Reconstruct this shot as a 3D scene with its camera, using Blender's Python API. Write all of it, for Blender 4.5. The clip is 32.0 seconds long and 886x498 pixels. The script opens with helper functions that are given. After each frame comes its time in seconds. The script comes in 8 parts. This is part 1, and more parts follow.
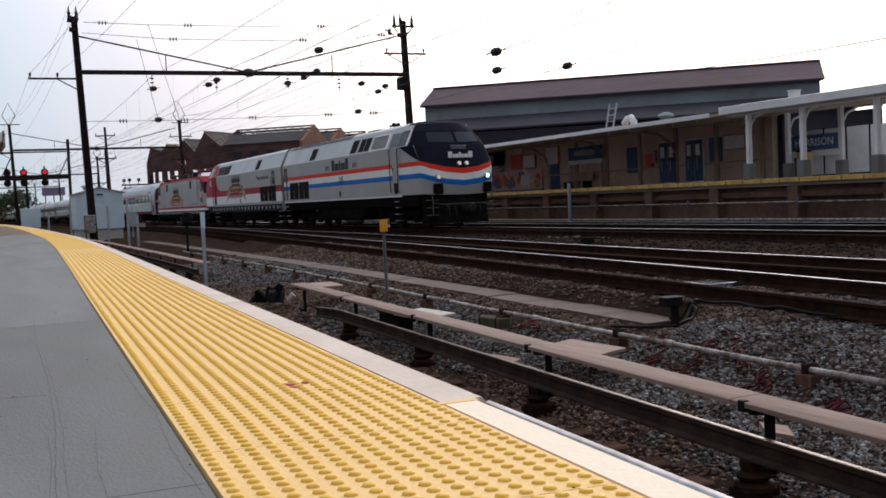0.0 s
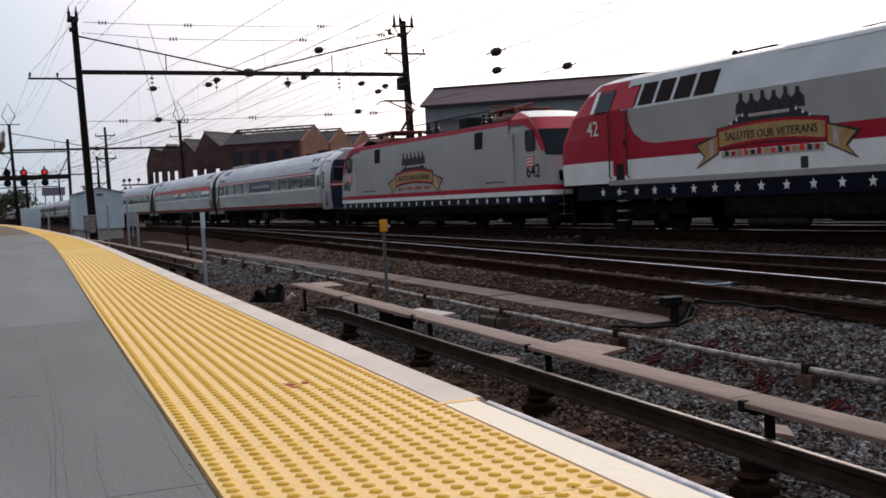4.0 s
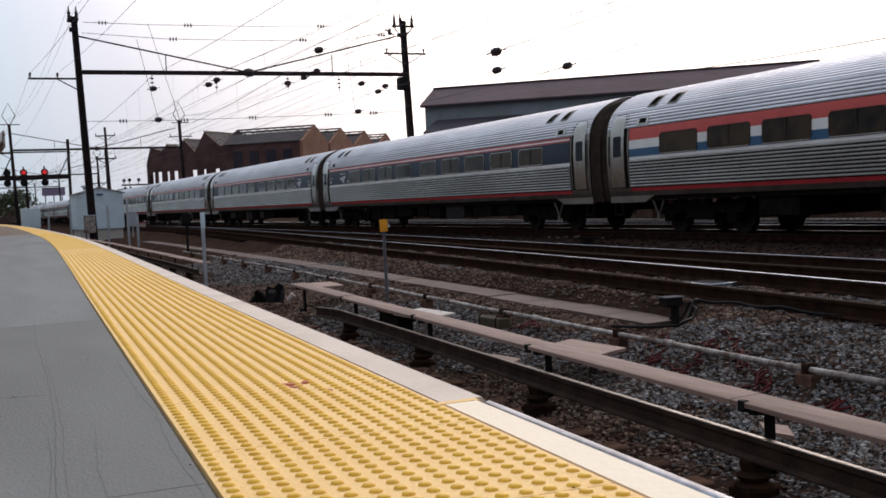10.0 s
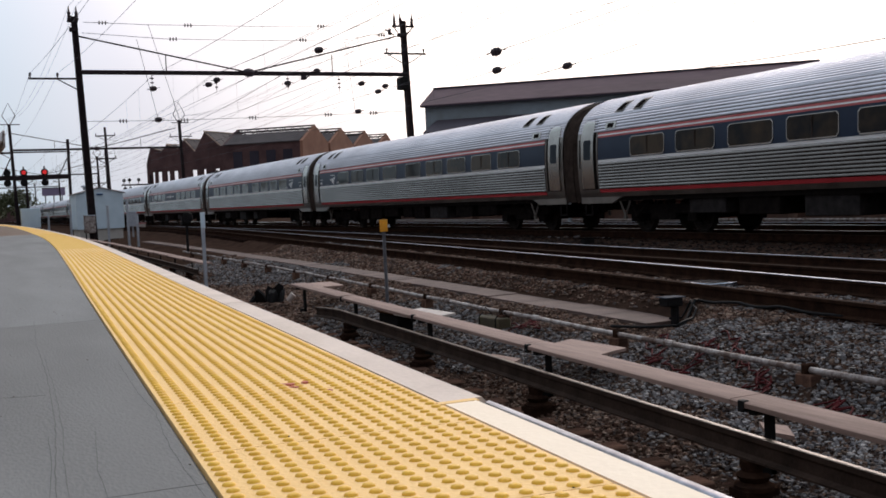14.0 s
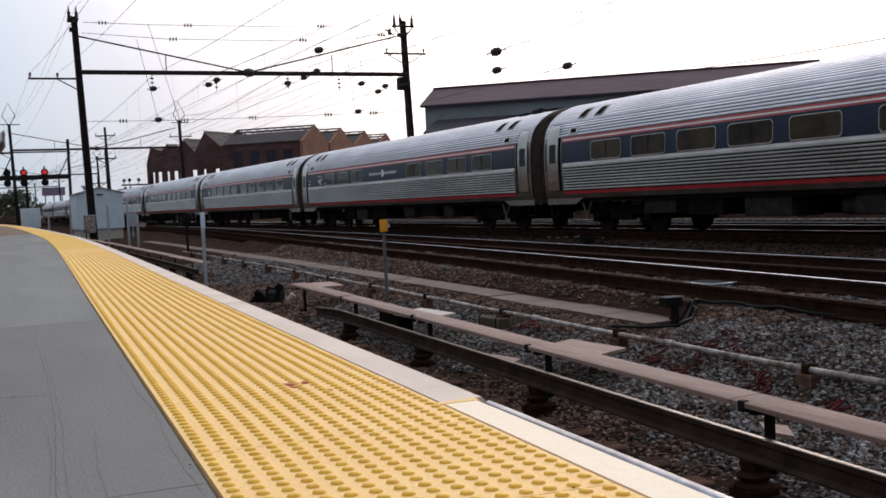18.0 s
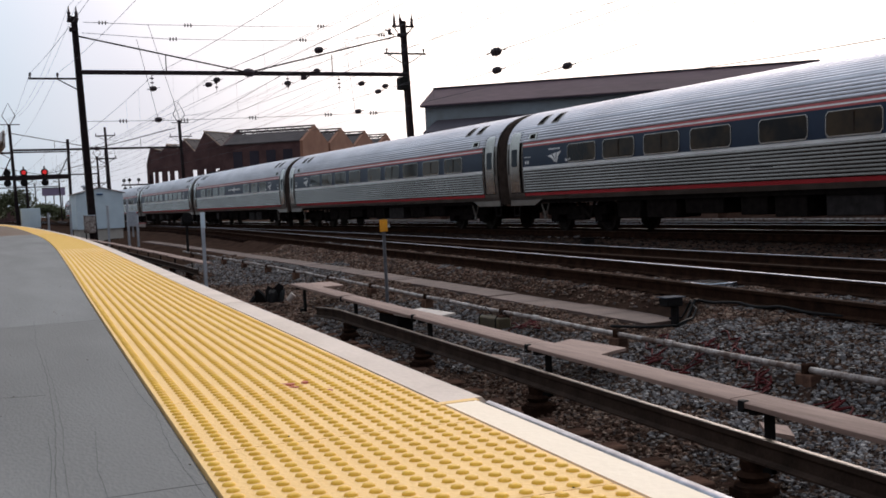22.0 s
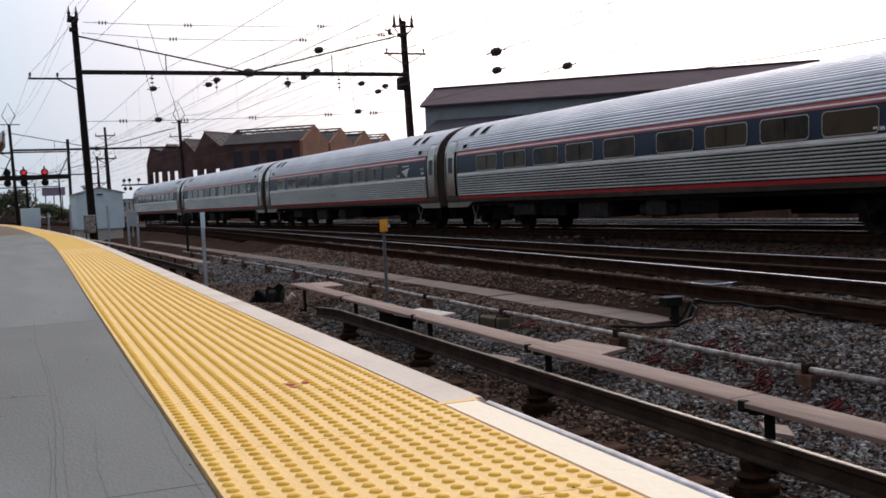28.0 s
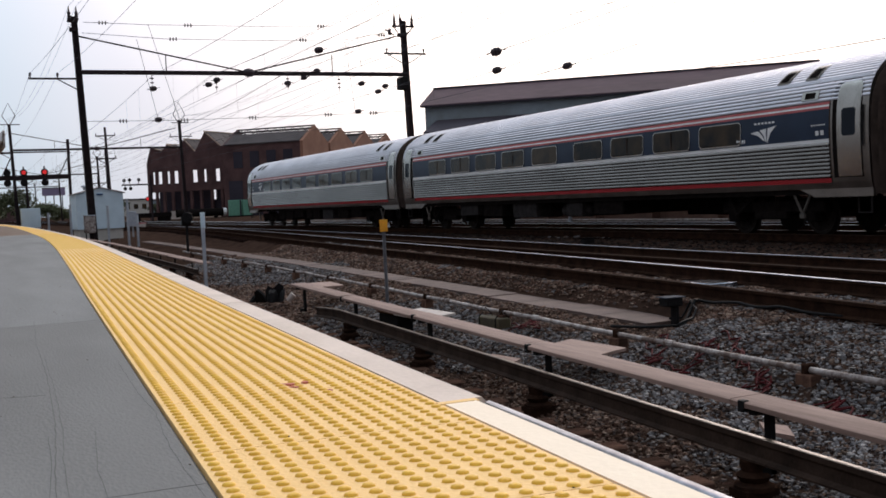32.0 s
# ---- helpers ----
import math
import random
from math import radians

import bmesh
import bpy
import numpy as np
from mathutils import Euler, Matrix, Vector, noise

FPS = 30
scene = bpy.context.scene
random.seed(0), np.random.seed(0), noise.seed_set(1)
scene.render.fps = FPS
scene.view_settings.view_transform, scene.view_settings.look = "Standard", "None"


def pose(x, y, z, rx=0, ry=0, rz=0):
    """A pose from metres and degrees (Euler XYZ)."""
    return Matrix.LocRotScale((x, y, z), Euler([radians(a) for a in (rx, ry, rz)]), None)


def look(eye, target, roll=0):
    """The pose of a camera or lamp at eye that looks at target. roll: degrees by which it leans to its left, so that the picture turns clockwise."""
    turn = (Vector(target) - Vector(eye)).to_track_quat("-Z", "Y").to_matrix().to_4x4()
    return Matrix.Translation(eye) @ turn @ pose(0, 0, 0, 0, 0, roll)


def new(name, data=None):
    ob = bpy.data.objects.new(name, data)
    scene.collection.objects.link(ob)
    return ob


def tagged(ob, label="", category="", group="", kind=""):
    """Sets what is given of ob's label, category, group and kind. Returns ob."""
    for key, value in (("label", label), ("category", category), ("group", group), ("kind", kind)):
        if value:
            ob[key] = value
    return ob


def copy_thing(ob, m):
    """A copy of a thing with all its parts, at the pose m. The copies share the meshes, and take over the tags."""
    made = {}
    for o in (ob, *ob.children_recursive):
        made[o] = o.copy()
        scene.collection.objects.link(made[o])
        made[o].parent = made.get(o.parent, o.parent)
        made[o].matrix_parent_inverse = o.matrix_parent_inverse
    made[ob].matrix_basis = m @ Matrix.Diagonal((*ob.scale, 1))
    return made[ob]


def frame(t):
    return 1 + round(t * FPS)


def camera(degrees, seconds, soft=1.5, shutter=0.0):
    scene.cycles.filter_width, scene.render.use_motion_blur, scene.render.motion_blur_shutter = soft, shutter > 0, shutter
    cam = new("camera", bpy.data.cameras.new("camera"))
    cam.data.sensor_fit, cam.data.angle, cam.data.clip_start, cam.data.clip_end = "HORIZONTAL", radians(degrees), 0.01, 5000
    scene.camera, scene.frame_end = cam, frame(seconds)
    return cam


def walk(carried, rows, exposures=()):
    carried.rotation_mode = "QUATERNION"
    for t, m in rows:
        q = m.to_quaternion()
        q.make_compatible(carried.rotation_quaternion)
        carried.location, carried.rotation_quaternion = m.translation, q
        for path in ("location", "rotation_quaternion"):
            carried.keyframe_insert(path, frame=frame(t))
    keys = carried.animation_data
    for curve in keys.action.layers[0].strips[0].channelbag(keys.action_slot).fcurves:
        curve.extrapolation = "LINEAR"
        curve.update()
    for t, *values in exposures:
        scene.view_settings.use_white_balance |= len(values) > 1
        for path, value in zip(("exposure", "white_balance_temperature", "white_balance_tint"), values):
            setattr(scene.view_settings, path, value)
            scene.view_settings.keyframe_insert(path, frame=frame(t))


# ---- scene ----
cam = camera(44.2, 32.0, soft=1.7, shutter=0.05)
EYE = (0.0, 0.0, 1.177)
VIEW = look(EYE, (4.095, 9.114, 0.7235), -2.54)
walk(cam, [(0.0, VIEW), (32.0, VIEW)], exposures=[(0.0, -0.32, 6500, 17), (1.5, -0.35, 6500, 17), (3.0, -0.42, 6500, 17), (6.0, -0.41, 6500, 17), (13.0, -0.36, 6500, 17), (23.0, -0.35, 6500, 17), (32.0, -0.31, 6500, 17)])

# ---------------------------------------------------------------- light
SUN_TO = Vector((0.62, 0.70, 0.36)).normalized()


def build_world():
    w = bpy.data.worlds.new("hazy_sky")
    scene.world = w
    w.use_nodes = True
    nt = w.node_tree
    nt.nodes.clear()
    out = nt.nodes.new("ShaderNodeOutputWorld")
    bg = nt.nodes.new("ShaderNodeBackground")
    sky = nt.nodes.new("ShaderNodeTexSky")
    sky.sky_type = "NISHITA"
    sky.sun_disc = False
    sky.sun_elevation = math.asin(SUN_TO.z)
    sky.sun_rotation = math.atan2(SUN_TO.x, SUN_TO.y)
    sky.dust_density = 3.0
    tc = nt.nodes.new("ShaderNodeTexCoord")
    dot = nt.nodes.new("ShaderNodeVectorMath")
    dot.operation = "DOT_PRODUCT"
    dot.inputs[1].default_value = SUN_TO
    nt.links.new(tc.outputs["Generated"], dot.inputs[0])
    veil = nt.nodes.new("ShaderNodeValToRGB")
    r = veil.color_ramp
    r.elements[0].position, r.elements[0].color = 0.0, (0.36, 0.37, 0.395, 1)
    r.elements[1].position, r.elements[1].color = 1.0, (2.3, 2.1, 1.9, 1)
    for pos, col in ((0.45, (0.36, 0.39, 0.42)), (0.66, (0.318, 0.402, 0.450)), (0.82, (0.538, 0.700, 0.782)), (0.90, (0.70, 0.842, 0.935)), (0.935, (0.93, 0.96, 1.02)), (0.96, (1.25, 1.22, 1.2))):
        e = r.elements.new(pos)
        e.color = (*col, 1)
    rng = nt.nodes.new("ShaderNodeMapRange")
    rng.inputs[1].default_value, rng.inputs[2].default_value = -1.0, 1.0
    nt.links.new(dot.outputs["Value"], rng.inputs[0])
    nz = nt.nodes.new("ShaderNodeTexNoise")
    nz.inputs["Scale"].default_value = 3.0
    nz.inputs["Detail"].default_value = 4.0
    nt.links.new(tc.outputs["Generated"], nz.inputs["Vector"])
    add = nt.nodes.new("ShaderNodeMath")
    add.operation = "MULTIPLY_ADD"
    add.inputs[1].default_value = 0.05
    nt.links.new(nz.outputs["Fac"], add.inputs[0])
    nt.links.new(rng.outputs[0], add.inputs[2])
    nt.links.new(add.outputs[0], veil.inputs["Fac"])
    sc = nt.nodes.new("ShaderNodeVectorMath")
    sc.operation = "SCALE"
    sc.inputs["Scale"].default_value = 0.006
    nt.links.new(sky.outputs["Color"], sc.inputs[0])
    sm = nt.nodes.new("ShaderNodeVectorMath")
    sm.operation = "ADD"
    sep = nt.nodes.new("ShaderNodeSeparateXYZ")
    nt.links.new(tc.outputs["Generated"], sep.inputs[0])
    hi = nt.nodes.new("ShaderNodeMapRange")
    hi.inputs[1].default_value, hi.inputs[2].default_value = 0.0, 1.0
    hi.inputs[3].default_value, hi.inputs[4].default_value = 0.90, 2.5
    nt.links.new(sep.outputs["Z"], hi.inputs[0])
    lift = nt.nodes.new("ShaderNodeVectorMath")
    lift.operation = "SCALE"
    nt.links.new(veil.outputs["Color"], lift.inputs[0])
    nt.links.new(hi.outputs[0], lift.inputs["Scale"])
    nt.links.new(lift.outputs[0], sm.inputs[0])
    nt.links.new(sc.outputs[0], sm.inputs[1])
    nt.links.new(sm.outputs[0], bg.inputs["Color"])
    bg.inputs["Strength"].default_value = 1.0
    nt.links.new(bg.outputs[0], out.inputs["Surface"])
    ld = bpy.data.lights.new("sun", "SUN")
    ld.energy = 1.2
    ld.angle = radians(14)
    ld.color = (1.0, 0.93, 0.84)
    lamp = new("sun", ld)
    lamp.matrix_world = look(SUN_TO * 60, (0, 0, 0))


build_world()

# ---------------------------------------------------------------- materials


def mat(name, col, col2=None, rough=0.7, metal=0.0, scale=6.0, bump=0.15, fine=40.0, emit=0.0, stretch=None,
        spec=0.22, vary=0.0, mix=0.5, coat=0.0):
    """A surface of two colours mixed by coarse and fine noise, with relief."""
    m = bpy.data.materials.new(name)
    m.use_nodes = True
    nt = m.node_tree
    b = nt.nodes["Principled BSDF"]
    b.inputs["Roughness"].default_value = rough
    b.inputs["Metallic"].default_value = metal
    b.inputs["Specular IOR Level"].default_value = spec
    b.inputs["Coat Weight"].default_value = coat
    col2 = col2 or tuple(c * 0.72 for c in col)
    tc = nt.nodes.new("ShaderNodeTexCoord")
    vec = tc.outputs["Object"]
    if stretch:
        mp = nt.nodes.new("ShaderNodeMapping")
        mp.inputs["Scale"].default_value = stretch
        nt.links.new(vec, mp.inputs[0])
        vec = mp.outputs[0]
    n1 = nt.nodes.new("ShaderNodeTexNoise")
    n1.inputs["Scale"].default_value = scale
    n1.inputs["Detail"].default_value = 5
    n2 = nt.nodes.new("ShaderNodeTexNoise")
    n2.inputs["Scale"].default_value = fine
    n2.inputs["Detail"].default_value = 3
    nt.links.new(vec, n1.inputs["Vector"])
    nt.links.new(vec, n2.inputs["Vector"])
    mx = nt.nodes.new("ShaderNodeMath")
    mx.operation = "MULTIPLY_ADD"
    mx.inputs[1].default_value = 0.45
    nt.links.new(n2.outputs["Fac"], mx.inputs[0])
    nt.links.new(n1.outputs["Fac"], mx.inputs[2])
    fac = mx.outputs[0]
    if vary:
        oi = nt.nodes.new("ShaderNodeObjectInfo")
        geo = nt.nodes.new("ShaderNodeNewGeometry")
        ad = nt.nodes.new("ShaderNodeMath")
        ad.operation = "ADD"
        nt.links.new(oi.outputs["Random"], ad.inputs[0])
        nt.links.new(geo.outputs["Random Per Island"], ad.inputs[1])
        ml = nt.nodes.new("ShaderNodeMath")
        ml.operation = "MULTIPLY_ADD"
        ml.inputs[1].default_value = vary
        nt.links.new(ad.outputs[0], ml.inputs[0])
        nt.links.new(fac, ml.inputs[2])
        sb = nt.nodes.new("ShaderNodeMath")
        sb.operation = "SUBTRACT"
        sb.inputs[1].default_value = vary
        nt.links.new(ml.outputs[0], sb.inputs[0])
        fac = sb.outputs[0]
    rp = nt.nodes.new("ShaderNodeValToRGB")
    rp.color_ramp.elements[0].position = 0.72 - mix * 0.5
    rp.color_ramp.elements[1].position = 0.72 + mix * 0.5
    rp.color_ramp.elements[0].color = (*col2, 1)
    rp.color_ramp.elements[1].color = (*col, 1)
    nt.links.new(fac, rp.inputs[0])
    nt.links.new(rp.outputs[0], b.inputs["Base Color"])
    if bump:
        bp = nt.nodes.new("ShaderNodeBump")
        bp.inputs["Strength"].default_value = bump
        bp.inputs["Distance"].default_value = 0.02
        nt.links.new(n2.outputs["Fac"], bp.inputs["Height"])
        nt.links.new(bp.outputs[0], b.inputs["Normal"])
    if emit:
        nt.links.new(rp.outputs[0], b.inputs["Emission Color"])
        b.inputs["Emission Strength"].default_value = emit
    return m


MAT = {}


def glass(name, col, rough=0.06, spec=0.28):
    m = bpy.data.materials.new(name)
    m.use_nodes = True
    b = m.node_tree.nodes["Principled BSDF"]
    b.inputs["Base Color"].default_value = (*col, 1)
    b.inputs["Roughness"].default_value = rough
    b.inputs["Specular IOR Level"].default_value = spec
    return m


MAT.update(
    concrete=mat("concrete", (0.215, 0.213, 0.208), (0.142, 0.139, 0.135), 0.9, scale=0.8, fine=40, bump=0.16, stretch=(3.0, 0.5, 1), mix=0.7, spec=0.12),
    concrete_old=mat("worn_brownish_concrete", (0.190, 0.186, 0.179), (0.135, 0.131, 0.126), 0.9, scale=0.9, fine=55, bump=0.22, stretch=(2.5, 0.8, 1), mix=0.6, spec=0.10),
    brown_deck=mat("brown_deck", (0.23, 0.17, 0.13), (0.14, 0.10, 0.08), 0.9, scale=2),
    spot=mat("pink_red_spot", (0.62, 0.25, 0.16), (0.50, 0.14, 0.09), 0.8, scale=9),
    yellow=mat("yellow_tactile", (0.87, 0.565, 0.24), (0.80, 0.48, 0.175), 0.75, scale=2.5, fine=90, bump=0.2, mix=0.9),
    amber=mat("amber_tactile", (0.78, 0.47, 0.11), (0.68, 0.38, 0.07), 0.75, scale=2.5, fine=90, bump=0.2, mix=0.9),
    # Dome orange includes the shading on each dome's near side.
    dome=mat("worn_orange_shaded_dome", (0.83, 0.475, 0.055), (0.70, 0.365, 0.034), 0.55, scale=9, fine=120, bump=0.1),
    cream_edge=mat("cream_edge_paint", (0.90, 0.75, 0.58), (0.84, 0.69, 0.53), 0.75, scale=2, fine=60, bump=0.08),
    rub_steel=mat("scuffed_blue_steel", (0.52, 0.53, 0.58), (0.20, 0.20, 0.23), 0.28, 0.9, scale=8, bump=0.05),
    white_edge=mat("white_edge_paint", (0.70, 0.575, 0.49), (0.55, 0.445, 0.375), 0.8, scale=3, fine=60, bump=0.1),
    steel=mat("bright_steel", (0.55, 0.55, 0.57), (0.35, 0.34, 0.33), 0.3, 0.9, scale=3),
    rail_top=mat("polished_rail", (0.22, 0.23, 0.28), (0.12, 0.12, 0.14), 0.55, 1.0, scale=1.5, bump=0.03),
    rail_rust=mat("rusty_rail", (0.040, 0.021, 0.014), (0.015, 0.009, 0.007), 0.9, 0.0, scale=5, spec=0.0),
    rail_dull=mat("dull_rail_top", (0.075, 0.052, 0.042), (0.05, 0.035, 0.028), 0.75, 0.0, scale=4, spec=0.0),
    third=mat("third_rail_steel", (0.058, 0.037, 0.028), (0.020, 0.013, 0.010), 0.85, 0.0, scale=4, spec=0.05),
    # Head colour includes the light falling along the rail's top.
    third_top=mat("third_rail_lit_head", (0.29, 0.22, 0.17), (0.12, 0.085, 0.068), 0.5, 0.3, scale=4),
    board=mat("weathered_board", (0.310, 0.210, 0.175), (0.185, 0.122, 0.099), 0.85, scale=3, fine=60, stretch=(6, 0.6, 6), vary=0.2),
    tie=mat("creosote_timber", (0.135, 0.076, 0.055), (0.044, 0.026, 0.020), 0.9, scale=3, fine=40, stretch=(0.6, 5, 5), vary=0.3, bump=0.4, spec=0.0),
    # Timber colour takes in the shade that the passing train throws.
    tie_dark=mat("shade_darkened_timber", (0.036, 0.021, 0.016), (0.013, 0.008, 0.007), 0.9, scale=3, fine=40, stretch=(0.6, 5, 5), vary=0.3, bump=0.4, spec=0.0),
    ground=mat("ballast_ground", (0.058, 0.035, 0.026), (0.017, 0.011, 0.009), 0.95, scale=1.6, fine=70, bump=0.9, mix=0.7, spec=0.0),
    crack=mat("concrete_crack", (0.115, 0.110, 0.105), (0.075, 0.072, 0.070), 0.95, scale=9),
    trough=mat("trough_lid_concrete", (0.132, 0.090, 0.078), (0.072, 0.048, 0.041), 0.9, scale=2, vary=0.15),
    pipe=mat("grey_conduit", (0.37, 0.335, 0.32), (0.105, 0.070, 0.057), 0.7, 0.0, scale=7, fine=45, mix=0.3),
    plate_gloss=mat("polished_grey_plate", (0.36, 0.38, 0.43), (0.26, 0.27, 0.30), 0.09, 0.9, scale=5, bump=0.0),
    slab=mat("blue_grey_plate", (0.060, 0.068, 0.085), (0.035, 0.038, 0.047), 0.85, scale=5, spec=0.05),
    plate=mat("pale_sheet", (0.52, 0.46, 0.42), (0.33, 0.28, 0.25), 0.8, scale=5),
    black=mat("black_iron", (0.016, 0.015, 0.016), (0.008, 0.008, 0.008), 0.7, 0.0, scale=8, spec=0.06),
    under=mat("sooty_underframe", (0.017, 0.014, 0.013), (0.006, 0.005, 0.005), 0.85, 0.0, scale=5, spec=0.0),
    undergrey=mat("grey_equipment_box", (0.036, 0.032, 0.032), (0.014, 0.012, 0.012), 0.8, 0.0, scale=5, spec=0.04),
    wheel=mat("wheel_steel", (0.028, 0.022, 0.019), (0.012, 0.009, 0.008), 0.7, 0.1, spec=0.08, scale=6),
    pole=mat("dark_steel_pole", (0.036, 0.026, 0.028), (0.016, 0.012, 0.013), 0.8, 0.0, scale=4, spec=0.08),
    wire=mat("copper_wire", (0.10, 0.10, 0.11), (0.07, 0.07, 0.08), 0.7, 0.2, scale=4, bump=0),
    porcelain=mat("brown_porcelain", (0.05, 0.035, 0.04), (0.03, 0.02, 0.025), 0.35, scale=8, bump=0),
    galv=mat("galvanised_post", (0.42, 0.45, 0.50), (0.28, 0.31, 0.35), 0.55, 0.4, scale=6),
    orange=mat("orange_sign", (0.80, 0.36, 0.03), (0.62, 0.26, 0.02), 0.6, scale=9),
    hut=mat("pale_blue_panel", (0.58, 0.70, 0.78), (0.48, 0.60, 0.68), 0.6, scale=2),
    hut_side=mat("beige_panel", (0.50, 0.48, 0.44), (0.40, 0.38, 0.35), 0.7, scale=2),
    # Side steel darkened and warmed for mirrored ground; roof steel paled to look lit.
    stainless=mat("stainless_ground_tone", (0.245, 0.216, 0.202), (0.122, 0.103, 0.093), 0.24, 1.0, scale=0.8, fine=14, bump=0.05, stretch=(1, 0.35, 2), mix=0.7),
    stain_roof=mat("stainless_sky_tone", (0.62, 0.605, 0.65), (0.41, 0.395, 0.43), 0.47, 0.85, scale=0.7, fine=14, bump=0.06, stretch=(1, 0.5, 2), mix=0.7),
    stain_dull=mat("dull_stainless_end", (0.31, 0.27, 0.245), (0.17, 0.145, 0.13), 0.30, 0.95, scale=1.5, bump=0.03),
    dark_red=mat("dark_red_line", (0.44, 0.030, 0.036), (0.32, 0.024, 0.028), 0.5, scale=1.5, bump=0.03),
    stain_door=mat("stainless_door", (0.47, 0.43, 0.40), (0.30, 0.265, 0.24), 0.20, 1.0, scale=1.5, bump=0.03),
    blue=mat("blue_band", (0.016, 0.029, 0.060), (0.011, 0.020, 0.043), 0.4, scale=1.5, bump=0.03),
    mid_blue=mat("mid_blue_stripe", (0.012, 0.155, 0.50), (0.010, 0.125, 0.41), 0.5, scale=1.5, bump=0.03, spec=0.06),
    teal_blue=mat("faded_blue_stripe", (0.045, 0.13, 0.24), (0.035, 0.10, 0.19), 0.4, scale=1.5, bump=0.03),
    red=mat("red_stripe", (0.78, 0.055, 0.030), (0.66, 0.042, 0.024), 0.5, scale=1.5, bump=0.03, spec=0.06),
    crimson=mat("crimson_paint", (0.41, 0.014, 0.034), (0.33, 0.011, 0.028), 0.5, scale=1.5, bump=0.03, spec=0.10),
    shed_lean=mat("grey_purple_roof", (0.066, 0.056, 0.070), (0.040, 0.034, 0.043), 0.85, scale=0.3, fine=3),
    pink=mat("faded_red_stripe", (0.50, 0.12, 0.12), (0.38, 0.085, 0.085), 0.5, scale=1.5, bump=0.03),
    stripe_red=mat("bold_red_stripe", (0.62, 0.105, 0.095), (0.50, 0.08, 0.075), 0.5, scale=1.5, bump=0.03),
    white=mat("white_stripe", (0.82, 0.82, 0.82), (0.70, 0.69, 0.68), 0.5, scale=1.5, bump=0.03, spec=0.1),
    silver=mat("silver_grey_paint", (0.405, 0.390, 0.385), (0.33, 0.32, 0.315), 0.45, 0.15, scale=0.7, bump=0.03),
    silver_roof=mat("pale_roof_paint", (0.50, 0.505, 0.53), (0.38, 0.385, 0.40), 0.45, 0.1, scale=0.8, bump=0.03),
    lamp_dim=mat("dim_headlamp", (0.85, 0.74, 0.64), (0.6, 0.5, 0.42), 0.25, emit=0.5, bump=0),
    mask=mat("dark_nose_paint", (0.017, 0.018, 0.030), (0.011, 0.012, 0.020), 0.7, spec=0.004, scale=1.5, bump=0.02),
    navy=mat("navy_skirt", (0.009, 0.010, 0.022), (0.006, 0.007, 0.015), 0.5, spec=0.06, scale=2, bump=0.03),
    glass=mat("dark_window_glass", (0.056, 0.036, 0.020), (0.010, 0.009, 0.010), 0.08, scale=0.55, fine=2.2, bump=0, spec=0.14, mix=0.35, vary=0.25),
    screen=glass("cab_windscreen_glass", (0.026, 0.031, 0.042), 0.15, 0.06),
    rail_bright=mat("bright_running_rail", (0.52, 0.54, 0.60), (0.34, 0.35, 0.39), 0.30, 1.0, scale=1.5, bump=0.02),
    glass_blue=glass("windscreen_glass", (0.012, 0.016, 0.024), 0.06, 0.10),
    hut_grey=mat("dark_grey_cab_panel", (0.115, 0.120, 0.138), (0.085, 0.088, 0.102), 0.5, scale=1.2, bump=0.02),
    brace=mat("dull_steel_brace", (0.13, 0.115, 0.10), (0.06, 0.052, 0.046), 0.6, 0.3, scale=6),
    post_grey=mat("dull_grey_post", (0.135, 0.140, 0.155), (0.07, 0.07, 0.078), 0.6, 0.2, scale=9),
    moss=mat("mossy_timber_block", (0.085, 0.075, 0.040), (0.050, 0.034, 0.026), 0.9, scale=6, fine=40),
    rubber=mat("diaphragm_rubber", (0.070, 0.052, 0.044), (0.030, 0.023, 0.020), 0.9, scale=4, spec=0.05),
    grille=mat("dark_grille", (0.026, 0.016, 0.015), (0.014, 0.010, 0.010), 0.8, spec=0.05, scale=8),
    gold=mat("gold_ribbon", (0.46, 0.30, 0.12), (0.33, 0.19, 0.065), 0.5, scale=4),
    banner=mat("red_banner", (0.22, 0.055, 0.040), (0.15, 0.036, 0.030), 0.5, scale=4),
    ink=mat("dark_lettering", (0.030, 0.030, 0.036), (0.02, 0.02, 0.025), 0.6, scale=9, bump=0),
    lamp_glow=mat("lit_headlamp", (1.0, 0.95, 0.85), (1.0, 0.95, 0.85), 0.3, emit=2.5, bump=0),
    red_glow=mat("lit_red_signal", (1.0, 0.05, 0.05), (0.9, 0.03, 0.03), 0.3, emit=0.45, bump=0),
    # One brick in two tones: shade on most walls, sun on the right gables.
    brick=mat("shade_toned_brick", (0.122, 0.068, 0.066), (0.060, 0.034, 0.034), 0.9, scale=0.5, fine=6, bump=0.3),
    brick_sunlit=mat("sunlit_orange_brick", (0.33, 0.170, 0.115), (0.23, 0.110, 0.075), 0.9, scale=0.5, fine=6, bump=0.3),
    slate=mat("slate_roof", (0.080, 0.066, 0.066), (0.045, 0.037, 0.038), 0.85, scale=0.4, fine=5),
    shed_roof=mat("maroon_sheet_roof", (0.125, 0.075, 0.086), (0.062, 0.036, 0.044), 0.75, scale=0.22, fine=1.8, bump=0.1, mix=0.6, stretch=(0.5, 1, 1)),
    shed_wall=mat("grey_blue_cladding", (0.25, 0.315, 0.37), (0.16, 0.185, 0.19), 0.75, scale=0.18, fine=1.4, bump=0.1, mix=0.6),
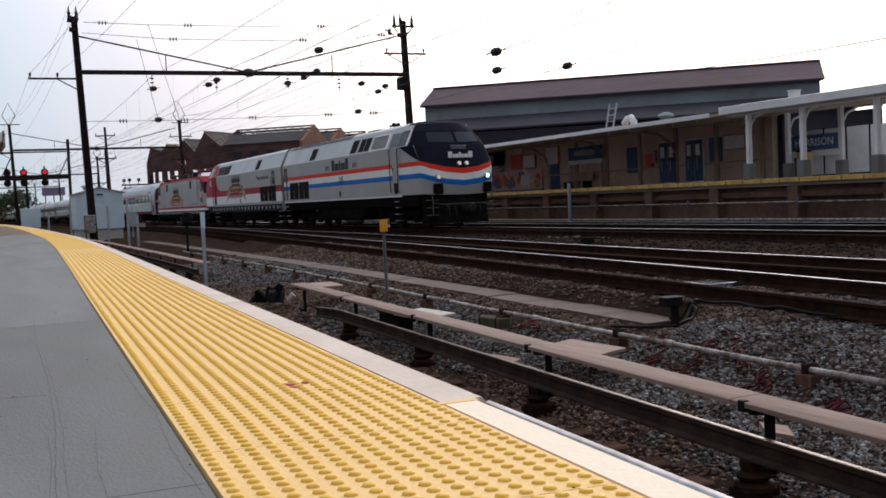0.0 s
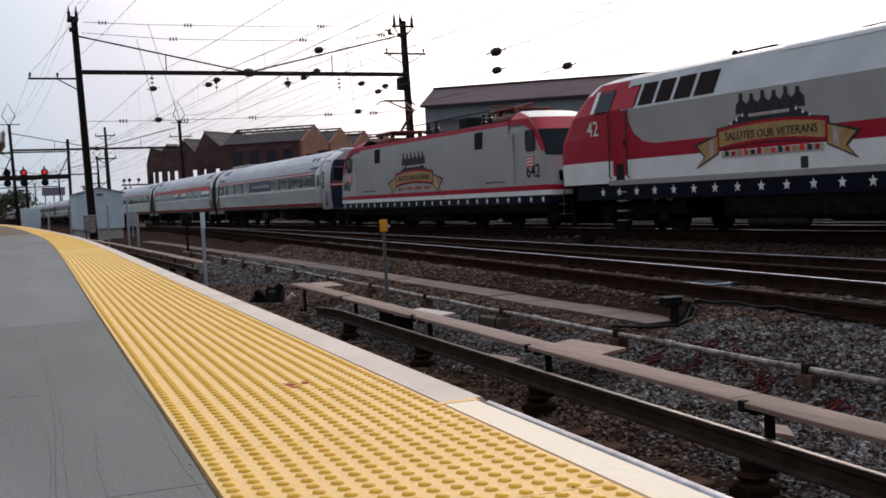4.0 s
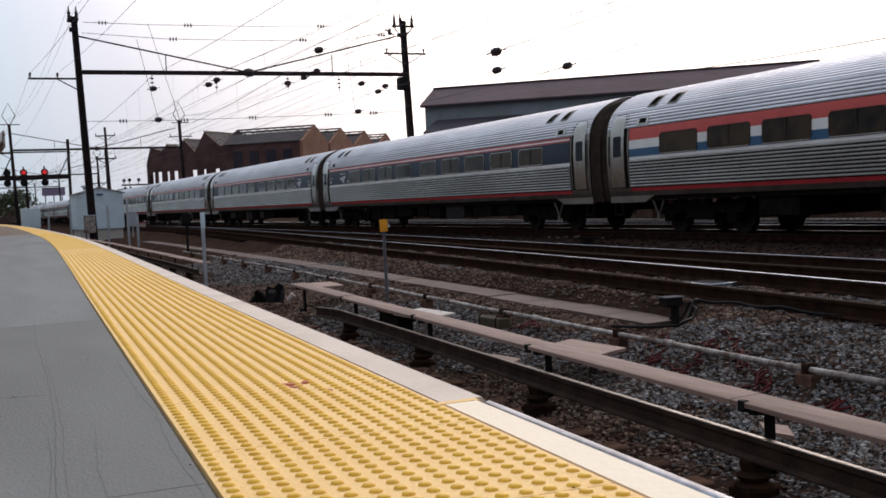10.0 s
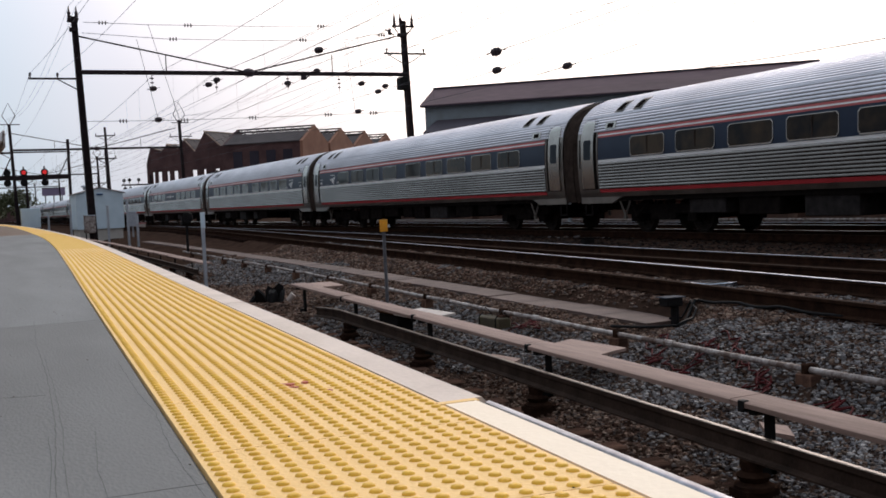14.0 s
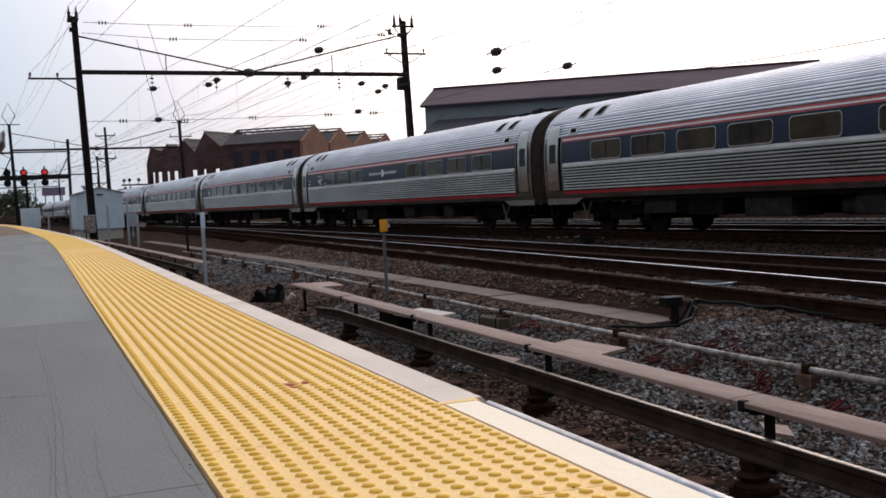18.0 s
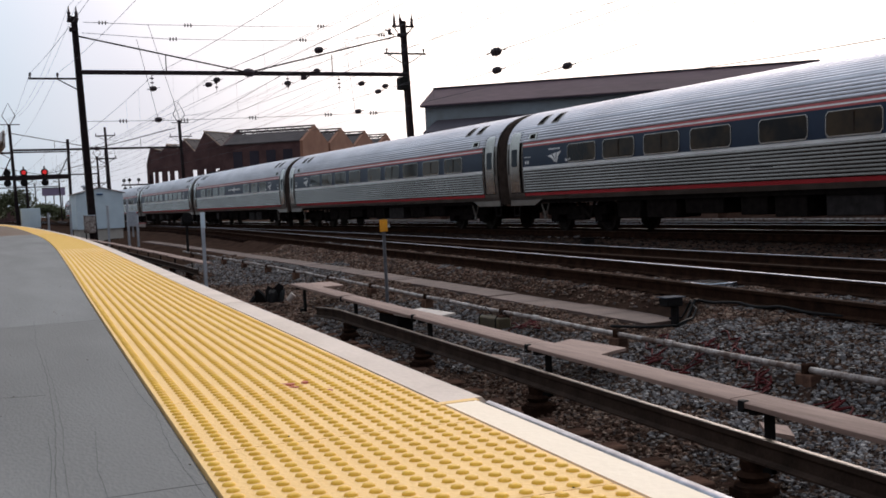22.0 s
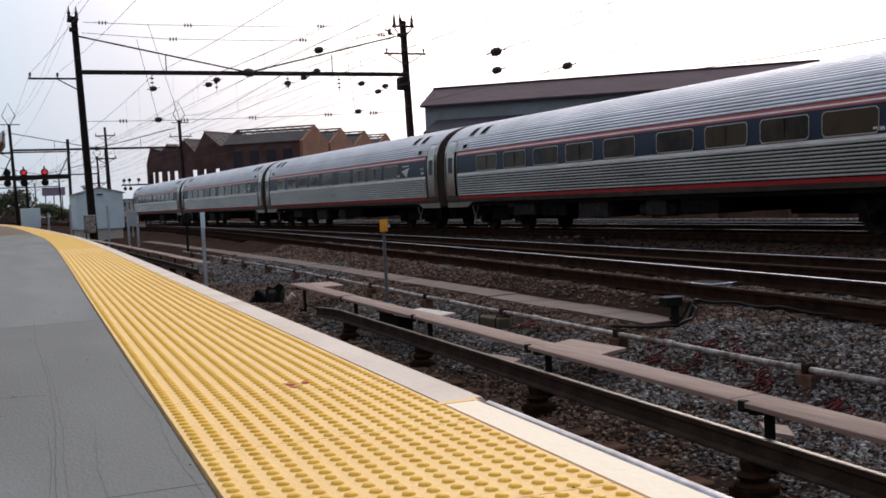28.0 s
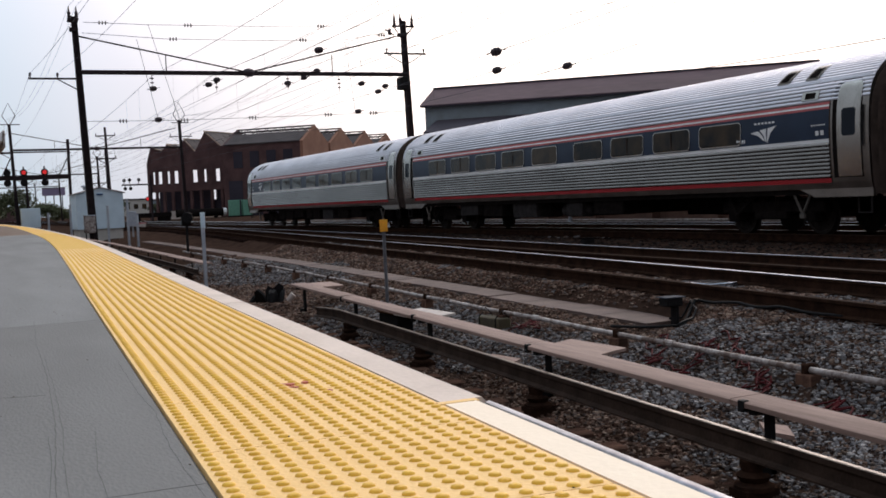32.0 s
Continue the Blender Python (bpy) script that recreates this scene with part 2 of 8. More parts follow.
    # Real dark cladding, and also the plates standing for shaded bays and interiors.
    shed_dark=mat("dark_cladding_and_shade", (0.042, 0.038, 0.052), (0.028, 0.025, 0.035), 0.85, scale=0.3, fine=3),
    st_wall=mat("brown_station_wall", (0.66, 0.54, 0.45), (0.46, 0.36, 0.30), 0.9, scale=0.8, fine=9),
    st_wood=mat("brown_timber", (0.46, 0.36, 0.285), (0.30, 0.225, 0.175), 0.85, scale=1.5, fine=20),
    st_white=mat("grey_white_paint", (0.80, 0.80, 0.82), (0.66, 0.66, 0.68), 0.7, scale=2, fine=20),
    # Slab top, out of view, made pale to bounce light at the station wall.
    bounce_deck=mat("pale_bounce_concrete", (0.55, 0.53, 0.50), (0.42, 0.40, 0.375), 0.9, scale=0.6, fine=9, spec=0.1),
    st_blue=mat("dark_blue_paint", (0.060, 0.125, 0.27), (0.042, 0.085, 0.19), 0.6, scale=2),
    st_yellow=mat("yellow_edge_paint", (0.66, 0.44, 0.15), (0.36, 0.22, 0.08), 0.8, scale=1.5, fine=12),
    st_face=mat("dark_platform_face", (0.170, 0.098, 0.073), (0.052, 0.030, 0.024), 0.9, scale=0.5, fine=6, mix=0.6),
    fence=mat("grey_fence_panel", (0.74, 0.76, 0.80), (0.60, 0.62, 0.67), 0.7, scale=2),
    leaf=mat("foliage", (0.11, 0.125, 0.062), (0.055, 0.064, 0.034), 0.7, scale=1.5, fine=14, vary=0.5),
    bark=mat("bark", (0.09, 0.065, 0.05), (0.05, 0.036, 0.03), 0.9, scale=5),
    red_box=mat("red_paint", (0.75, 0.10, 0.08), (0.58, 0.06, 0.05), 0.5, scale=5),
    green=mat("green_panel", (0.13, 0.30, 0.22), (0.09, 0.22, 0.16), 0.7, scale=3),
    # Purple lightened so that its colour carries the distance haze.
    purple=mat("haze_paled_purple", (0.26, 0.21, 0.32), (0.20, 0.16, 0.25), 0.7, scale=1),
    poster_a=mat("orange_poster", (0.90, 0.36, 0.08), (0.70, 0.12, 0.10), 0.6, scale=3, fine=6),
    poster_b=mat("violet_poster", (0.55, 0.26, 0.45), (0.80, 0.68, 0.55), 0.6, scale=4, fine=6),
    red_cable=mat("red_cable", (0.085, 0.012, 0.014), (0.04, 0.007, 0.008), 0.8, scale=8, bump=0, spec=0.05),
)


def crushed(name, tones, rough=0.9):
    """Broken stone: every stone takes one of the tones, dulled by patches of dirt."""
    m = bpy.data.materials.new(name)
    m.use_nodes = True
    nt = m.node_tree
    b = nt.nodes["Principled BSDF"]
    b.inputs["Roughness"].default_value = rough
    b.inputs["Specular IOR Level"].default_value = 0.08
    geo = nt.nodes.new("ShaderNodeNewGeometry")
    rp = nt.nodes.new("ShaderNodeValToRGB")
    rp.color_ramp.interpolation = "CONSTANT"
    el = rp.color_ramp.elements
    for k, c in enumerate(tones):
        e = el[k] if k < 2 else el.new(0.99)
        e.position, e.color = k / len(tones), (*c, 1)
    nt.links.new(geo.outputs["Random Per Island"], rp.inputs[0])
    tc = nt.nodes.new("ShaderNodeTexCoord")
    dirt = nt.nodes.new("ShaderNodeTexNoise")
    dirt.inputs["Scale"].default_value = 1.3
    dirt.inputs["Detail"].default_value = 5
    grain = nt.nodes.new("ShaderNodeTexNoise")
    grain.inputs["Scale"].default_value = 90
    nt.links.new(tc.outputs["Object"], dirt.inputs["Vector"])
    nt.links.new(tc.outputs["Object"], grain.inputs["Vector"])
    sm = nt.nodes.new("ShaderNodeMath")
    sm.operation = "MULTIPLY_ADD"
    sm.inputs[1].default_value = 0.5
    nt.links.new(grain.outputs["Fac"], sm.inputs[0])
    nt.links.new(dirt.outputs["Fac"], sm.inputs[2])
    rg = nt.nodes.new("ShaderNodeMapRange")
    for k, v in ((1, 0.5), (2, 1.0), (3, 0.50), (4, 1.12)):
        rg.inputs[k].default_value = v
    nt.links.new(sm.outputs[0], rg.inputs[0])
    sc = nt.nodes.new("ShaderNodeVectorMath")
    sc.operation = "SCALE"
    nt.links.new(rp.outputs[0], sc.inputs[0])
    nt.links.new(rg.outputs[0], sc.inputs["Scale"])
    nt.links.new(sc.outputs[0], b.inputs["Base Color"])
    bp = nt.nodes.new("ShaderNodeBump")
    bp.inputs["Strength"].default_value = 0.3
    bp.inputs["Distance"].default_value = 0.01
    nt.links.new(grain.outputs["Fac"], bp.inputs["Height"])
    nt.links.new(bp.outputs[0], b.inputs["Normal"])
    return m


MAT["stone"] = crushed("ballast_stone", ((0.1698, 0.1643, 0.1683), (0.0510, 0.0383, 0.0341), (0.2304, 0.2182, 0.2200), (0.1140, 0.0698, 0.0517), (0.1283, 0.1204, 0.1243), (0.0356, 0.0248, 0.0220), (0.0962, 0.0900, 0.0946), (0.1841, 0.1722, 0.1738), (0.2945, 0.2745, 0.2640), (0.1520, 0.1080, 0.0847)))
MAT["stone_brown"] = crushed("rust_stained_stone", ((0.1140, 0.0612, 0.0444), (0.1668, 0.1020, 0.0744), (0.0612, 0.0360, 0.0264), (0.2136, 0.1344, 0.0996), (0.1248, 0.0972, 0.0876), (0.0732, 0.0444, 0.0324), (0.2712, 0.1956, 0.1524), (0.1176, 0.0684, 0.0492)))
# Dark brown bed, taken lower still for skylight the train blocks.
MAT["stone_dark"] = crushed("shade_darkened_stone", ((0.0197, 0.0122, 0.0095), (0.0272, 0.0177, 0.0143), (0.0116, 0.0075, 0.0061), (0.0360, 0.0286, 0.0252)))

# ---------------------------------------------------------------- mesh tools


class Bag:
    """Collects vertices and faces of one part."""

    def __init__(self):
        self.v, self.f = [], []

    def add(self, verts, faces):
        n = len(self.v)
        self.v.extend(verts)
        self.f.extend([tuple(i + n for i in f) for f in faces])
        return self

    def box(self, x0, x1, y0, y1, z0, z1, c=0.0):
        """A box with its edges chamfered by c."""
        if not c:
            v = [(x, y, z) for z in (z0, z1) for y in (y0, y1) for x in (x0, x1)]
            return self.add(v, [(0, 2, 3, 1), (4, 5, 7, 6), (0, 1, 5, 4), (2, 6, 7, 3), (0, 4, 6, 2), (1, 3, 7, 5)])
        bm = bmesh.new()
        bmesh.ops.create_cube(bm, size=1)
        for p in bm.verts:
            p.co = Vector(((x0 + x1) / 2 + p.co.x * (x1 - x0), (y0 + y1) / 2 + p.co.y * (y1 - y0), (z0 + z1) / 2 + p.co.z * (z1 - z0)))
        bmesh.ops.bevel(bm, geom=list(bm.edges), offset=c, segments=1, affect="EDGES")
        bm.verts.index_update()
        self.add([tuple(p.co) for p in bm.verts], [tuple(q.index for q in f.verts) for f in bm.faces])
        bm.free()
        return self

    def tube(self, a, b, r, n=8, r2=None, caps=True):
        a, b = Vector(a), Vector(b)
        r2 = r if r2 is None else r2
        d = (b - a).normalized()
        s = d.orthogonal().normalized()
        t = d.cross(s)
        ring = [(math.cos(2 * math.pi * (i + 0.5) / n), math.sin(2 * math.pi * (i + 0.5) / n)) for i in range(n)]
        v = [tuple(a + (s * c + t * q) * r) for c, q in ring] + [tuple(b + (s * c + t * q) * r2) for c, q in ring]
        f = [(i, (i + 1) % n, n + (i + 1) % n, n + i) for i in range(n)]
        if caps:
            f += [tuple(reversed(range(n))), tuple(range(n, 2 * n))]
        return self.add(v, f)

    def path(self, pts, r, n=6):
        p = [Vector(q) for q in pts]
        side, rows = None, []
        for i, q in enumerate(p):
            d = (p[min(i + 1, len(p) - 1)] - p[max(i - 1, 0)]).normalized()
            side = (d.orthogonal() if side is None else side - d * side.dot(d)).normalized()
            up = d.cross(side)
            rows.append([tuple(q + (side * math.cos(2 * math.pi * k / n) + up * math.sin(2 * math.pi * k / n)) * r) for k in range(n)])
        return self.loft(rows, close=True, caps=True)

    def lathe(self, c, axis, prof, n=10):
        """Rings of (distance along axis, radius) about the point c."""
        c, d = Vector(c), Vector(axis).normalized()
        s = d.orthogonal().normalized()
        t = d.cross(s)
        v, f = [], []
        for h, r in prof:
            for i in range(n):
                a = 2 * math.pi * i / n
                v.append(tuple(c + d * h + (s * math.cos(a) + t * math.sin(a)) * r))
        m = len(prof)
        for k in range(m - 1):
            for i in range(n):
                f.append((k * n + i, k * n + (i + 1) % n, (k + 1) * n + (i + 1) % n, (k + 1) * n + i))
        f += [tuple(reversed(range(n))), tuple(range((m - 1) * n, m * n))]
        return self.add(v, f)

    def loft(self, sections, close=False, caps=False):
        """Skin over rows of points of equal number."""
        n = len(sections[0])
        v = [tuple(p) for s in sections for p in s]
        f = []
        for k in range(len(sections) - 1):
            for i in range(n if close else n - 1):
                j = (i + 1) % n
                f.append((k * n + i, k * n + j, (k + 1) * n + j, (k + 1) * n + i))
        if caps:
            f += [tuple(reversed(range(n))), tuple(range((len(sections) - 1) * n, len(sections) * n))]
        return self.add(v, f)

    def plate(self, pts, off):
        """A thin plate: polygon and its copy moved by off."""
        o = Vector(off)
        return self.loft([[tuple(p) for p in pts], [tuple(Vector(p) + o) for p in pts]], close=True, caps=True)


def mesh_of(name, bag, material, smooth=False):
    me = bpy.data.meshes.new(name)
    me.from_pydata(bag.v, [], bag.f)
    me.materials.append(material)
    bm = bmesh.new()
    bm.from_mesh(me)
    bmesh.ops.recalc_face_normals(bm, faces=bm.faces)
    bm.to_mesh(me)
    bm.free()
    me.shade_smooth()
    if not smooth:
        me.set_sharp_from_angle(angle=radians(38))
    return me


def part(name, bag, material, parent=None, label="", at=None, smooth=False):
    """Links one mesh object under a thing or a part."""
    me = bag if isinstance(bag, bpy.types.Mesh) else mesh_of(name, bag, material, smooth)
    ob = new(name, me)
    ob.parent = parent
    if at is not None:
        ob.matrix_basis = at
    if label:
        tagged(ob, label)
    return ob


def thing(name, label, category, at=None, group="", kind=""):
    ob = new(name)
    ob.empty_display_size = 0.3
    if at is not None:
        ob.matrix_basis = at
    return tagged(ob, label, category, group, kind)


def solid(name, bag, material, label, category="", kind="", group="", smooth=False):
    ob = part(name, bag, material, None, "", None, smooth)
    return tagged(ob, label, category, group, kind)


def letters(text, size, material, depth=0.004):
    """A mesh of built-in lettering in the xz plane, read from -y, centred."""
    cu = bpy.data.curves.new("lettering", "FONT")
    cu.body, cu.size, cu.extrude, cu.align_x, cu.align_y = text, size, depth, "CENTER", "CENTER"
    cu.resolution_u = 2
    ob = bpy.data.objects.new("lettering", cu)
    scene.collection.objects.link(ob)
    bpy.context.view_layer.update()
    me = bpy.data.meshes.new_from_object(ob.evaluated_get(bpy.context.evaluated_depsgraph_get()))
    bpy.data.objects.remove(ob)
    bpy.data.curves.remove(cu)
    me.materials.clear()
    me.materials.append(material)
    return me


# facing -x: letters run towards -y when read from -x
def on_side(x, y, z, tilt=0.0):
    return Matrix.Translation((x, y, z)) @ Euler((0, 0, radians(-90))).to_matrix().to_4x4() @ Euler((radians(90), 0, 0)).to_matrix().to_4x4()


def lerp_curve(pts):
    """A smooth curve x(y) through (y, x) pairs."""
    ys = np.array([q[0] for q in pts], float)
    xs = np.array([q[1] for q in pts], float)
    sl = np.gradient(xs, ys)

    def at(y):
        y = float(y)
        if y <= ys[0]:
            return xs[0] + (y - ys[0]) * sl[0]
        if y >= ys[-1]:
            return xs[-1] + (y - ys[-1]) * sl[-1]
        k = int(np.searchsorted(ys, y)) - 1
        k = max(0, k)
        h = ys[k + 1] - ys[k]
        t = (y - ys[k]) / h
        return ((2 * t ** 3 - 3 * t * t + 1) * xs[k] + (t ** 3 - 2 * t * t + t) * h * sl[k]
                + (-2 * t ** 3 + 3 * t * t) * xs[k + 1] + (t ** 3 - t * t) * h * sl[k + 1])
    return at


# plan lines: x as a function of y
edge_x = lerp_curve([(-30, -0.85), (1.4, 1.11), (5.7, 1.39), (12, 1.82), (17.5, 2.18), (24, 2.55), (37, 3.06), (63, 3.8), (110, 4.2), (180, 3.6)])
side_a = lerp_curve([(-60, 4.3), (0, 8.0), (8.5, 8.82), (12.5, 9.28), (15.8, 9.62), (21.4, 10.2), (31, 11.1), (45, 12.5), (60, 13.9), (78, 15.0), (90, 15.2)])
side_b = lerp_curve([(-60, 9.6), (0, 11.1), (12, 11.78), (17, 12.05), (25.6, 12.75), (39, 13.75), (54, 14.6), (78, 15.15), (120, 15.2), (500, 15.2)])
MAIN_X = 18.79
TOP = 0.687
NEAR_RAIL = -0.62

# ---------------------------------------------------------------- ground


def ground_z(x, y):
    off = x - edge_x(y)
    near = side_a(y) - 0.72
    pts = [(-4000, -0.87), (2.9, -0.87), (3.5, -0.76), (4.7, -0.58), (5.6, -0.425), (6.3, -0.42)]
    z = np.interp(off, [q[0] for q in pts], [q[1] for q in pts])
    foot = float(np.interp(y, [9.2, 10.6, 13, 21], [-1.75, -0.46, -0.52, -0.9]))
    sh = np.interp(x - near, [foot, -0.36], [0.0, 1.0])
    z = z + (-0.20 - z) * sh
    if x > 30:
        z = np.interp(x, [30, 60], [-0.2, 0.2])
    if x < -8:
        z = np.interp(x, [-30, -8], [0.2, -0.7])
    return float(z)


def lumps(x, y):
    return 0.035 * noise.noise((x * 1.3, y * 1.3, 0)) + 0.02 * noise.noise((x * 4, y * 4, 3))


def build_ground():
    xs = [-4000, -900, -250, -90, -40, -20, -12, -8, -4, -1, 1] + list(np.arange(1.5, 5, 0.25)) + list(np.arange(5, 10.6, 0.11)) + list(np.arange(10.6, 13, 0.25)) + list(np.arange(13, 30, 0.8)) + [32, 40, 60, 100, 200, 500, 1200, 4000]
    ys = [-4000, -900, -300, -120, -50, -20, -8, -3, 0] + list(np.arange(1, 30, 0.25)) + list(np.arange(30, 80, 1.2)) + [90, 105, 130, 170, 240, 350, 600, 1200, 4000]
    rnd = random.Random(4)
    v, f = [], []
    for y in ys:
        for x in xs:
            lump = lumps(x, y) if 1.5 < x < 30 and 0 < y < 80 else 0
            v.append((x, y, ground_z(x, y) + lump + rnd.uniform(-0.008, 0.0)))
    n = len(xs)
    for j in range(len(ys) - 1):
        for i in range(n - 1):
            f.append((j * n + i, j * n + i + 1, (j + 1) * n + i + 1, (j + 1) * n + i))
    b = Bag()
    b.v, b.f = v, f
    solid("ground", b, MAT["ground"], "dark gravelly railway ground with patches of dirt", "ground", "structure", smooth=True)


build_ground()

RAIL_PROF = [(-0.07, 0), (-0.07, 0.012), (-0.012, 0.03), (-0.012, 0.125), (-0.036, 0.135), (-0.036, 0.168), (0.036, 0.168), (0.036, 0.135), (0.012, 0.125), (0.012, 0.03), (0.07, 0.012), (0.07, 0)]
HEAD_PROF = [(-0.034, 0.166), (-0.030, 0.174), (0.030, 0.174), (0.034, 0.166)]


def steps(y0, y1, near=2.0):
    out, y = [], y0
    while y < y1 - 1e-6:
        out.append(y)
        y += near if -10 < y < 90 else 12.0
    return out + [y1]


def swept(curve, off, ys, z, prof):
    rows = []
    for y in ys:
        x = curve(y)
        s = (curve(y + 0.5) - curve(y - 0.5))
        nx, ny = 1 / math.hypot(1, s), -s / math.hypot(1, s)
        rows.append([(x + nx * (off + a), y + ny * (off + a), z + h) for a, h in prof])
    return Bag().loft(rows, close=True, caps=True)


def heading(curve, y):
    return -math.degrees(math.atan(curve(y + 0.5) - curve(y - 0.5)))


TIE = mesh_of("tie", Bag().box(-1.03, 1.03, -0.115, 0.115, -0.18, 0, 0.012), MAT["tie_dark"])


TIE_LONG = mesh_of("tie", Bag().box(-1.25, 1.62, -0.12, 0.12, -0.18, 0, 0.014), MAT["tie"])


def railway_track(label, curve, y0, y1, z, tie_y, top_mats, joined_ties=(), tie_len=1.0):
    t = thing("railway_track", label, "track", kind="structure")
    ys = steps(y0, y1)
    for off, tm in ((-0.755, top_mats[0]), (0.755, top_mats[1])):
        r = part("rail", swept(curve, off, ys, z - 0.174, RAIL_PROF), MAT["rail_rust"], t)
        part("running_surface", swept(curve, off, ys, z - 0.174, HEAD_PROF), MAT[tm], r, "worn rail head")
    rnd = random.Random(int(z * 100) + int(y0))
    lift = 0.02 if z < -0.2 else 0.0
    for y in tie_y:
        part("tie", TIE_LONG if z < -0.2 else TIE, None, t, at=pose(curve(y) + rnd.uniform(-0.04, 0.04), y, z - (0.178 if z < -0.2 else 0.19) + lift + rnd.uniform(-0.020, 0.002), 0, 0, heading(curve, y) + rnd.uniform(-1, 1)))
    if len(joined_ties):
        b = Bag()
        for y in joined_ties:
            x = curve(y)
            b.box(x - 1.3, x + 1.3, y - 0.12, y + 0.12, z - 0.33, z - 0.172)
        tagged(part("ties", b, MAT["tie" if z < -0.2 else "tie_dark"], t), kind="stuff")
    return t


def main_x(y):
    return MAIN_X


def far_x(y):
    return 23.0


def near_x(y):
    return edge_x(y) + 1.55


railway_track("dark main line track with polished rails on ties darkened for shade", main_x, -700, 700, 0.0, np.arange(8, 62, 0.62), ("rail_dull", "rail_bright"), np.arange(62.2, 150, 0.62))
railway_track("siding with one bright and one rusty rail", side_a, -120, 86, 0.0, np.arange(4, 46, 0.6), ("rail_dull", "rail_top"), np.arange(46, 86, 0.6))
railway_track("siding converging with its neighbour", side_b, -120, 420, 0.0, np.arange(6, 48, 0.6), ("rail_dull", "rail_top"), np.arange(48, 120, 0.6))
railway_track("far track beside the opposite platform", far_x, -200, 500, 0.0, (), ("rail_bright", "rail_bright"), np.arange(14, 90, 0.62))
railway_track("sunken platform track on old timber ties", near_x, -60, 120, NEAR_RAIL, np.arange(2.6 - 0.58 * 18, 34, 0.58), ("rail_dull", "rail_dull"), np.arange(34, 90, 0.58))

# ---------------------------------------------------------------- ballast stones
OCT = np.array([(-1, -1, -0.8), (1, -0.9, -0.8), (0.9, 1, -0.8), (-1, 0.9, -0.8), (-0.7, -0.8, 0.9), (0.8, -0.6, 0.7), (0.6, 0.8, 0.9), (-0.8, 0.6, 0.6)]) * 0.72
OCT_F = np.array([(4, 5, 6), (4, 6, 7), (0, 1, 5), (0, 5, 4), (1, 2, 6), (1, 6, 5), (2, 3, 7), (2, 7, 6), (3, 0, 4), (3, 4, 7)])


def stones(name, label, spots, material, seed):
    rs = np.random.RandomState(seed)
    n = len(spots)
    sp = np.array(spots)
    base, faces = OCT, OCT_F
    m = len(base)
    v = base[None] * (1 + rs.uniform(-0.38, 0.30, (n, m, 1)))
    sc = np.stack([rs.uniform(0.85, 1.6, n), rs.uniform(0.6, 1.15, n), rs.uniform(0.38, 0.72, n)], 1)
    v = v * sc[:, None] * sp[:, None, 3:4]
    a, b = rs.uniform(0, 6.28, n), rs.normal(0, 0.5, n)
    ca, sa, cb, sb = np.cos(a), np.sin(a), np.cos(b), np.sin(b)
    x, y, z = v[..., 0], v[..., 1], v[..., 2]
    y, z = y * cb[:, None] - z * sb[:, None], y * sb[:, None] + z * cb[:, None]
    x, y = x * ca[:, None] - y * sa[:, None], x * sa[:, None] + y * ca[:, None]
    v = np.stack([x, y, z], 2) + sp[:, None, :3]
    f = (faces[None] + m * np.arange(n)[:, None, None]).reshape(-1, 3)
    me = bpy.data.meshes.new(name)
    me.vertices.add(n * m)
    me.vertices.foreach_set("co", v.reshape(-1).astype(np.float32))
    me.loops.add(len(f) * 3)
    me.loops.foreach_set("vertex_index", f.reshape(-1).astype(np.int32))
    me.polygons.add(len(f))
    me.polygons.foreach_set("loop_start", np.arange(0, len(f) * 3, 3, dtype=np.int32))
    me.update(calc_edges=True)
    me.shade_flat()
    me.materials.append(material)
    return tagged(new(name, me), label, "ballast", kind="stuff")


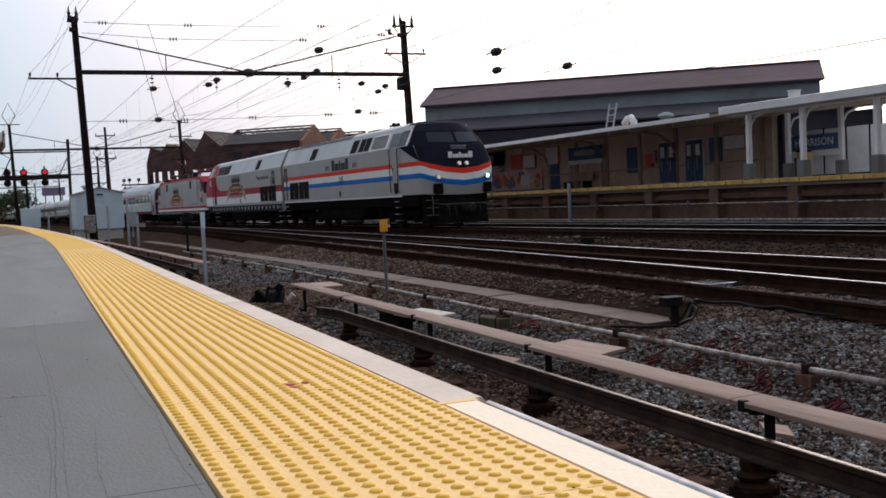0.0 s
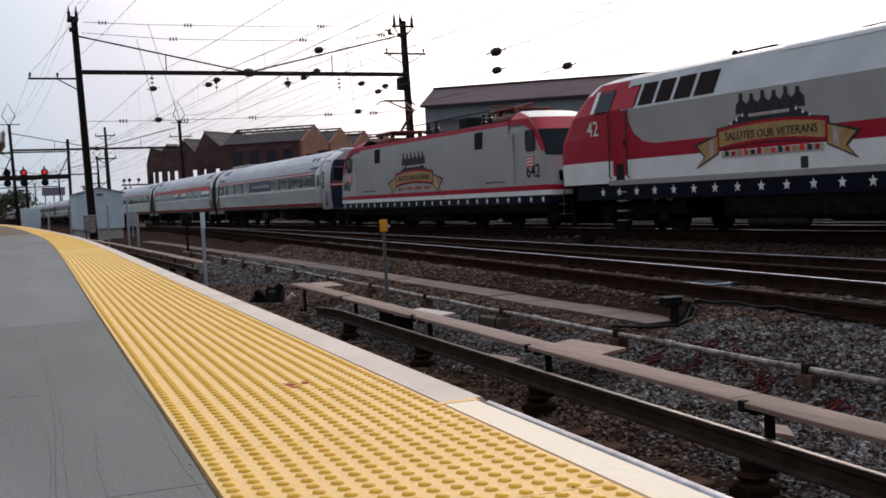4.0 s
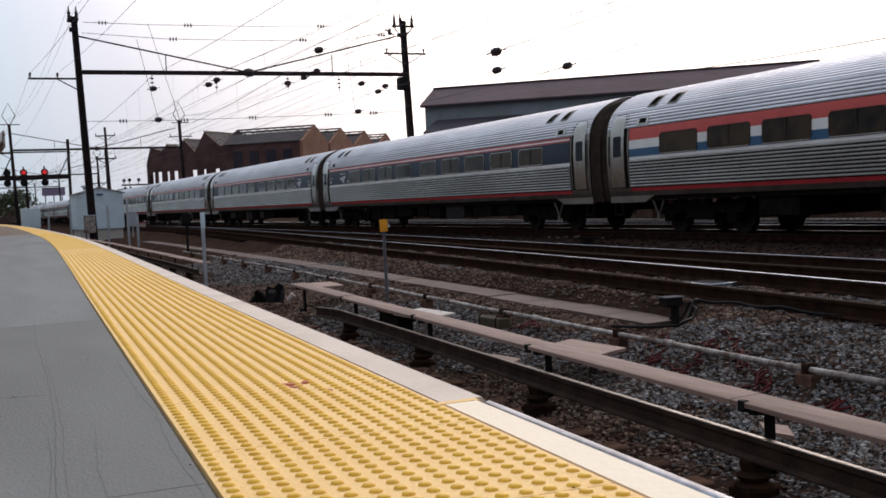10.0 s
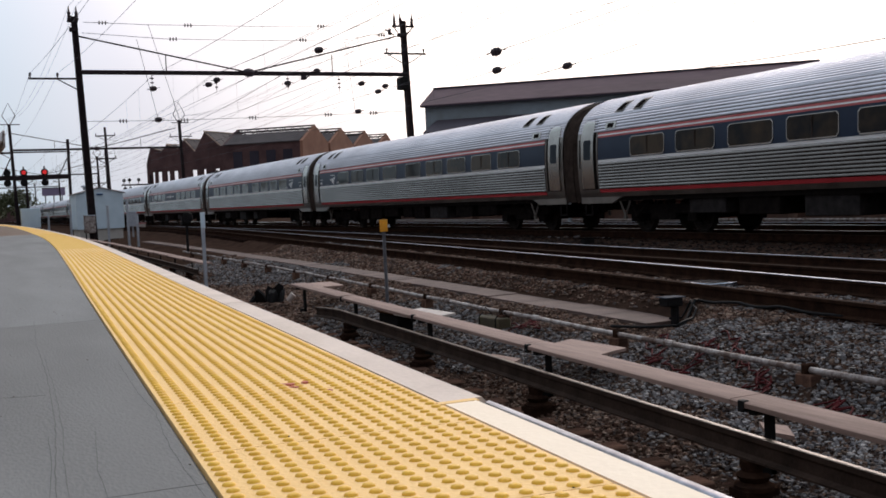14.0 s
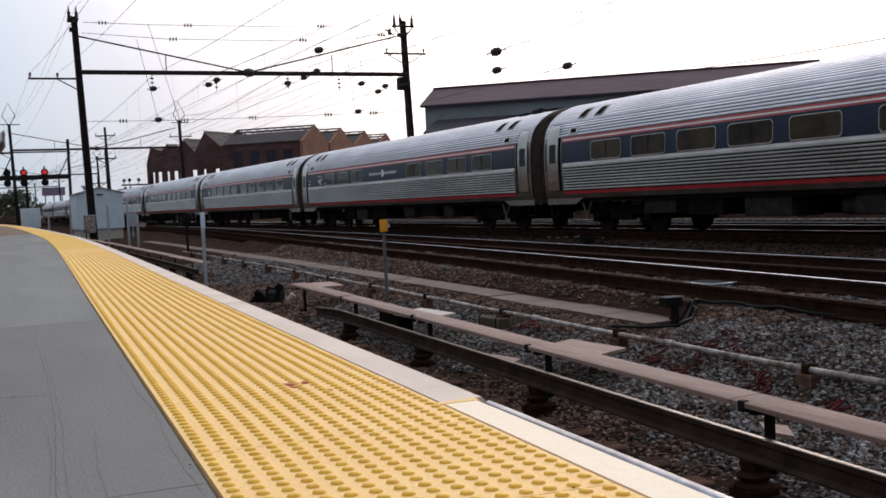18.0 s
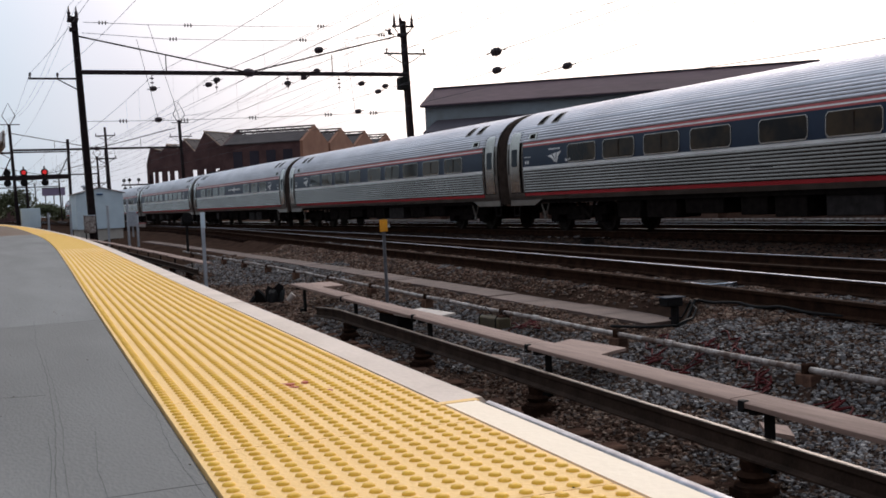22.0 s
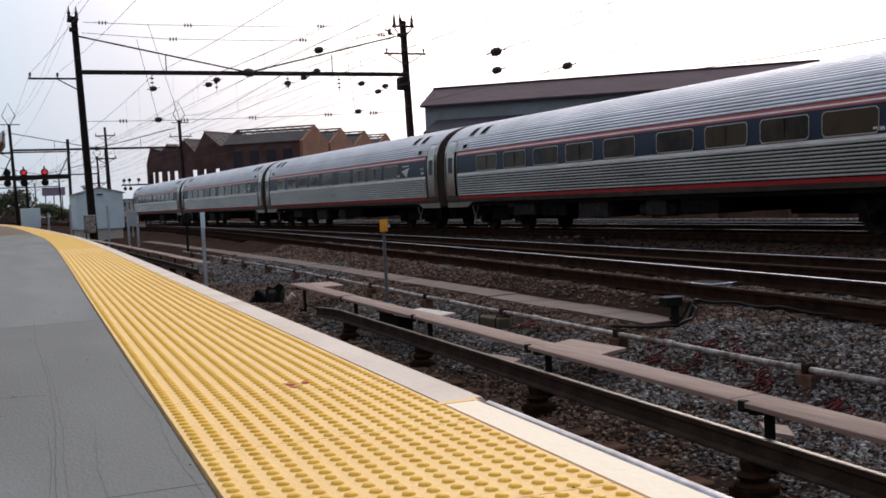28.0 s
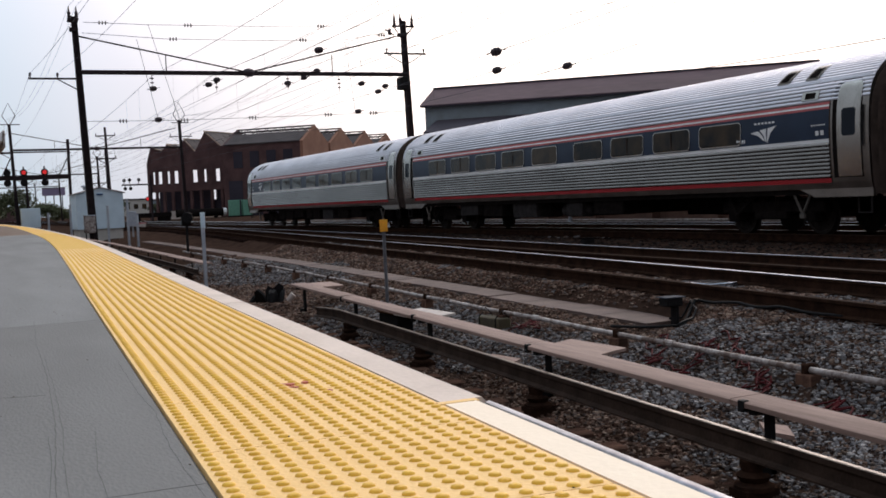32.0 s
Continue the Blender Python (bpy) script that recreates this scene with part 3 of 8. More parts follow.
def scatter_ballast():
    rs = random.Random(11)
    grey, brown, dark = [], [], []
    tries = 0
    while tries < 215000:
        tries += 1
        y = 3.4 + 34 * rs.random() ** 1.75
        e, a = edge_x(y), side_a(y) - 0.72
        x = e + 0.2 + (max(a + 1.3, e + 6) - e - 0.2) * rs.random()
        off = x - e
        if 5.62 < off < 6.25 and y > 10.6:
            continue
        if a - 0.09 < x < a + 0.09:
            continue
        r = (0.0085 + 0.017 * rs.random() ** 1.8) * (0.9 + 0.035 * y)
        z = ground_z(x, y) + lumps(x, y) + r * 0.30
        fresh = noise.noise((x * 0.45, y * 0.16, 7)) + 0.25 * noise.noise((x * 2, y * 2, 9))
        if x > a - 1.9:
            fresh += 0.40 if y < 10 else (0.1 if y < 14 else 0.0)
        if 3.3 < off < 4.9 and y < 13.5:
            fresh += 0.28
        if off < 2.9:
            fresh -= 0.55
            z -= 0.03
            if abs((y - 2.6 + 0.29) % 0.58 - 0.29) < 0.13 and -0.2 < off - 0.2 < 3.0 and rs.random() < 0.94:
                continue
        (grey if fresh > 0.08 else brown).append((x, y, z, r))
    for _ in range(14000):
        y = 3.5 - 11 * rs.random()
        x = edge_x(y) + 0.2 + (side_a(y) - 1.0 - edge_x(y)) * rs.random()
        r = rs.uniform(0.025, 0.045)
        brown.append((x, y, ground_z(x, y) + lumps(x, y) * (y > 0) + r * 0.2, r))
    for _ in range(9000):
        y = 6 + 50 * rs.random() ** 1.6
        x = side_a(y) + 0.8 + (MAIN_X - 1.2 - side_a(y)) * rs.random()
        r = rs.uniform(0.025, 0.045) * (1 + 0.01 * y)
        dist = min(abs(x - side_b(y)), abs(x - side_a(y)))
        if dist < 0.86 and abs(dist - 0.755) < 0.1:
            continue
        z = ground_z(x, y) + lumps(x, y) + r * 0.15
        (grey if noise.noise((x * 0.4, y * 0.12, 2)) > 0.42 else dark).append((x, y, z, r))
    stones("gravel", "loose pale grey crushed ballast stones", [q for q in grey if q[1] < 9], MAT["stone"], 3)
    stones("gravel", "loose grey crushed ballast further along", [q for q in grey if q[1] >= 9], MAT["stone"], 4)
    stones("gravel", "dark brown ballast between the running lines, darkened further for train shade", dark, MAT["stone_dark"], 6)
    stones("gravel", "rust-stained brown ballast stones and dirt", [q for q in brown if 3.4 <= q[1] < 9], MAT["stone_brown"], 5)
    stones("gravel", "rust-stained brown ballast further along", [q for q in brown if q[1] >= 9 or q[1] < 3.4], MAT["stone_brown"], 7)


scatter_ballast()

# ---------------------------------------------------------------- near platform
STRIP_IN, STRIP_OUT = -0.745, -0.125


def build_platform():
    p = thing("platform", "curving concrete station platform with worn yellow edge", "platform", kind="structure")
    joints = [-30, -12, -6.4, -1.8, 1.95, 5.28, 11.0, 16.6, 22.2, 27.8, 33.4, 39, 50, 61, 80, 100, 130]
    for a, b in zip(joints[:-1], joints[1:]):
        ys = np.linspace(a + 0.002, b - 0.002, 5)
        rows = [[(-6.0, y, TOP - 0.3), (-6.0, y, TOP - 0.008), (-5.99, y, TOP), (edge_x(y) + STRIP_IN - 0.012, y, TOP), (edge_x(y) + STRIP_IN - 0.006, y, TOP - 0.006), (edge_x(y) + STRIP_IN - 0.006, y, TOP - 0.3)] for y in ys]
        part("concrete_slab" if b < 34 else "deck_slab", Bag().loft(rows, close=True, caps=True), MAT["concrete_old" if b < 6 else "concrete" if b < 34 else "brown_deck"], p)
    # bed under the tiles and the dark face below
    ys = list(np.linspace(-30, 130, 81))
    part("edge_beam", Bag().loft([[(edge_x(y) + STRIP_IN - 0.004, y, TOP - 0.30), (edge_x(y) + STRIP_IN - 0.004, y, TOP - 0.016), (edge_x(y) - 0.004, y, TOP - 0.016), (edge_x(y) - 0.004, y, TOP - 0.30)] for y in ys], close=True, caps=True), MAT["concrete"], p)
    part("platform_wall", Bag().loft([[(edge_x(y) - 0.55, y, -0.75), (edge_x(y) - 0.55, y, TOP - 0.30), (edge_x(y) - 0.35, y, TOP - 0.30), (edge_x(y) - 0.35, y, -0.75)] for y in ys], close=True, caps=True), MAT["st_face"], p)
    for a, b, m, cut in ((-30, 2.365, "cream_edge", 0.028), (2.40, 5.62, "white_edge", 0), (5.635, 20, "white_edge", 0), (20.02, 45, "white_edge", 0), (45.02, 130, "white_edge", 0)):
        ys = list(np.linspace(a, b, max(3, int((b - a) / 2))))
        part("edge_stone", Bag().loft([[(edge_x(y) + STRIP_OUT + 0.004, y, TOP - 0.016), (edge_x(y) + STRIP_OUT + 0.004, y, TOP + 0.001), (edge_x(y) - 0.010 - cut, y, TOP + 0.001), (edge_x(y) - cut, y, TOP - 0.009), (edge_x(y) - cut, y, TOP - 0.10), (edge_x(y) - 0.003 - cut, y, TOP - 0.10)] for y in ys], close=True, caps=True), MAT[m], p, "off-white painted platform edge")
    ys = list(np.linspace(-20, 2.36, 20))
    part("rub_strip", Bag().path([(edge_x(y) - 0.008, y, TOP - 0.014) for y in ys], 0.0125, 8), MAT["rub_steel"], p, "scuffed steel rubbing strip", smooth=True)
    y = 2.38
    part("joint_strip", Bag().box(edge_x(y) + STRIP_OUT - 0.01, edge_x(y) - 0.03, y - 0.012, y + 0.016, TOP - 0.05, TOP + 0.002, 0.001), MAT["yellow"], p, "yellow joint filler")
    # tactile tiles: plate with raised domes
    w, ln = STRIP_OUT - STRIP_IN - 0.006, 0.612
    plate_b = Bag()
    plate_b.box(-w / 2, w / 2, -ln / 2 + 0.0012, ln / 2 - 0.0012, -0.016, 0.0, 0.0)
    rows_x, rows_y = 14, 14

    def dome_bag(n, prof):
        d = Bag()
        m = len(prof)
        for i in range(rows_x):
            for j in range(rows_y):
                cx = -w / 2 + w * (i + 0.5) / rows_x
                cy = -ln / 2 + ln * (j + 0.5) / rows_y
                d.add([(cx + r * math.cos(k * 2 * math.pi / n), cy + r * math.sin(k * 2 * math.pi / n), h) for r, h in prof for k in range(n)],
                      [(q * n + k, q * n + (k + 1) % n, q * n + n + (k + 1) % n, q * n + n + k) for q in range(m - 1) for k in range(n)] + [tuple(range((m - 1) * n, m * n))])
        return d
    tile_me = mesh_of("tactile_tile", plate_b, MAT["yellow"])
    # Far tiles coloured amber as the shaded dome sides crowd at a low angle.
    tile_far = mesh_of("tactile_tile", plate_b, MAT["amber"])
    dome_me = mesh_of("domes", dome_bag(8, ((0.0135, -0.001), (0.0115, 0.0036), (0.0065, 0.0054))), MAT["dome"], True)
    dome_far = mesh_of("domes", dome_bag(6, ((0.0135, -0.001), (0.0080, 0.0050))), MAT["dome"], True)
    dome_flat = mesh_of("domes", dome_bag(6, ((0.0130, -0.001), (0.0080, 0.0030))), MAT["amber"], True)
    y = -1.8 - 0.612 * 10
    while y < 34:
        c = (STRIP_IN + STRIP_OUT) / 2
        s = edge_x(y + 0.3) - edge_x(y - 0.3)
        at = pose(edge_x(y) + c, y, TOP, 0, 0, -math.degrees(math.atan(s / 0.6)))
        t = part("tactile_tile", tile_me if y < 17 else tile_far, None, p, at=at)
        tagged(part("domes", dome_me if 0.5 < y < 9 else dome_far if y < 15 else dome_flat, None, t), kind="stuff")
        y += ln
    ys = list(np.linspace(y - ln / 2 + 0.005, 130, 40))
    part("tactile_strip", Bag().loft([[(edge_x(q) + STRIP_IN, q, TOP - 0.016), (edge_x(q) + STRIP_IN, q, TOP), (edge_x(q) + STRIP_OUT, q, TOP), (edge_x(q) + STRIP_OUT, q, TOP - 0.016)] for q in ys], close=True, caps=True), MAT["amber"], p, "amber tactile strip")


build_platform()


CRACKS = ((((0.33, 5.48), (0.27, 4.41), (0.25, 3.75), (0.23, 3.32), (0.21, 2.98), (0.19, 2.6), (0.16, 2.28), (0.14, 2.0)), 0.0008),
          (((0.27, 4.04), (0.24, 3.25), (0.21, 2.69), (0.18, 2.32), (0.16, 1.99)), 0.00055),
          (((0.48, 3.75), (0.44, 3.09), (0.43, 2.72), (0.4, 2.44), (0.38, 2.15), (0.37, 1.86)), 0.00055),
          (((0.27, 2.57), (0.23, 2.17), (0.22, 1.96)), 0.0006),
          (((0.09, 3.21), (0.16, 3.19), (0.21, 3.18)), 0.0006),
          (((0.13, 2.01), (0.15, 2.23), (0.17, 2.57)), 0.0005))


def platform_marks():
    s = thing("paint_spots", "faint red paint spots on the tactile strip", "stain")
    rnd = random.Random(21)
    for k in range(9):
        x, y, r = 0.85 + rnd.uniform(-0.05, 0.05), 2.82 + rnd.uniform(-0.10, 0.10), rnd.uniform(0.005, 0.014)
        part("spot", Bag().plate([(x + r * rnd.uniform(0.6, 1.2) * math.cos(a), y + r * rnd.uniform(0.6, 1.4) * math.sin(a), TOP + 0.0005) for a in np.linspace(0, 5.5, 7)], (0, 0, 0.0005 + 0.0006 * k)), MAT["spot"], s)
    j = thing("joint_lines", "dark sealed cracks in the concrete deck", "joint", kind="structure")
    for line, w in CRACKS:
        pts = []
        for (x0, y0), (x1, y1) in zip(line[:-1], line[1:]):
            n = max(3, int(math.hypot(x1 - x0, y1 - y0) / 0.06))
            pts += [(x0 + (x1 - x0) * i / n + rnd.uniform(-0.0022, 0.0022), y0 + (y1 - y0) * i / n + rnd.uniform(-0.001, 0.001)) for i in range(n)]
        pts.append(line[-1])
        part("crack", Bag().loft([[(x - w, y, TOP + 0.0004), (x + w, y, TOP + 0.0004), (x + w, y, TOP - 0.002), (x - w, y, TOP - 0.002)] for x, y in pts], close=True, caps=True), MAT["crack"], j)
    spots = []
    for k in range(60):
        y = 1.4 + 9 * rnd.random() ** 1.6
        x = edge_x(y) + rnd.uniform(-1.6, -0.15)
        spots.append((x, y, TOP + 0.002, rnd.uniform(0.0012, 0.003)))
    stones("grit", "scattered grit on the platform", spots, MAT["stone_brown"], 8)


platform_marks()

# ---------------------------------------------------------------- third rail and its cover board
T_PROF = [(-0.06, 0), (-0.06, 0.014), (-0.014, 0.03), (-0.014, 0.105), (-0.026, 0.118), (-0.026, 0.15), (0.026, 0.15), (0.026, 0.118), (0.014, 0.105), (0.014, 0.03), (0.06, 0.014), (0.06, 0)]


def third_rail(y0, y1, label):
    t = thing("third_rail", label, "third rail", kind="structure")
    ys = [y0 + 0.5 * i for i in range(int((y1 - y0) / 0.5) + 1)]
    rows = []
    for y in ys:
        drop = -0.09 * max(0, (y - (y1 - 1.6)) / 1.6)
        rows.append([(edge_x(y) + 3.20 + a, y, -0.565 + h + drop) for a, h in T_PROF])
    r = part("conductor_rail", Bag().loft(rows, close=True, caps=True), MAT["third"], t)
    part("contact_face", Bag().loft([[(q[5][0] + 0.004, q[5][1], q[5][2] + 0.001), (q[5][0] + 0.008, q[5][1], q[5][2] + 0.006), (q[6][0] - 0.008, q[6][1], q[6][2] + 0.006), (q[6][0] - 0.004, q[6][1], q[6][2] + 0.001)] for q in rows], close=True, caps=True), MAT["third_top"], r, "worn contact face, coloured brighter as lit")
    y = y0 + (5.50 - y0) % 3.2
    while y < y1:
        x = edge_x(y) + 3.20
        b = Bag().lathe((x, y, -0.755), (0, 0, 1), [(0, 0.13), (0.03, 0.13), (0.05, 0.085), (0.09, 0.115), (0.12, 0.08), (0.19, 0.09)], 10)
        b.box(x - 0.13, x + 0.13, y - 0.09, y + 0.09, -0.84, -0.745)
        part("insulator", b, MAT["rail_rust"], t)
        y += 3.2
    y = y0 + (5.45 - y0) % 3.2
    while y < y1 + 1.6:
        x = edge_x(y) + 3.30
        b = Bag().box(x - 0.02, x + 0.02, y - 0.03, y + 0.03, -0.66, -0.24).box(x - 0.14, x + 0.02, y - 0.03, y + 0.03, -0.27, -0.235)
        b.box(x - 0.09, x + 0.02, y - 0.03, y + 0.03, -0.66, -0.61)
        part("bracket", b, MAT["black"], t)
        y += 3.2
    y, k = y0 + (5.65 - y0) % 3.25 - 3.25, 0
    rnd = random.Random(int(y0))
    while y < y1 + 1.2:
        ln = min(3.25, y1 + 1.5 - y)
        q = [y + 0.006, y + ln / 2, y + ln - 0.006]
        dz = rnd.uniform(-0.008, 0.008)
        rows = [[(edge_x(c) + 3.14, c, -0.232 + dz), (edge_x(c) + 3.14, c, -0.203 + dz), (edge_x(c) + 3.15, c, -0.195 + dz), (edge_x(c) + 3.395, c, -0.19 + dz), (edge_x(c) + 3.405, c, -0.2 + dz), (edge_x(c) + 3.405, c, -0.232 + dz)] for c in q]
        part("cover_board", Bag().loft(rows, close=True, caps=True), MAT["board"], t)
        c = y + ln - 0.12
        if y + ln < y1 + 1.2:
            part("board_clip", Bag().box(edge_x(c) + 3.13, edge_x(c) + 3.18, c - 0.03, c + 0.03, -0.262 + dz, -0.187 + dz, 0.005), MAT["black"], t, "dark clip on the board's edge")
        y += ln
    return t


third_rail(-24.0, 17.4, "third rail under a weathered brown cover board")
third_rail(29.5, 74.0, "third rail with a pale weathered cover board")

# ---------------------------------------------------------------- cable trough, conduit, litter


def build_trackside():
    t = thing("cable_trough", "brown concrete cable trough with flat lids", "cable trough", kind="structure")
    y = 10.7
    rnd = random.Random(2)
    while y < 60:
        q = [y + 0.01, y + 0.6, y + 1.19]
        dz = rnd.uniform(-0.008, 0.008)
        part("lid", Bag().loft([[(edge_x(c) + 5.66, c, -0.50), (edge_x(c) + 5.66, c, -0.395 + dz), (edge_x(c) + 6.2, c, -0.385 + dz), (edge_x(c) + 6.2, c, -0.5)] for c in q], close=True, caps=True), MAT["trough"], t)
        y += 1.2
    t = thing("conduit", "grey steel conduit on short timber posts", "pipe", kind="structure")
    y = -6.0
    while y < 40:
        q = list(np.linspace(y, y + 3.0, 5))
        pts = [(edge_x(c) + float(np.interp(c, [5, 9, 14], [5.02, 4.86, 4.78])), c, -0.36 - 0.010 * math.sin(math.pi * (c - y) / 3)) for c in q]
        part("pipe_length", Bag().path(pts, 0.028, 8), MAT["pipe"], t, smooth=True)
        part("coupling", Bag().tube((pts[0][0], y - 0.09, -0.36), (pts[0][0], y + 0.07, -0.36), 0.036, 8), MAT["pipe"], t)
        x = edge_x(y + 1.0) + float(np.interp(y + 1.0, [5, 9, 14], [5.02, 4.86, 4.78]))
        part("support_post", Bag().box(x - 0.07, x + 0.07, y + 0.9, y + 1.08, -0.75, -0.40, 0.012), MAT["tie"], t)
        part("saddle_clamp", Bag().box(x - 0.06, x + 0.06, y + 0.96, y + 1.02, -0.41, -0.318, 0.01), MAT["rail_rust"], t)
        y += 3.0
    # flat sheets lying about
    for x0, x1, y0, y1, z, name, lab in ((5.55, 6.1, 13.0, 14.2, -0.36, "pale_board", "pale board lying on the ballast"), (5.5, 6.1, 8.95, 10.1, -0.40, "pale_board", "weathered board lying by the conduit"), (4.95, 5.25, 9.6, 10.3, -0.50, "pale_board", "broken pale board by the third rail"), (5.26, 5.42, 5.88, 6.32, -0.575, "pale_board", "broken board lying under the cover board")):
        b = Bag().plate([(x0, y0, z), (x1, y0 + 0.25, z + 0.01), (x1 - 0.1, y1, z + 0.02), (x0 - 0.05, y1 - 0.2, z)], (0, 0, -0.03))
        solid(name, b, MAT["plate" if "pale board lying" in lab else "board"], lab, "board")
    x, y = 9.50, 12.2
    solid("track_plate", Bag().box(x - 0.23, x + 0.23, y - 0.30, y + 0.30, -0.18, -0.12, 0.01), MAT["plate_gloss"], "flat grey plate between the rails", "plate")
    j = thing("junction_box", "black trackside junction box with a dull lid", "junction box", pose(7.64, 10.55, -0.34))
    part("body", Bag().box(-0.11, 0.11, -0.09, 0.09, 0.15, 0.25, 0.012), MAT["black"], j)
    part("lid", Bag().box(-0.14, 0.14, -0.11, 0.11, 0.25, 0.262, 0.004), MAT["slab"], j, "dull metal lid")
    part("leg", Bag().tube((0.05, 0, -0.2), (0.05, 0, 0.16), 0.05, 8), MAT["black"], j)
    x, y = 6.2, 19.52
    solid("loose_board", Bag().plate([(x - 0.35, y - 0.5, -0.31), (x + 0.25, y - 0.7, -0.30), (x + 0.38, y + 0.45, -0.30), (x - 0.25, y + 0.6, -0.31)], (0, 0, -0.03)), MAT["board"], "weathered board laid behind the third rail cover", "board")
    x, y = 5.68, 14.22
    k = thing("cable_box", "black cable box under the third rail cover board", "cable box", pose(x, y, -0.72))
    part("body", Bag().box(-0.08, 0.16, -0.10, 0.62, 0.0, 0.30, 0.012), MAT["black"], k)
    part("lid", Bag().box(-0.10, 0.18, -0.12, 0.64, 0.30, 0.32, 0.004), MAT["rail_rust"], k)
    x, y = 6.6, 13.07
    k = thing("timber_block", "mossy timber block strapped under the conduit", "block", pose(x, y, -0.62))
    part("block", Bag().box(-0.10, 0.10, -0.26, 0.34, -0.06, 0.185, 0.015), MAT["moss"], k)
    for q in (-0.20, 0.28):
        part("strap", Bag().path([(-0.106, q, -0.02), (-0.106, q, 0.18), (0, q, 0.295), (0.106, q, 0.18), (0.106, q, -0.02)], 0.008, 5), MAT["black"], k)
    # loose cables lying over the ballast
    def draped(pts, lift, r, m, lab):
        fine = []
        for (x0, y0), (x1, y1) in zip(pts[:-1], pts[1:]):
            for i in range(7):
                t = i / 7
                x, y = x0 + (x1 - x0) * t, y0 + (y1 - y0) * t
                if r < 0.013:
                    x, y = x + 0.06 * math.sin(31 * y + 9 * x), y + 0.05 * math.sin(27 * x)
                fine.append((x, y, ground_z(x, y) + lumps(x, y) + lift + (0.03 if r > 0.013 else 0.012) * abs(math.sin(5 * x + 3 * y))))
        solid("cable", Bag().path(fine, r, 6), MAT[m], lab, "cable", smooth=True)

    draped([(7.98, 8.2), (8.04, 9.2), (8.09, 10.0), (8.10, 10.6), (7.88, 10.5), (7.62, 10.3), (7.37, 10.33), (7.2, 10.65), (7.09, 11.08)], 0.03, 0.018, "black", "thick black cable snaking over the ballast")
    draped([(7.75, 10.75), (7.98, 10.62), (7.85, 10.35), (7.6, 10.15), (7.3, 10.0)], 0.03, 0.014, "black", "loose black cable beside the junction box")
    for run_pts in [[(6.99, 10.26), (6.47, 9.36), (6.34, 9.0), (6.74, 9.38), (7.05, 9.9)], [(6.43, 8.92), (6.21, 8.45), (6.52, 8.61), (6.82, 8.8), (6.66, 8.49)], [(6.74, 8.2), (6.24, 7.47), (6.09, 7.1), (6.49, 7.62), (6.27, 7.27)], [(6.05, 6.82), (5.95, 6.47), (6.17, 6.43), (6.11, 6.21), (6.08, 5.98)], [(6.92, 13.3), (6.56, 12.41), (7.0, 12.78), (6.67, 11.92)], [(7.04, 8.84), (6.82, 8.34), (6.39, 7.71)]]:
        draped([(x + 0.05 * math.sin(23 * y), y + 0.06 * math.sin(17 * x)) for x, y in run_pts], 0.028, 0.009, "red_cable", "tangle of dull red cable in the ballast")
        draped([(x + 0.06 * math.sin(9 * y), y + 0.08) for x, y in run_pts[1:]], 0.024, 0.007, "red_cable", "strand of dull red cable in the ballast")
    s = thing("dwarf_box", "small dark box between the far sidings", "switch box", pose(15.6, 25.2, -0.2))
    part("body", Bag().box(-0.16, 0.16, -0.12, 0.12, 0, 0.15, 0.02), MAT["black"], s)
    part("lid", Bag().box(-0.2, 0.2, -0.15, 0.15, 0.15, 0.17, 0.006), MAT["under"], s)
    # heap of dark scrap by the third rail's end
    s = thing("scrap_heap", "heap of dark rags and scrap with a pale cup", "rubbish", pose(5.55, 20.66, -0.66))
    rnd = random.Random(3)
    for k in range(9):
        x, y, a = rnd.uniform(-0.28, 0.22), rnd.uniform(-0.35, 0.35), rnd.uniform(0, 6.28)
        w, h = rnd.uniform(0.06, 0.16), rnd.uniform(0.12, 0.34)
        u = Vector((math.cos(a), math.sin(a), 0))
        lean = Vector((rnd.uniform(-0.1, 0.1), rnd.uniform(-0.1, 0.1), h))
        o = Vector((x, y, 0))
        pts = [o - u * w, o + u * w, o + u * w * 0.8 + lean * 0.8, o + u * w * 0.1 + lean, o - u * w * 0.7 + lean * 0.6]
        part("scrap", Bag().plate([tuple(q) for q in pts], (u.y * 0.06, -u.x * 0.06, 0.02)), MAT["black"], s)
    part("cup", Bag().lathe((0.28, -0.32, 0.02), (0.5, -0.2, 0.6), [(0, 0.05), (0.16, 0.065)], 9), MAT["plate"], s, "pale cup")


build_trackside()


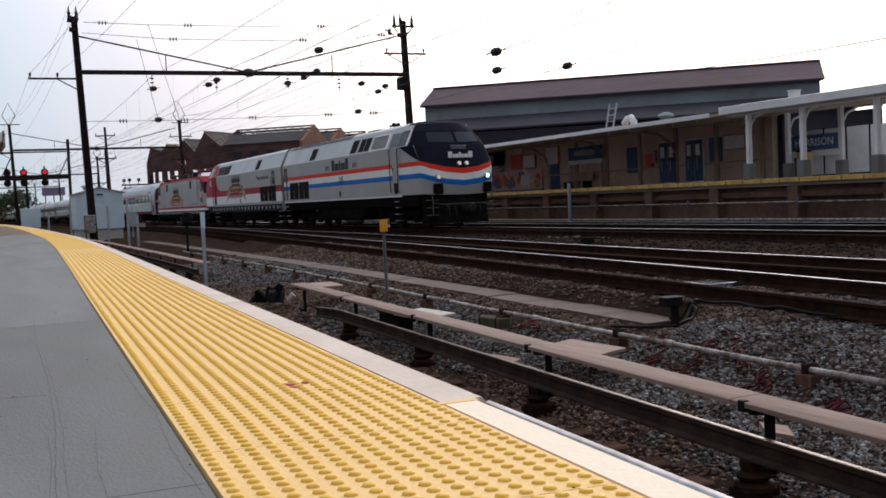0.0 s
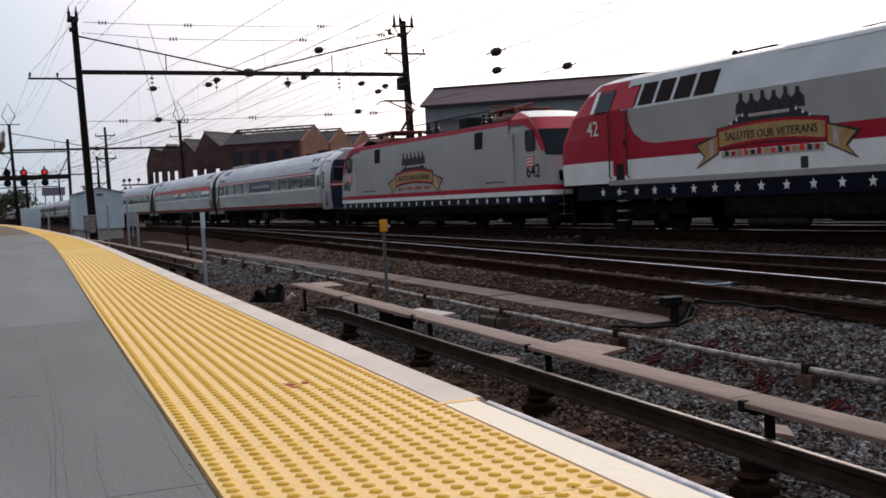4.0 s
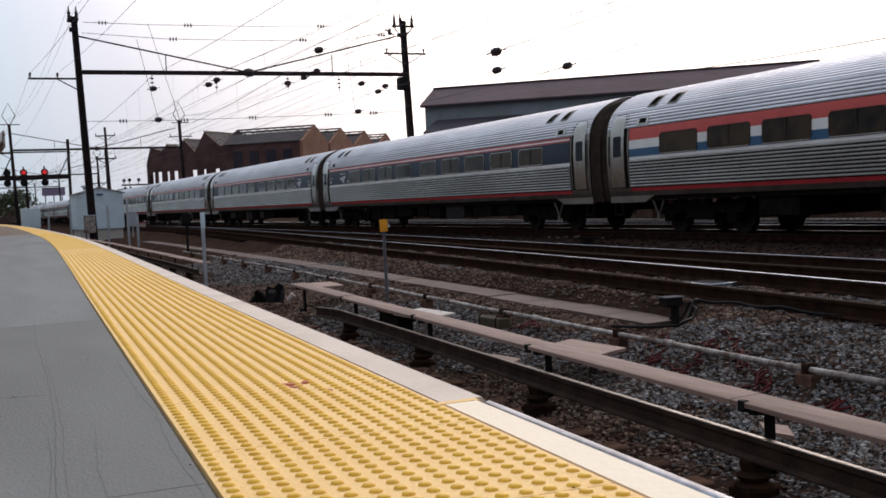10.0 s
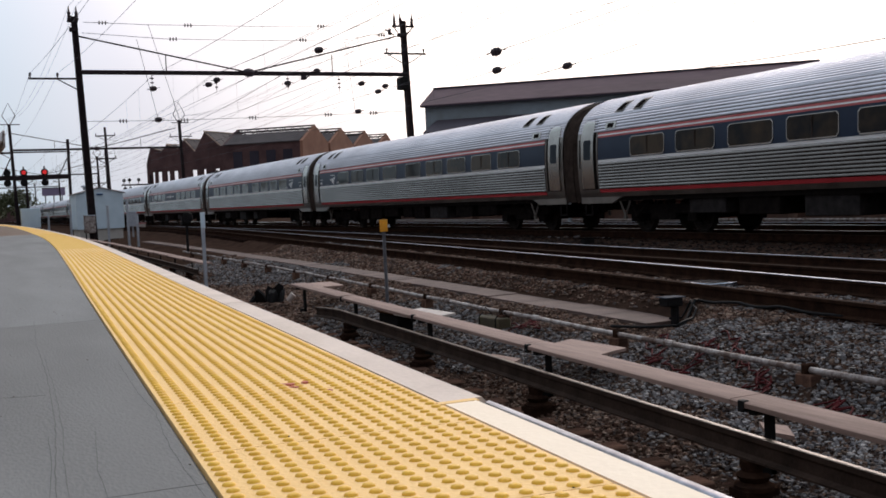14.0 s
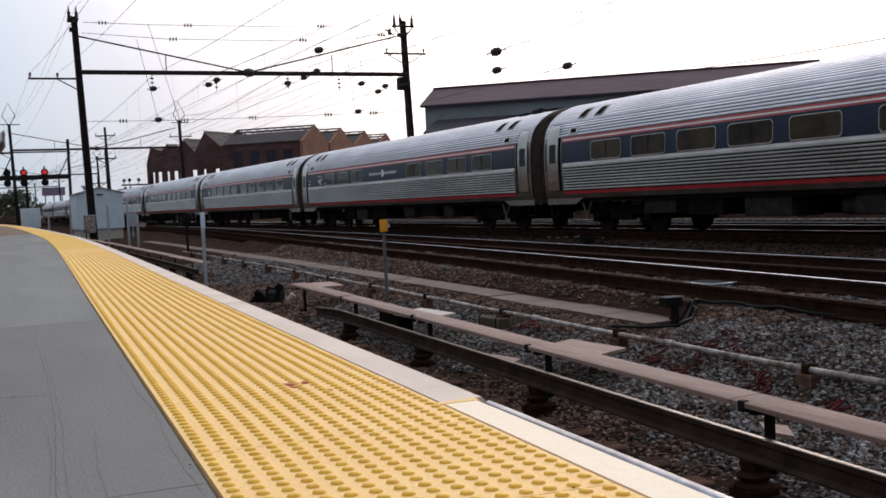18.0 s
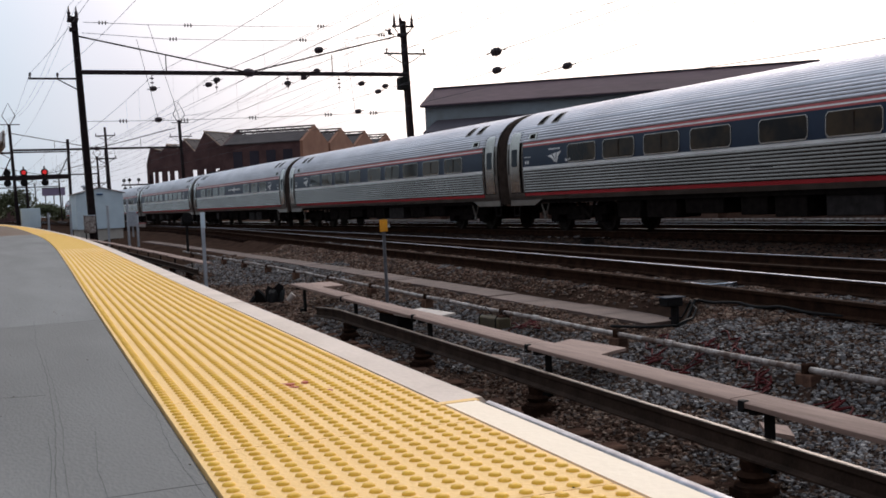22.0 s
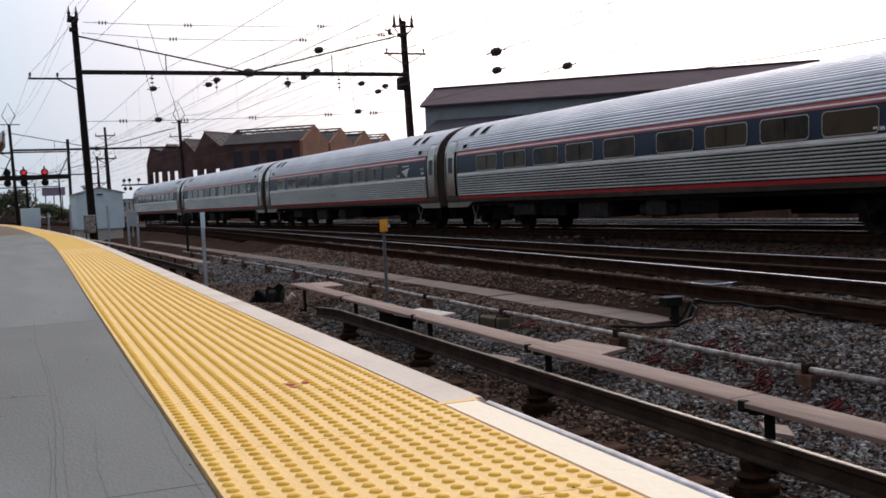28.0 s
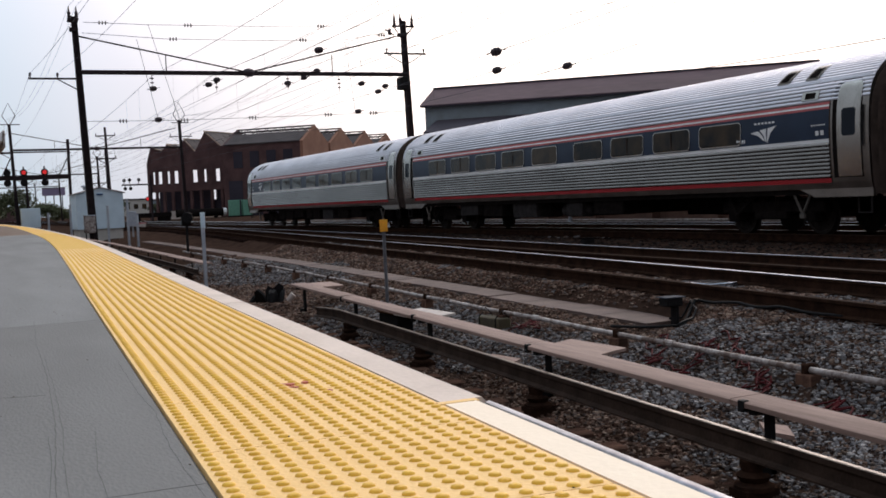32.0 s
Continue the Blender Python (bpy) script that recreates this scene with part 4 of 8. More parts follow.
def posts():
    p = thing("marker_post", "thin grey post with a small orange sign", "sign post", pose(6.5, 16.8, -0.52, 0, -0.5, 0))
    part("post", Bag().tube((0, 0, -0.1), (0, 0, 1.28), 0.028, 8), MAT["post_grey"], p)
    part("sign", Bag().box(-0.065, 0.065, -0.05, -0.035, 1.21, 1.41, 0.004), MAT["orange"], p, "orange sign plate", at=pose(0, 0, 0, 0, 0, -14))
    part("bracket", Bag().box(-0.02, 0.11, -0.03, 0.03, 1.28, 1.32), MAT["galv"], p, at=pose(0, 0, 0, 0, 0, -14))
    p = thing("marker_post", "grey galvanised post with a pale plate", "sign post", pose(5.08, 24.2, -0.62, 0, -0.3, 0))
    part("post", Bag().box(-0.035, 0.035, -0.03, 0.03, 0, 1.70, 0.006), MAT["galv"], p)
    part("plate", Bag().box(-0.05, 0.05, -0.05, -0.035, 1.40, 1.75, 0.004), MAT["hut"], p, "pale plate")
    s = thing("dwarf_signal", "black disc signal on a short mast", "signal", pose(8.45, 43.3, -0.5))
    part("mast", Bag().tube((0, 0, 0), (0, 0, 1.2), 0.05, 8), MAT["black"], s)
    part("disc", Bag().lathe((0, -0.1, 1.40), (0.2, -1, 0), [(0, 0.20), (0.05, 0.23), (0.09, 0.20)], 16), MAT["black"], s)
    part("lamp_housing", Bag().box(-0.17, 0.17, 0, 0.3, 1.1, 1.45, 0.03), MAT["black"], s)
    for x, y, h in ((7.6, 60, 2.1), (8.2, 57, 2.4), (8.5, 56, 1.6), (6.3, 66, 2.3), (5.4, 70, 1.9), (8.9, 62, 1.7)):
        p = thing("fence_post", "pale galvanised fence post", "post", pose(x, y, -0.5), "posts round the hut")
        part("post", Bag().box(-0.055, 0.055, -0.05, 0.05, 0, h, 0.01), MAT["galv"], p)
        part("cap", Bag().box(-0.07, 0.07, -0.065, 0.065, h, h + 0.03), MAT["galv"], p)


posts()


def hut():
    h = thing("equipment_hut", "pale blue metal equipment hut with a shallow gabled roof", "hut", pose(8.95, 76, 0.0))
    w, d, e, r = 1.47, 1.9, 2.55, 2.92
    b = Bag().loft([[(-w, y, 0.25), (-w, y, e), (0, y, r), (w, y, e), (w, y, 0.25)] for y in (-d, d)], close=True, caps=True)
    part("body", b, MAT["hut"], h)
    part("side_cladding", Bag().box(-w - 0.02, -w - 0.004, -d, d, 0.3, e - 0.05), MAT["hut"], h, "side cladding sheet")
    for s in (-1, 1):
        part("roof_sheet", Bag().plate([(0, -d - 0.1, r + 0.02), (s * (w + 0.12), -d - 0.1, e - 0.01), (s * (w + 0.12), d + 0.1, e - 0.01), (0, d + 0.1, r + 0.02)], (0, 0, 0.05)), MAT["pipe"], h)
    part("vent", Bag().lathe((-0.6, 0.4, 2.85), (0, 0, 1), [(0, 0.18), (0.18, 0.18), (0.2, 0.34), (0.3, 0.30), (0.36, 0.1)], 10), MAT["galv"], h)
    part("wall_light", Bag().box(-0.2, 0.2, -d - 0.09, -d - 0.003, 2.45, 2.55, 0.01), MAT["st_blue"], h)
    part("base_frame", Bag().box(-w + 0.1, w - 0.1, -d + 0.1, d - 0.1, -0.6, 0.26, 0.02), MAT["hut_side"], h)
    c = thing("cabinet", "grey metal relay cabinet on legs", "cabinet", pose(4.9, 78, -0.2))
    part("body", Bag().box(-0.6, 0.6, -0.4, 0.4, 0.7, 2.0, 0.02), MAT["hut"], c)
    for s in (-1, 1):
        part("leg", Bag().box(s * 0.5 - 0.05, s * 0.5 + 0.05, -0.05, 0.05, -0.5, 0.7), MAT["galv"], c)
    c = thing("cabinet", "small pale cabinet beside the hut", "cabinet", pose(10.95, 74.2, -0.2))
    part("body", Bag().box(-0.25, 0.25, -0.2, 0.2, 0.5, 1.5, 0.02), MAT["galv"], c)
    part("leg", Bag().box(-0.05, 0.05, -0.05, 0.05, -0.5, 0.5), MAT["galv"], c)


hut()


def line_side_boxes():
    c = thing("control_cabinet", "grey control cabinet strapped to a catenary column", "cabinet", pose(7.16, 64.5, -0.4))
    part("body", Bag().box(-0.30, 0.30, -0.2, 0.2, 0.56, 1.53, 0.02), MAT["pipe"], c)
    part("lid", Bag().box(-0.33, 0.33, -0.24, 0.22, 1.53, 1.58, 0.01), MAT["galv"], c)
    for x in (-0.22, 0.22):
        part("leg", Bag().box(x - 0.03, x + 0.03, -0.04, 0.04, -0.3, 0.56), MAT["pole"], c)
    c = thing("container", "pinkish box lying beside the siding", "container", pose(15.5, 101, -0.3))
    part("body", Bag().box(-0.5, 0.5, -0.4, 0.4, -0.1, 0.5, 0.03), MAT["plate"], c)
    part("lid", Bag().box(-0.53, 0.53, -0.43, 0.43, 0.5, 0.56, 0.01), MAT["pink"], c)
    c = thing("flat_wagon", "low dark flat deck parked in the yard", "wagon", pose(27.6, 170, -0.3))
    part("deck", Bag().box(-3.2, 3.2, -1.2, 1.2, 0.7, 1.4, 0.04), MAT["under"], c)
    for x in (-2.2, 2.2):
        part("bogie", Bag().box(x - 0.8, x + 0.8, -1.0, 1.0, -0.1, 0.7, 0.05), MAT["under"], c)
    c = thing("tank", "dark lying tank with a white end", "tank", pose(35.6, 170, -0.3))
    part("barrel", Bag().tube((-3.9, 0, 1.1), (3.3, 0, 1.1), 0.62, 14), MAT["under"], c)
    part("end_cap", Bag().lathe((3.3, 0, 1.1), (1, 0, 0), [(0, 0.63), (0.5, 0.62), (0.62, 0.4)], 14), MAT["white"], c, "white end cap")
    for x in (-2.6, 2.2):
        part("cradle", Bag().box(x - 0.2, x + 0.2, -0.6, 0.6, -0.1, 0.7, 0.03), MAT["under"], c)


line_side_boxes()
# ---------------------------------------------------------------- overhead line


def insulator_string(a, b, n=3, r=0.09):
    """Discs on a rod from a to b."""
    a, b = Vector(a), Vector(b)
    bag = Bag().tube(a, b, 0.016, 5)
    d = (b - a).normalized()
    for i in range(n):
        c = a.lerp(b, (i + 0.5 + 0.5) / (n + 1))
        bag.lathe(c, d, [(-0.05, 0.03), (-0.02, r), (0.01, r * 0.9), (0.05, 0.03)], 8)
    return bag


def pulley_bag(c, r=0.26, along=(0, 1, 0)):
    """A fat dark bell of insulator discs in a wire."""
    d = Vector(along).normalized()
    b = Bag().lathe(c, d, [(-r * 1.3, 0.03), (-r * 1.2, r * 0.3), (-r * 1.1, r * 0.62), (-r * 0.9, r * 0.8), (-r * 0.55, r * 0.84), (-r * 0.5, r * 0.6), (-r * 0.42, r * 0.6), (-r * 0.38, r * 0.92), (r * 0.15, r * 0.90), (r * 0.2, r * 0.62), (r * 0.28, r * 0.62), (r * 0.32, r * 0.84), (r * 0.8, r * 0.74), (r * 1.0, r * 0.5), (r * 1.15, r * 0.2), (r * 1.3, 0.03)], 12)
    return b.tube(Vector(c) - d * r * 2.2, Vector(c) + d * r * 2.2, 0.022, 5)


def pole_bag(x, y, z0, z1, lean, w=0.21):
    """A built-up steel H column that leans by lean metres at its top."""
    b = Bag()

    def slab(x0, x1, y0, y1, k=1.0):
        b.loft([[(x + x0, y + y0, z0), (x + x1, y + y0, z0), (x + x1, y + y1, z0), (x + x0, y + y1, z0)],
                [(x + lean + x0 * k, y + y0 * k, z1), (x + lean + x1 * k, y + y0 * k, z1), (x + lean + x1 * k, y + y1 * k, z1), (x + lean + x0 * k, y + y1 * k, z1)]], close=True, caps=True)
    slab(-w, -w + 0.07, -w, w, 0.75)
    slab(w - 0.07, w, -w, w, 0.75)
    slab(-w + 0.06, w - 0.06, -0.05, 0.05, 0.75)
    return b


def structure(y, full=True, zt=12.4):
    s = thing("catenary_portal", "dark steel catenary portal with leaning columns and a thin beam", "catenary portal", pose(0, y, 0), "catenary portals")
    part("column", pole_bag(7.42, 0, -0.7, zt, -0.42), MAT["pole"], s)
    part("column", pole_bag(27.45, 0, -0.7, zt + 0.3, -0.38), MAT["pole"], s)
    part("beam", Bag().box(7.1, 27.3, -0.12, 0.12, 9.16, 9.40, 0.02), MAT["pole"], s, at=None)
    for x0, z0 in ((7.2, 11.3), (26.6, 11.7)):
        part("stay_rod", Bag().tube((x0, 0, z0), (16.9, 0, 9.34), 0.05, 6), MAT["pole"], s)
    for x, z in ((12.0, 10.35), (22.2, 10.45)):
        part("strut", Bag().tube((x, 0, 9.3), (x, 0, z), 0.035, 6), MAT["pole"], s)
    part("turnbuckle", Bag().lathe((16.9, 0, 9.32), (1, 0, 0), [(-0.4, 0.05), (-0.25, 0.22), (0, 0.28), (0.25, 0.22), (0.4, 0.05)], 10), MAT["porcelain"], s)
    part("cross_arm", Bag().box(4.4, 7.2, -0.06, 0.06, 8.86, 8.96).tube((5.9, 0, 8.9), (7.15, 0, 8.2), 0.035, 5), MAT["pole"], s)
    part("cross_arm", Bag().box(25.7, 28.6, -0.06, 0.06, 10.55, 10.66).tube((25.9, 0, 10.6), (27.1, 0, 9.9), 0.03, 5).tube((28.4, 0, 10.6), (27.2, 0, 9.9), 0.03, 5), MAT["pole"], s)
    for x, z in ((4.5, 8.96), (5.95, 8.96), (25.9, 10.66), (28.45, 10.66)):
        part("pin_insulator", Bag().lathe((x, 0, z), (0, 0, 1), [(0, 0.03), (0.08, 0.03), (0.1, 0.10), (0.16, 0.05), (0.2, 0.09), (0.28, 0.04)], 8), MAT["porcelain"], s)
    if not full:
        return s
    part("column_head", Bag().box(6.62, 7.22, -0.12, 0.12, zt - 0.32, zt - 0.2, 0.02), MAT["pole"], s)
    part("head_bracket", Bag().box(6.72, 7.2, -0.15, 0.15, zt - 0.85, zt - 0.62, 0.03), MAT["pole"], s)
    part("head_bracket", Bag().box(26.7, 27.3, -0.15, 0.15, zt - 0.75, zt - 0.5, 0.03), MAT["pole"], s)
    h = Bag().box(26.35, 27.85, -0.08, 0.08, zt - 0.12, zt, 0.02)
    for x in (26.4, 27.8):
        h.tube((27.05, 0, zt - 0.9), (x, 0, zt - 0.05), 0.045, 6)
    part("column_head", h, MAT["pole"], s)
    part("switch_arm", Bag().tube((26.5, 0.1, zt - 0.62), (25.9, 0.1, zt - 0.25), 0.05, 6).lathe((26.2, 0.1, zt - 0.62), (0, 0, 1), [(0, 0.10), (0.12, 0.14), (0.2, 0.08), (0.34, 0.12), (0.4, 0.05)], 8), MAT["porcelain"], s)
    for x in (6.75, 7.15):
        part("post_insulator", Bag().lathe((x, 0, zt - 0.2), (0, 0, 1), [(0, 0.1), (0.1, 0.13), (0.16, 0.07), (0.24, 0.12), (0.3, 0.07), (0.4, 0.11), (0.5, 0.06), (0.8, 0.02)], 8), MAT["porcelain"], s)
    for x in (26.5, 26.9, 27.7):
        part("post_insulator", Bag().lathe((x, 0, zt), (0, 0, 1), [(0, 0.1), (0.1, 0.13), (0.16, 0.07), (0.24, 0.12), (0.3, 0.07), (0.4, 0.11), (0.5, 0.06), (0.8, 0.02)], 8), MAT["porcelain"], s)
    part("transformer_box", Bag().box(26.6, 27.2, -0.35, 0.35, 8.3, 9.1, 0.04), MAT["black"], s)
    # cross-span wires with their insulators
    for pts in (((7.5, 12.1), (11.0, 12.05), (17, 12.1), (26.4, 12.35)), ((7.4, 11.5), (12, 11.25), (17, 11.25), (23, 11.4), (26.4, 12.0)), ((7.3, 6.5), (12, 6.5), (17, 6.62), (24, 6.82), (27.3, 6.95))):
        part("span_wire", Bag().path([(x, 0, z) for x, z in pts], 0.018, 4), MAT["wire"], s)
    for x, z in ((8.55, 12.1), (13.4, 12.07), (12.5, 11.25), (21.6, 12.22), (20.4, 11.34), (9.4, 6.5), (17.0, 6.62), (24.8, 6.85), (21.8, 6.76), (25.6, 11.75), (12.9, 6.52)):
        part("insulator", insulator_string((x - 0.35, 0, z), (x + 0.35, 0, z), 3, 0.13), MAT["porcelain"], s)
    for x, z in ((11.15, 8.5), (14.9, 8.5), (19.3, 8.55), (22.6, 8.5)):
        part("hanger", insulator_string((x, 0, 9.2), (x, 0, z - 0.3), 3, 0.12), MAT["porcelain"], s)
    for x, z in ((11.2, 8.36), (14.45, 8.6), (14.95, 8.88), (19.3, 8.7), (20.35, 9.05), (24.1, 8.7), (21.2, 9.47), (21.4, 10.75), (23.8, 6.95), (11.4, 6.56), (25.2, 8.2), (25.7, 8.55)):
        part("insulator_bell", pulley_bag((x, 0, z), 0.24 if z > 10 else 0.175, (1.0, 0.1, 0.16)), MAT["porcelain"], s, smooth=True)
    for a, b in (((10.4, 11.2), (11.4, 6.5)), ((11.1, 12.05), (12.6, 6.6)), ((23.1, 11.4), (23.6, 6.8)), ((23.9, 12.2), (24.3, 8.0))):
        part("dropper", Bag().tube((a[0], 0, a[1]), (b[0], 0, b[1]), 0.014, 4), MAT["wire"], s)
    return s


structure(65)
for yy in (140, 225, 310, 400):
    s = structure(yy, False)
    for x in (7.0, 27.1):
        part("horn_loop", Bag().path([(x - 0.15, 0, 12.4), (x - 0.75, 0, 13.4), (x, 0, 14.9), (x + 0.75, 0, 13.4), (x + 0.15, 0, 12.4)], 0.05, 5), MAT["pole"], s)
        part("loop_arm", Bag().box(x - 1.0, x + 1.2, -0.05, 0.05, 12.3, 12.4), MAT["pole"], s)
structure(-20, False)


def wires():
    spans = [-20, 65, 140, 225, 310, 400]
    runs = []
    for x in (11.2, 14.6, 18.79, 23.6):
        runs.append((x, 9.12, 0.75, x, 6.5, 0.12))
    w = thing("contact_wires", "sagging overhead contact and messenger wires", "overhead wires", kind="structure")
    for x, zm, sag, x2, zc, s2 in runs:
        mess, cont, drops = [], [], Bag()
        for a, b in zip(spans[:-1], spans[1:]):
            for i in range(14):
                t = i / 14
                y = a + (b - a) * t
                k = 4 * t * (1 - t)
                mess.append((x, y, zm - sag * k))
                cont.append((x, y, zc - s2 * k))
                if i and i % 2 == 0 or i in (1, 13):
                    drops.tube(mess[-1], cont[-1], 0.005, 3, caps=False)
        part("messenger_wire", Bag().path(mess, 0.012, 4), MAT["wire"], w)
        part("contact_wire", Bag().path(cont, 0.010, 4), MAT["wire"], w)
        tagged(part("droppers", drops, MAT["wire"], w), kind="stuff")
    w = thing("feeder_wires", "high feeder and transmission wires along the line", "power lines", kind="structure")
    for x, z, sag in ((6.75, 13.0, 1.6), (7.15, 13.0, 1.6), (26.5, 13.2, 1.6), (26.9, 13.2, 1.6), (27.7, 13.2, 1.6), (4.5, 9.2, 1.2), (5.95, 9.2, 1.2), (25.9, 10.9, 1.3), (28.45, 10.9, 1.3), (21.4, 10.75, 1.2), (14.95, 9.3, 0.9), (24.1, 8.7, 0.8), (20.35, 9.05, 0.9), (25.3, 8.3, 0.8), (18.8, 10.1, 0.4), (21.0, 10.2, 0.5)):
        pts = []
        for a, b in zip(spans[:-1], spans[1:]):
            for i in range(12):
                t = i / 12
                pts.append((x, a + (b - a) * t, z - sag * 4 * t * (1 - t)))
        part("wire", Bag().path(pts, 0.008 if x < 10 else 0.010, 4), MAT["wire"], w)
    for c, r in (((20.5, 39.5, 7.05), 0.195), ((20.5, 39.5, 6.3), 0.165), ((20.5, 34.0, 5.77), 0.15)):
        part("insulator_bell", pulley_bag(c, r, (0.95, -0.30, 0.22)), MAT["porcelain"], w, smooth=True)
    part("wire", Bag().path([(40, 54, 8.16), (40, 45, 7.87), (40, 37.9, 7.73), (40, 20, 7.7), (40, -10, 8.2)], 0.03, 4), MAT["wire"], w)
    part("strain_link", Bag().tube((20.5, 39.5, 6.9), (20.5, 39.5, 6.4), 0.014, 4), MAT["wire"], w)
    part("wire", Bag().path([(20.5, 45, 6.95), (20.5, 39.5, 7.05), (20.5, 30, 7.2)], 0.014, 4), MAT["wire"], w)
    part("wire", Bag().path([(20.5, 43, 6.25), (20.5, 39.5, 6.3), (20.5, 36, 6.4)], 0.014, 4), MAT["wire"], w)
    part("wire", Bag().path([(20.5, 36.5, 5.72), (20.5, 34, 5.77), (20.5, 29.5, 5.9)], 0.014, 4), MAT["wire"], w)


wires()


def signal_gantry():
    g = thing("signal_gantry", "dark signal bridge with red lamps lit", "signal gantry", pose(0, 110, 0))
    part("beam", Bag().box(-6, 10.6, -0.3, 0.3, 4.75, 5.1, 0.03), MAT["pole"], g)
    part("upper_beam", Bag().box(-6, 10.6, -0.06, 0.06, 7.28, 7.40, 0.02), MAT["pole"], g)
    part("mast", Bag().box(10.5, 10.75, -0.15, 0.15, -0.7, 8.5), MAT["pole"], g)
    part("mast", Bag().box(-6, -5.7, -0.15, 0.15, -0.7, 8.5), MAT["pole"], g)
    for x in (5.05, 6.5, 8.35):
        for z, m in ((5.42, "red_glow"), (4.45, "black")):
            hd = part("signal_head", Bag().lathe((x, -0.4, z), (0, -1, 0), [(0, 0.30), (0.06, 0.34), (0.1, 0.30)], 16), MAT["black"], g)
            if m == "red_glow" and x > 6:
                part("lens", Bag().lathe((x, -0.51, z), (0, -1, 0), [(0, 0.19), (0.05, 0.16)], 12), MAT[m], hd, "glowing red lens")
        part("bracket", Bag().box(x - 0.05, x + 0.05, -0.35, 0.05, 4.2, 6.0), MAT["pole"], g)
    for x in (-4, -1, 2, 4.5, 9.6):
        part("brace", Bag().tube((x, 0, 4.9), (x + 1.2, 0, 7.3), 0.05, 5), MAT["pole"], g)
    g = thing("signal_bracket", "small dark bracket signal with one red lamp lit", "signal", pose(0, 150, 0))
    part("mast", Bag().box(24.7, 24.95, -0.12, 0.12, -0.7, 6.2), MAT["pole"], g)
    part("arm", Bag().box(21.0, 24.7, -0.1, 0.1, 4.85, 5.05), MAT["pole"], g)
    for x, z in ((21.3, 5.55), (22.0, 5.6), (23.2, 5.6), (21.4, 4.45), (22.1, 4.45)):
        part("signal_head", Bag().lathe((x, -0.2, z), (0, -1, 0), [(0, 0.2), (0.06, 0.24), (0.1, 0.2)], 12), MAT["black"], g)
        part("hanger", Bag().box(x - 0.03, x + 0.03, -0.2, 0, min(z, 4.9), max(z, 4.9)), MAT["pole"], g)
    hd = part("signal_head", Bag().lathe((24.2, -0.3, 3.0), (0, -1, 0), [(0, 0.26), (0.06, 0.3), (0.1, 0.26)], 12).box(24.2, 24.8, -0.3, -0.2, 2.9, 3.0), MAT["black"], g)
    part("lens", Bag().lathe((24.2, -0.41, 3.0), (0, -1, 0), [(0, 0.2), (0.05, 0.17)], 12), MAT["red_glow"], hd, "glowing red lens")
    for x, y, h in ((26.1, 200, 17.0), (24.6, 190, 12.5), (13.0, 210, 10.0), (27.9, 230, 9.5)):
        p = thing("utility_pole", "dark timber utility pole with a crossarm", "utility pole", pose(x, y, -0.5, 0, -1.5, 0), "utility poles down the line")
        part("pole", Bag().tube((0, 0, 0), (0, 0, h), 0.30, 8, 0.2), MAT["pole"], p)
        part("crossarm", Bag().box(-1.7, 1.7, -0.1, 0.1, h - 1.6, h - 1.4).tube((-1.4, 0, h - 1.5), (0, 0, h - 2.4), 0.06, 5).tube((1.4, 0, h - 1.5), (0, 0, h - 2.4), 0.06, 5), MAT["pole"], p)
        for q in (-1.6, 1.6):
            part("insulator", Bag().lathe((q, 0, h - 1.4), (0, 0, 1), [(0, 0.06), (0.2, 0.1), (0.4, 0.03)], 7), MAT["porcelain"], p)


signal_gantry()

# ---------------------------------------------------------------- opposite platform and station
PX, PZ = 25.9, 1.40


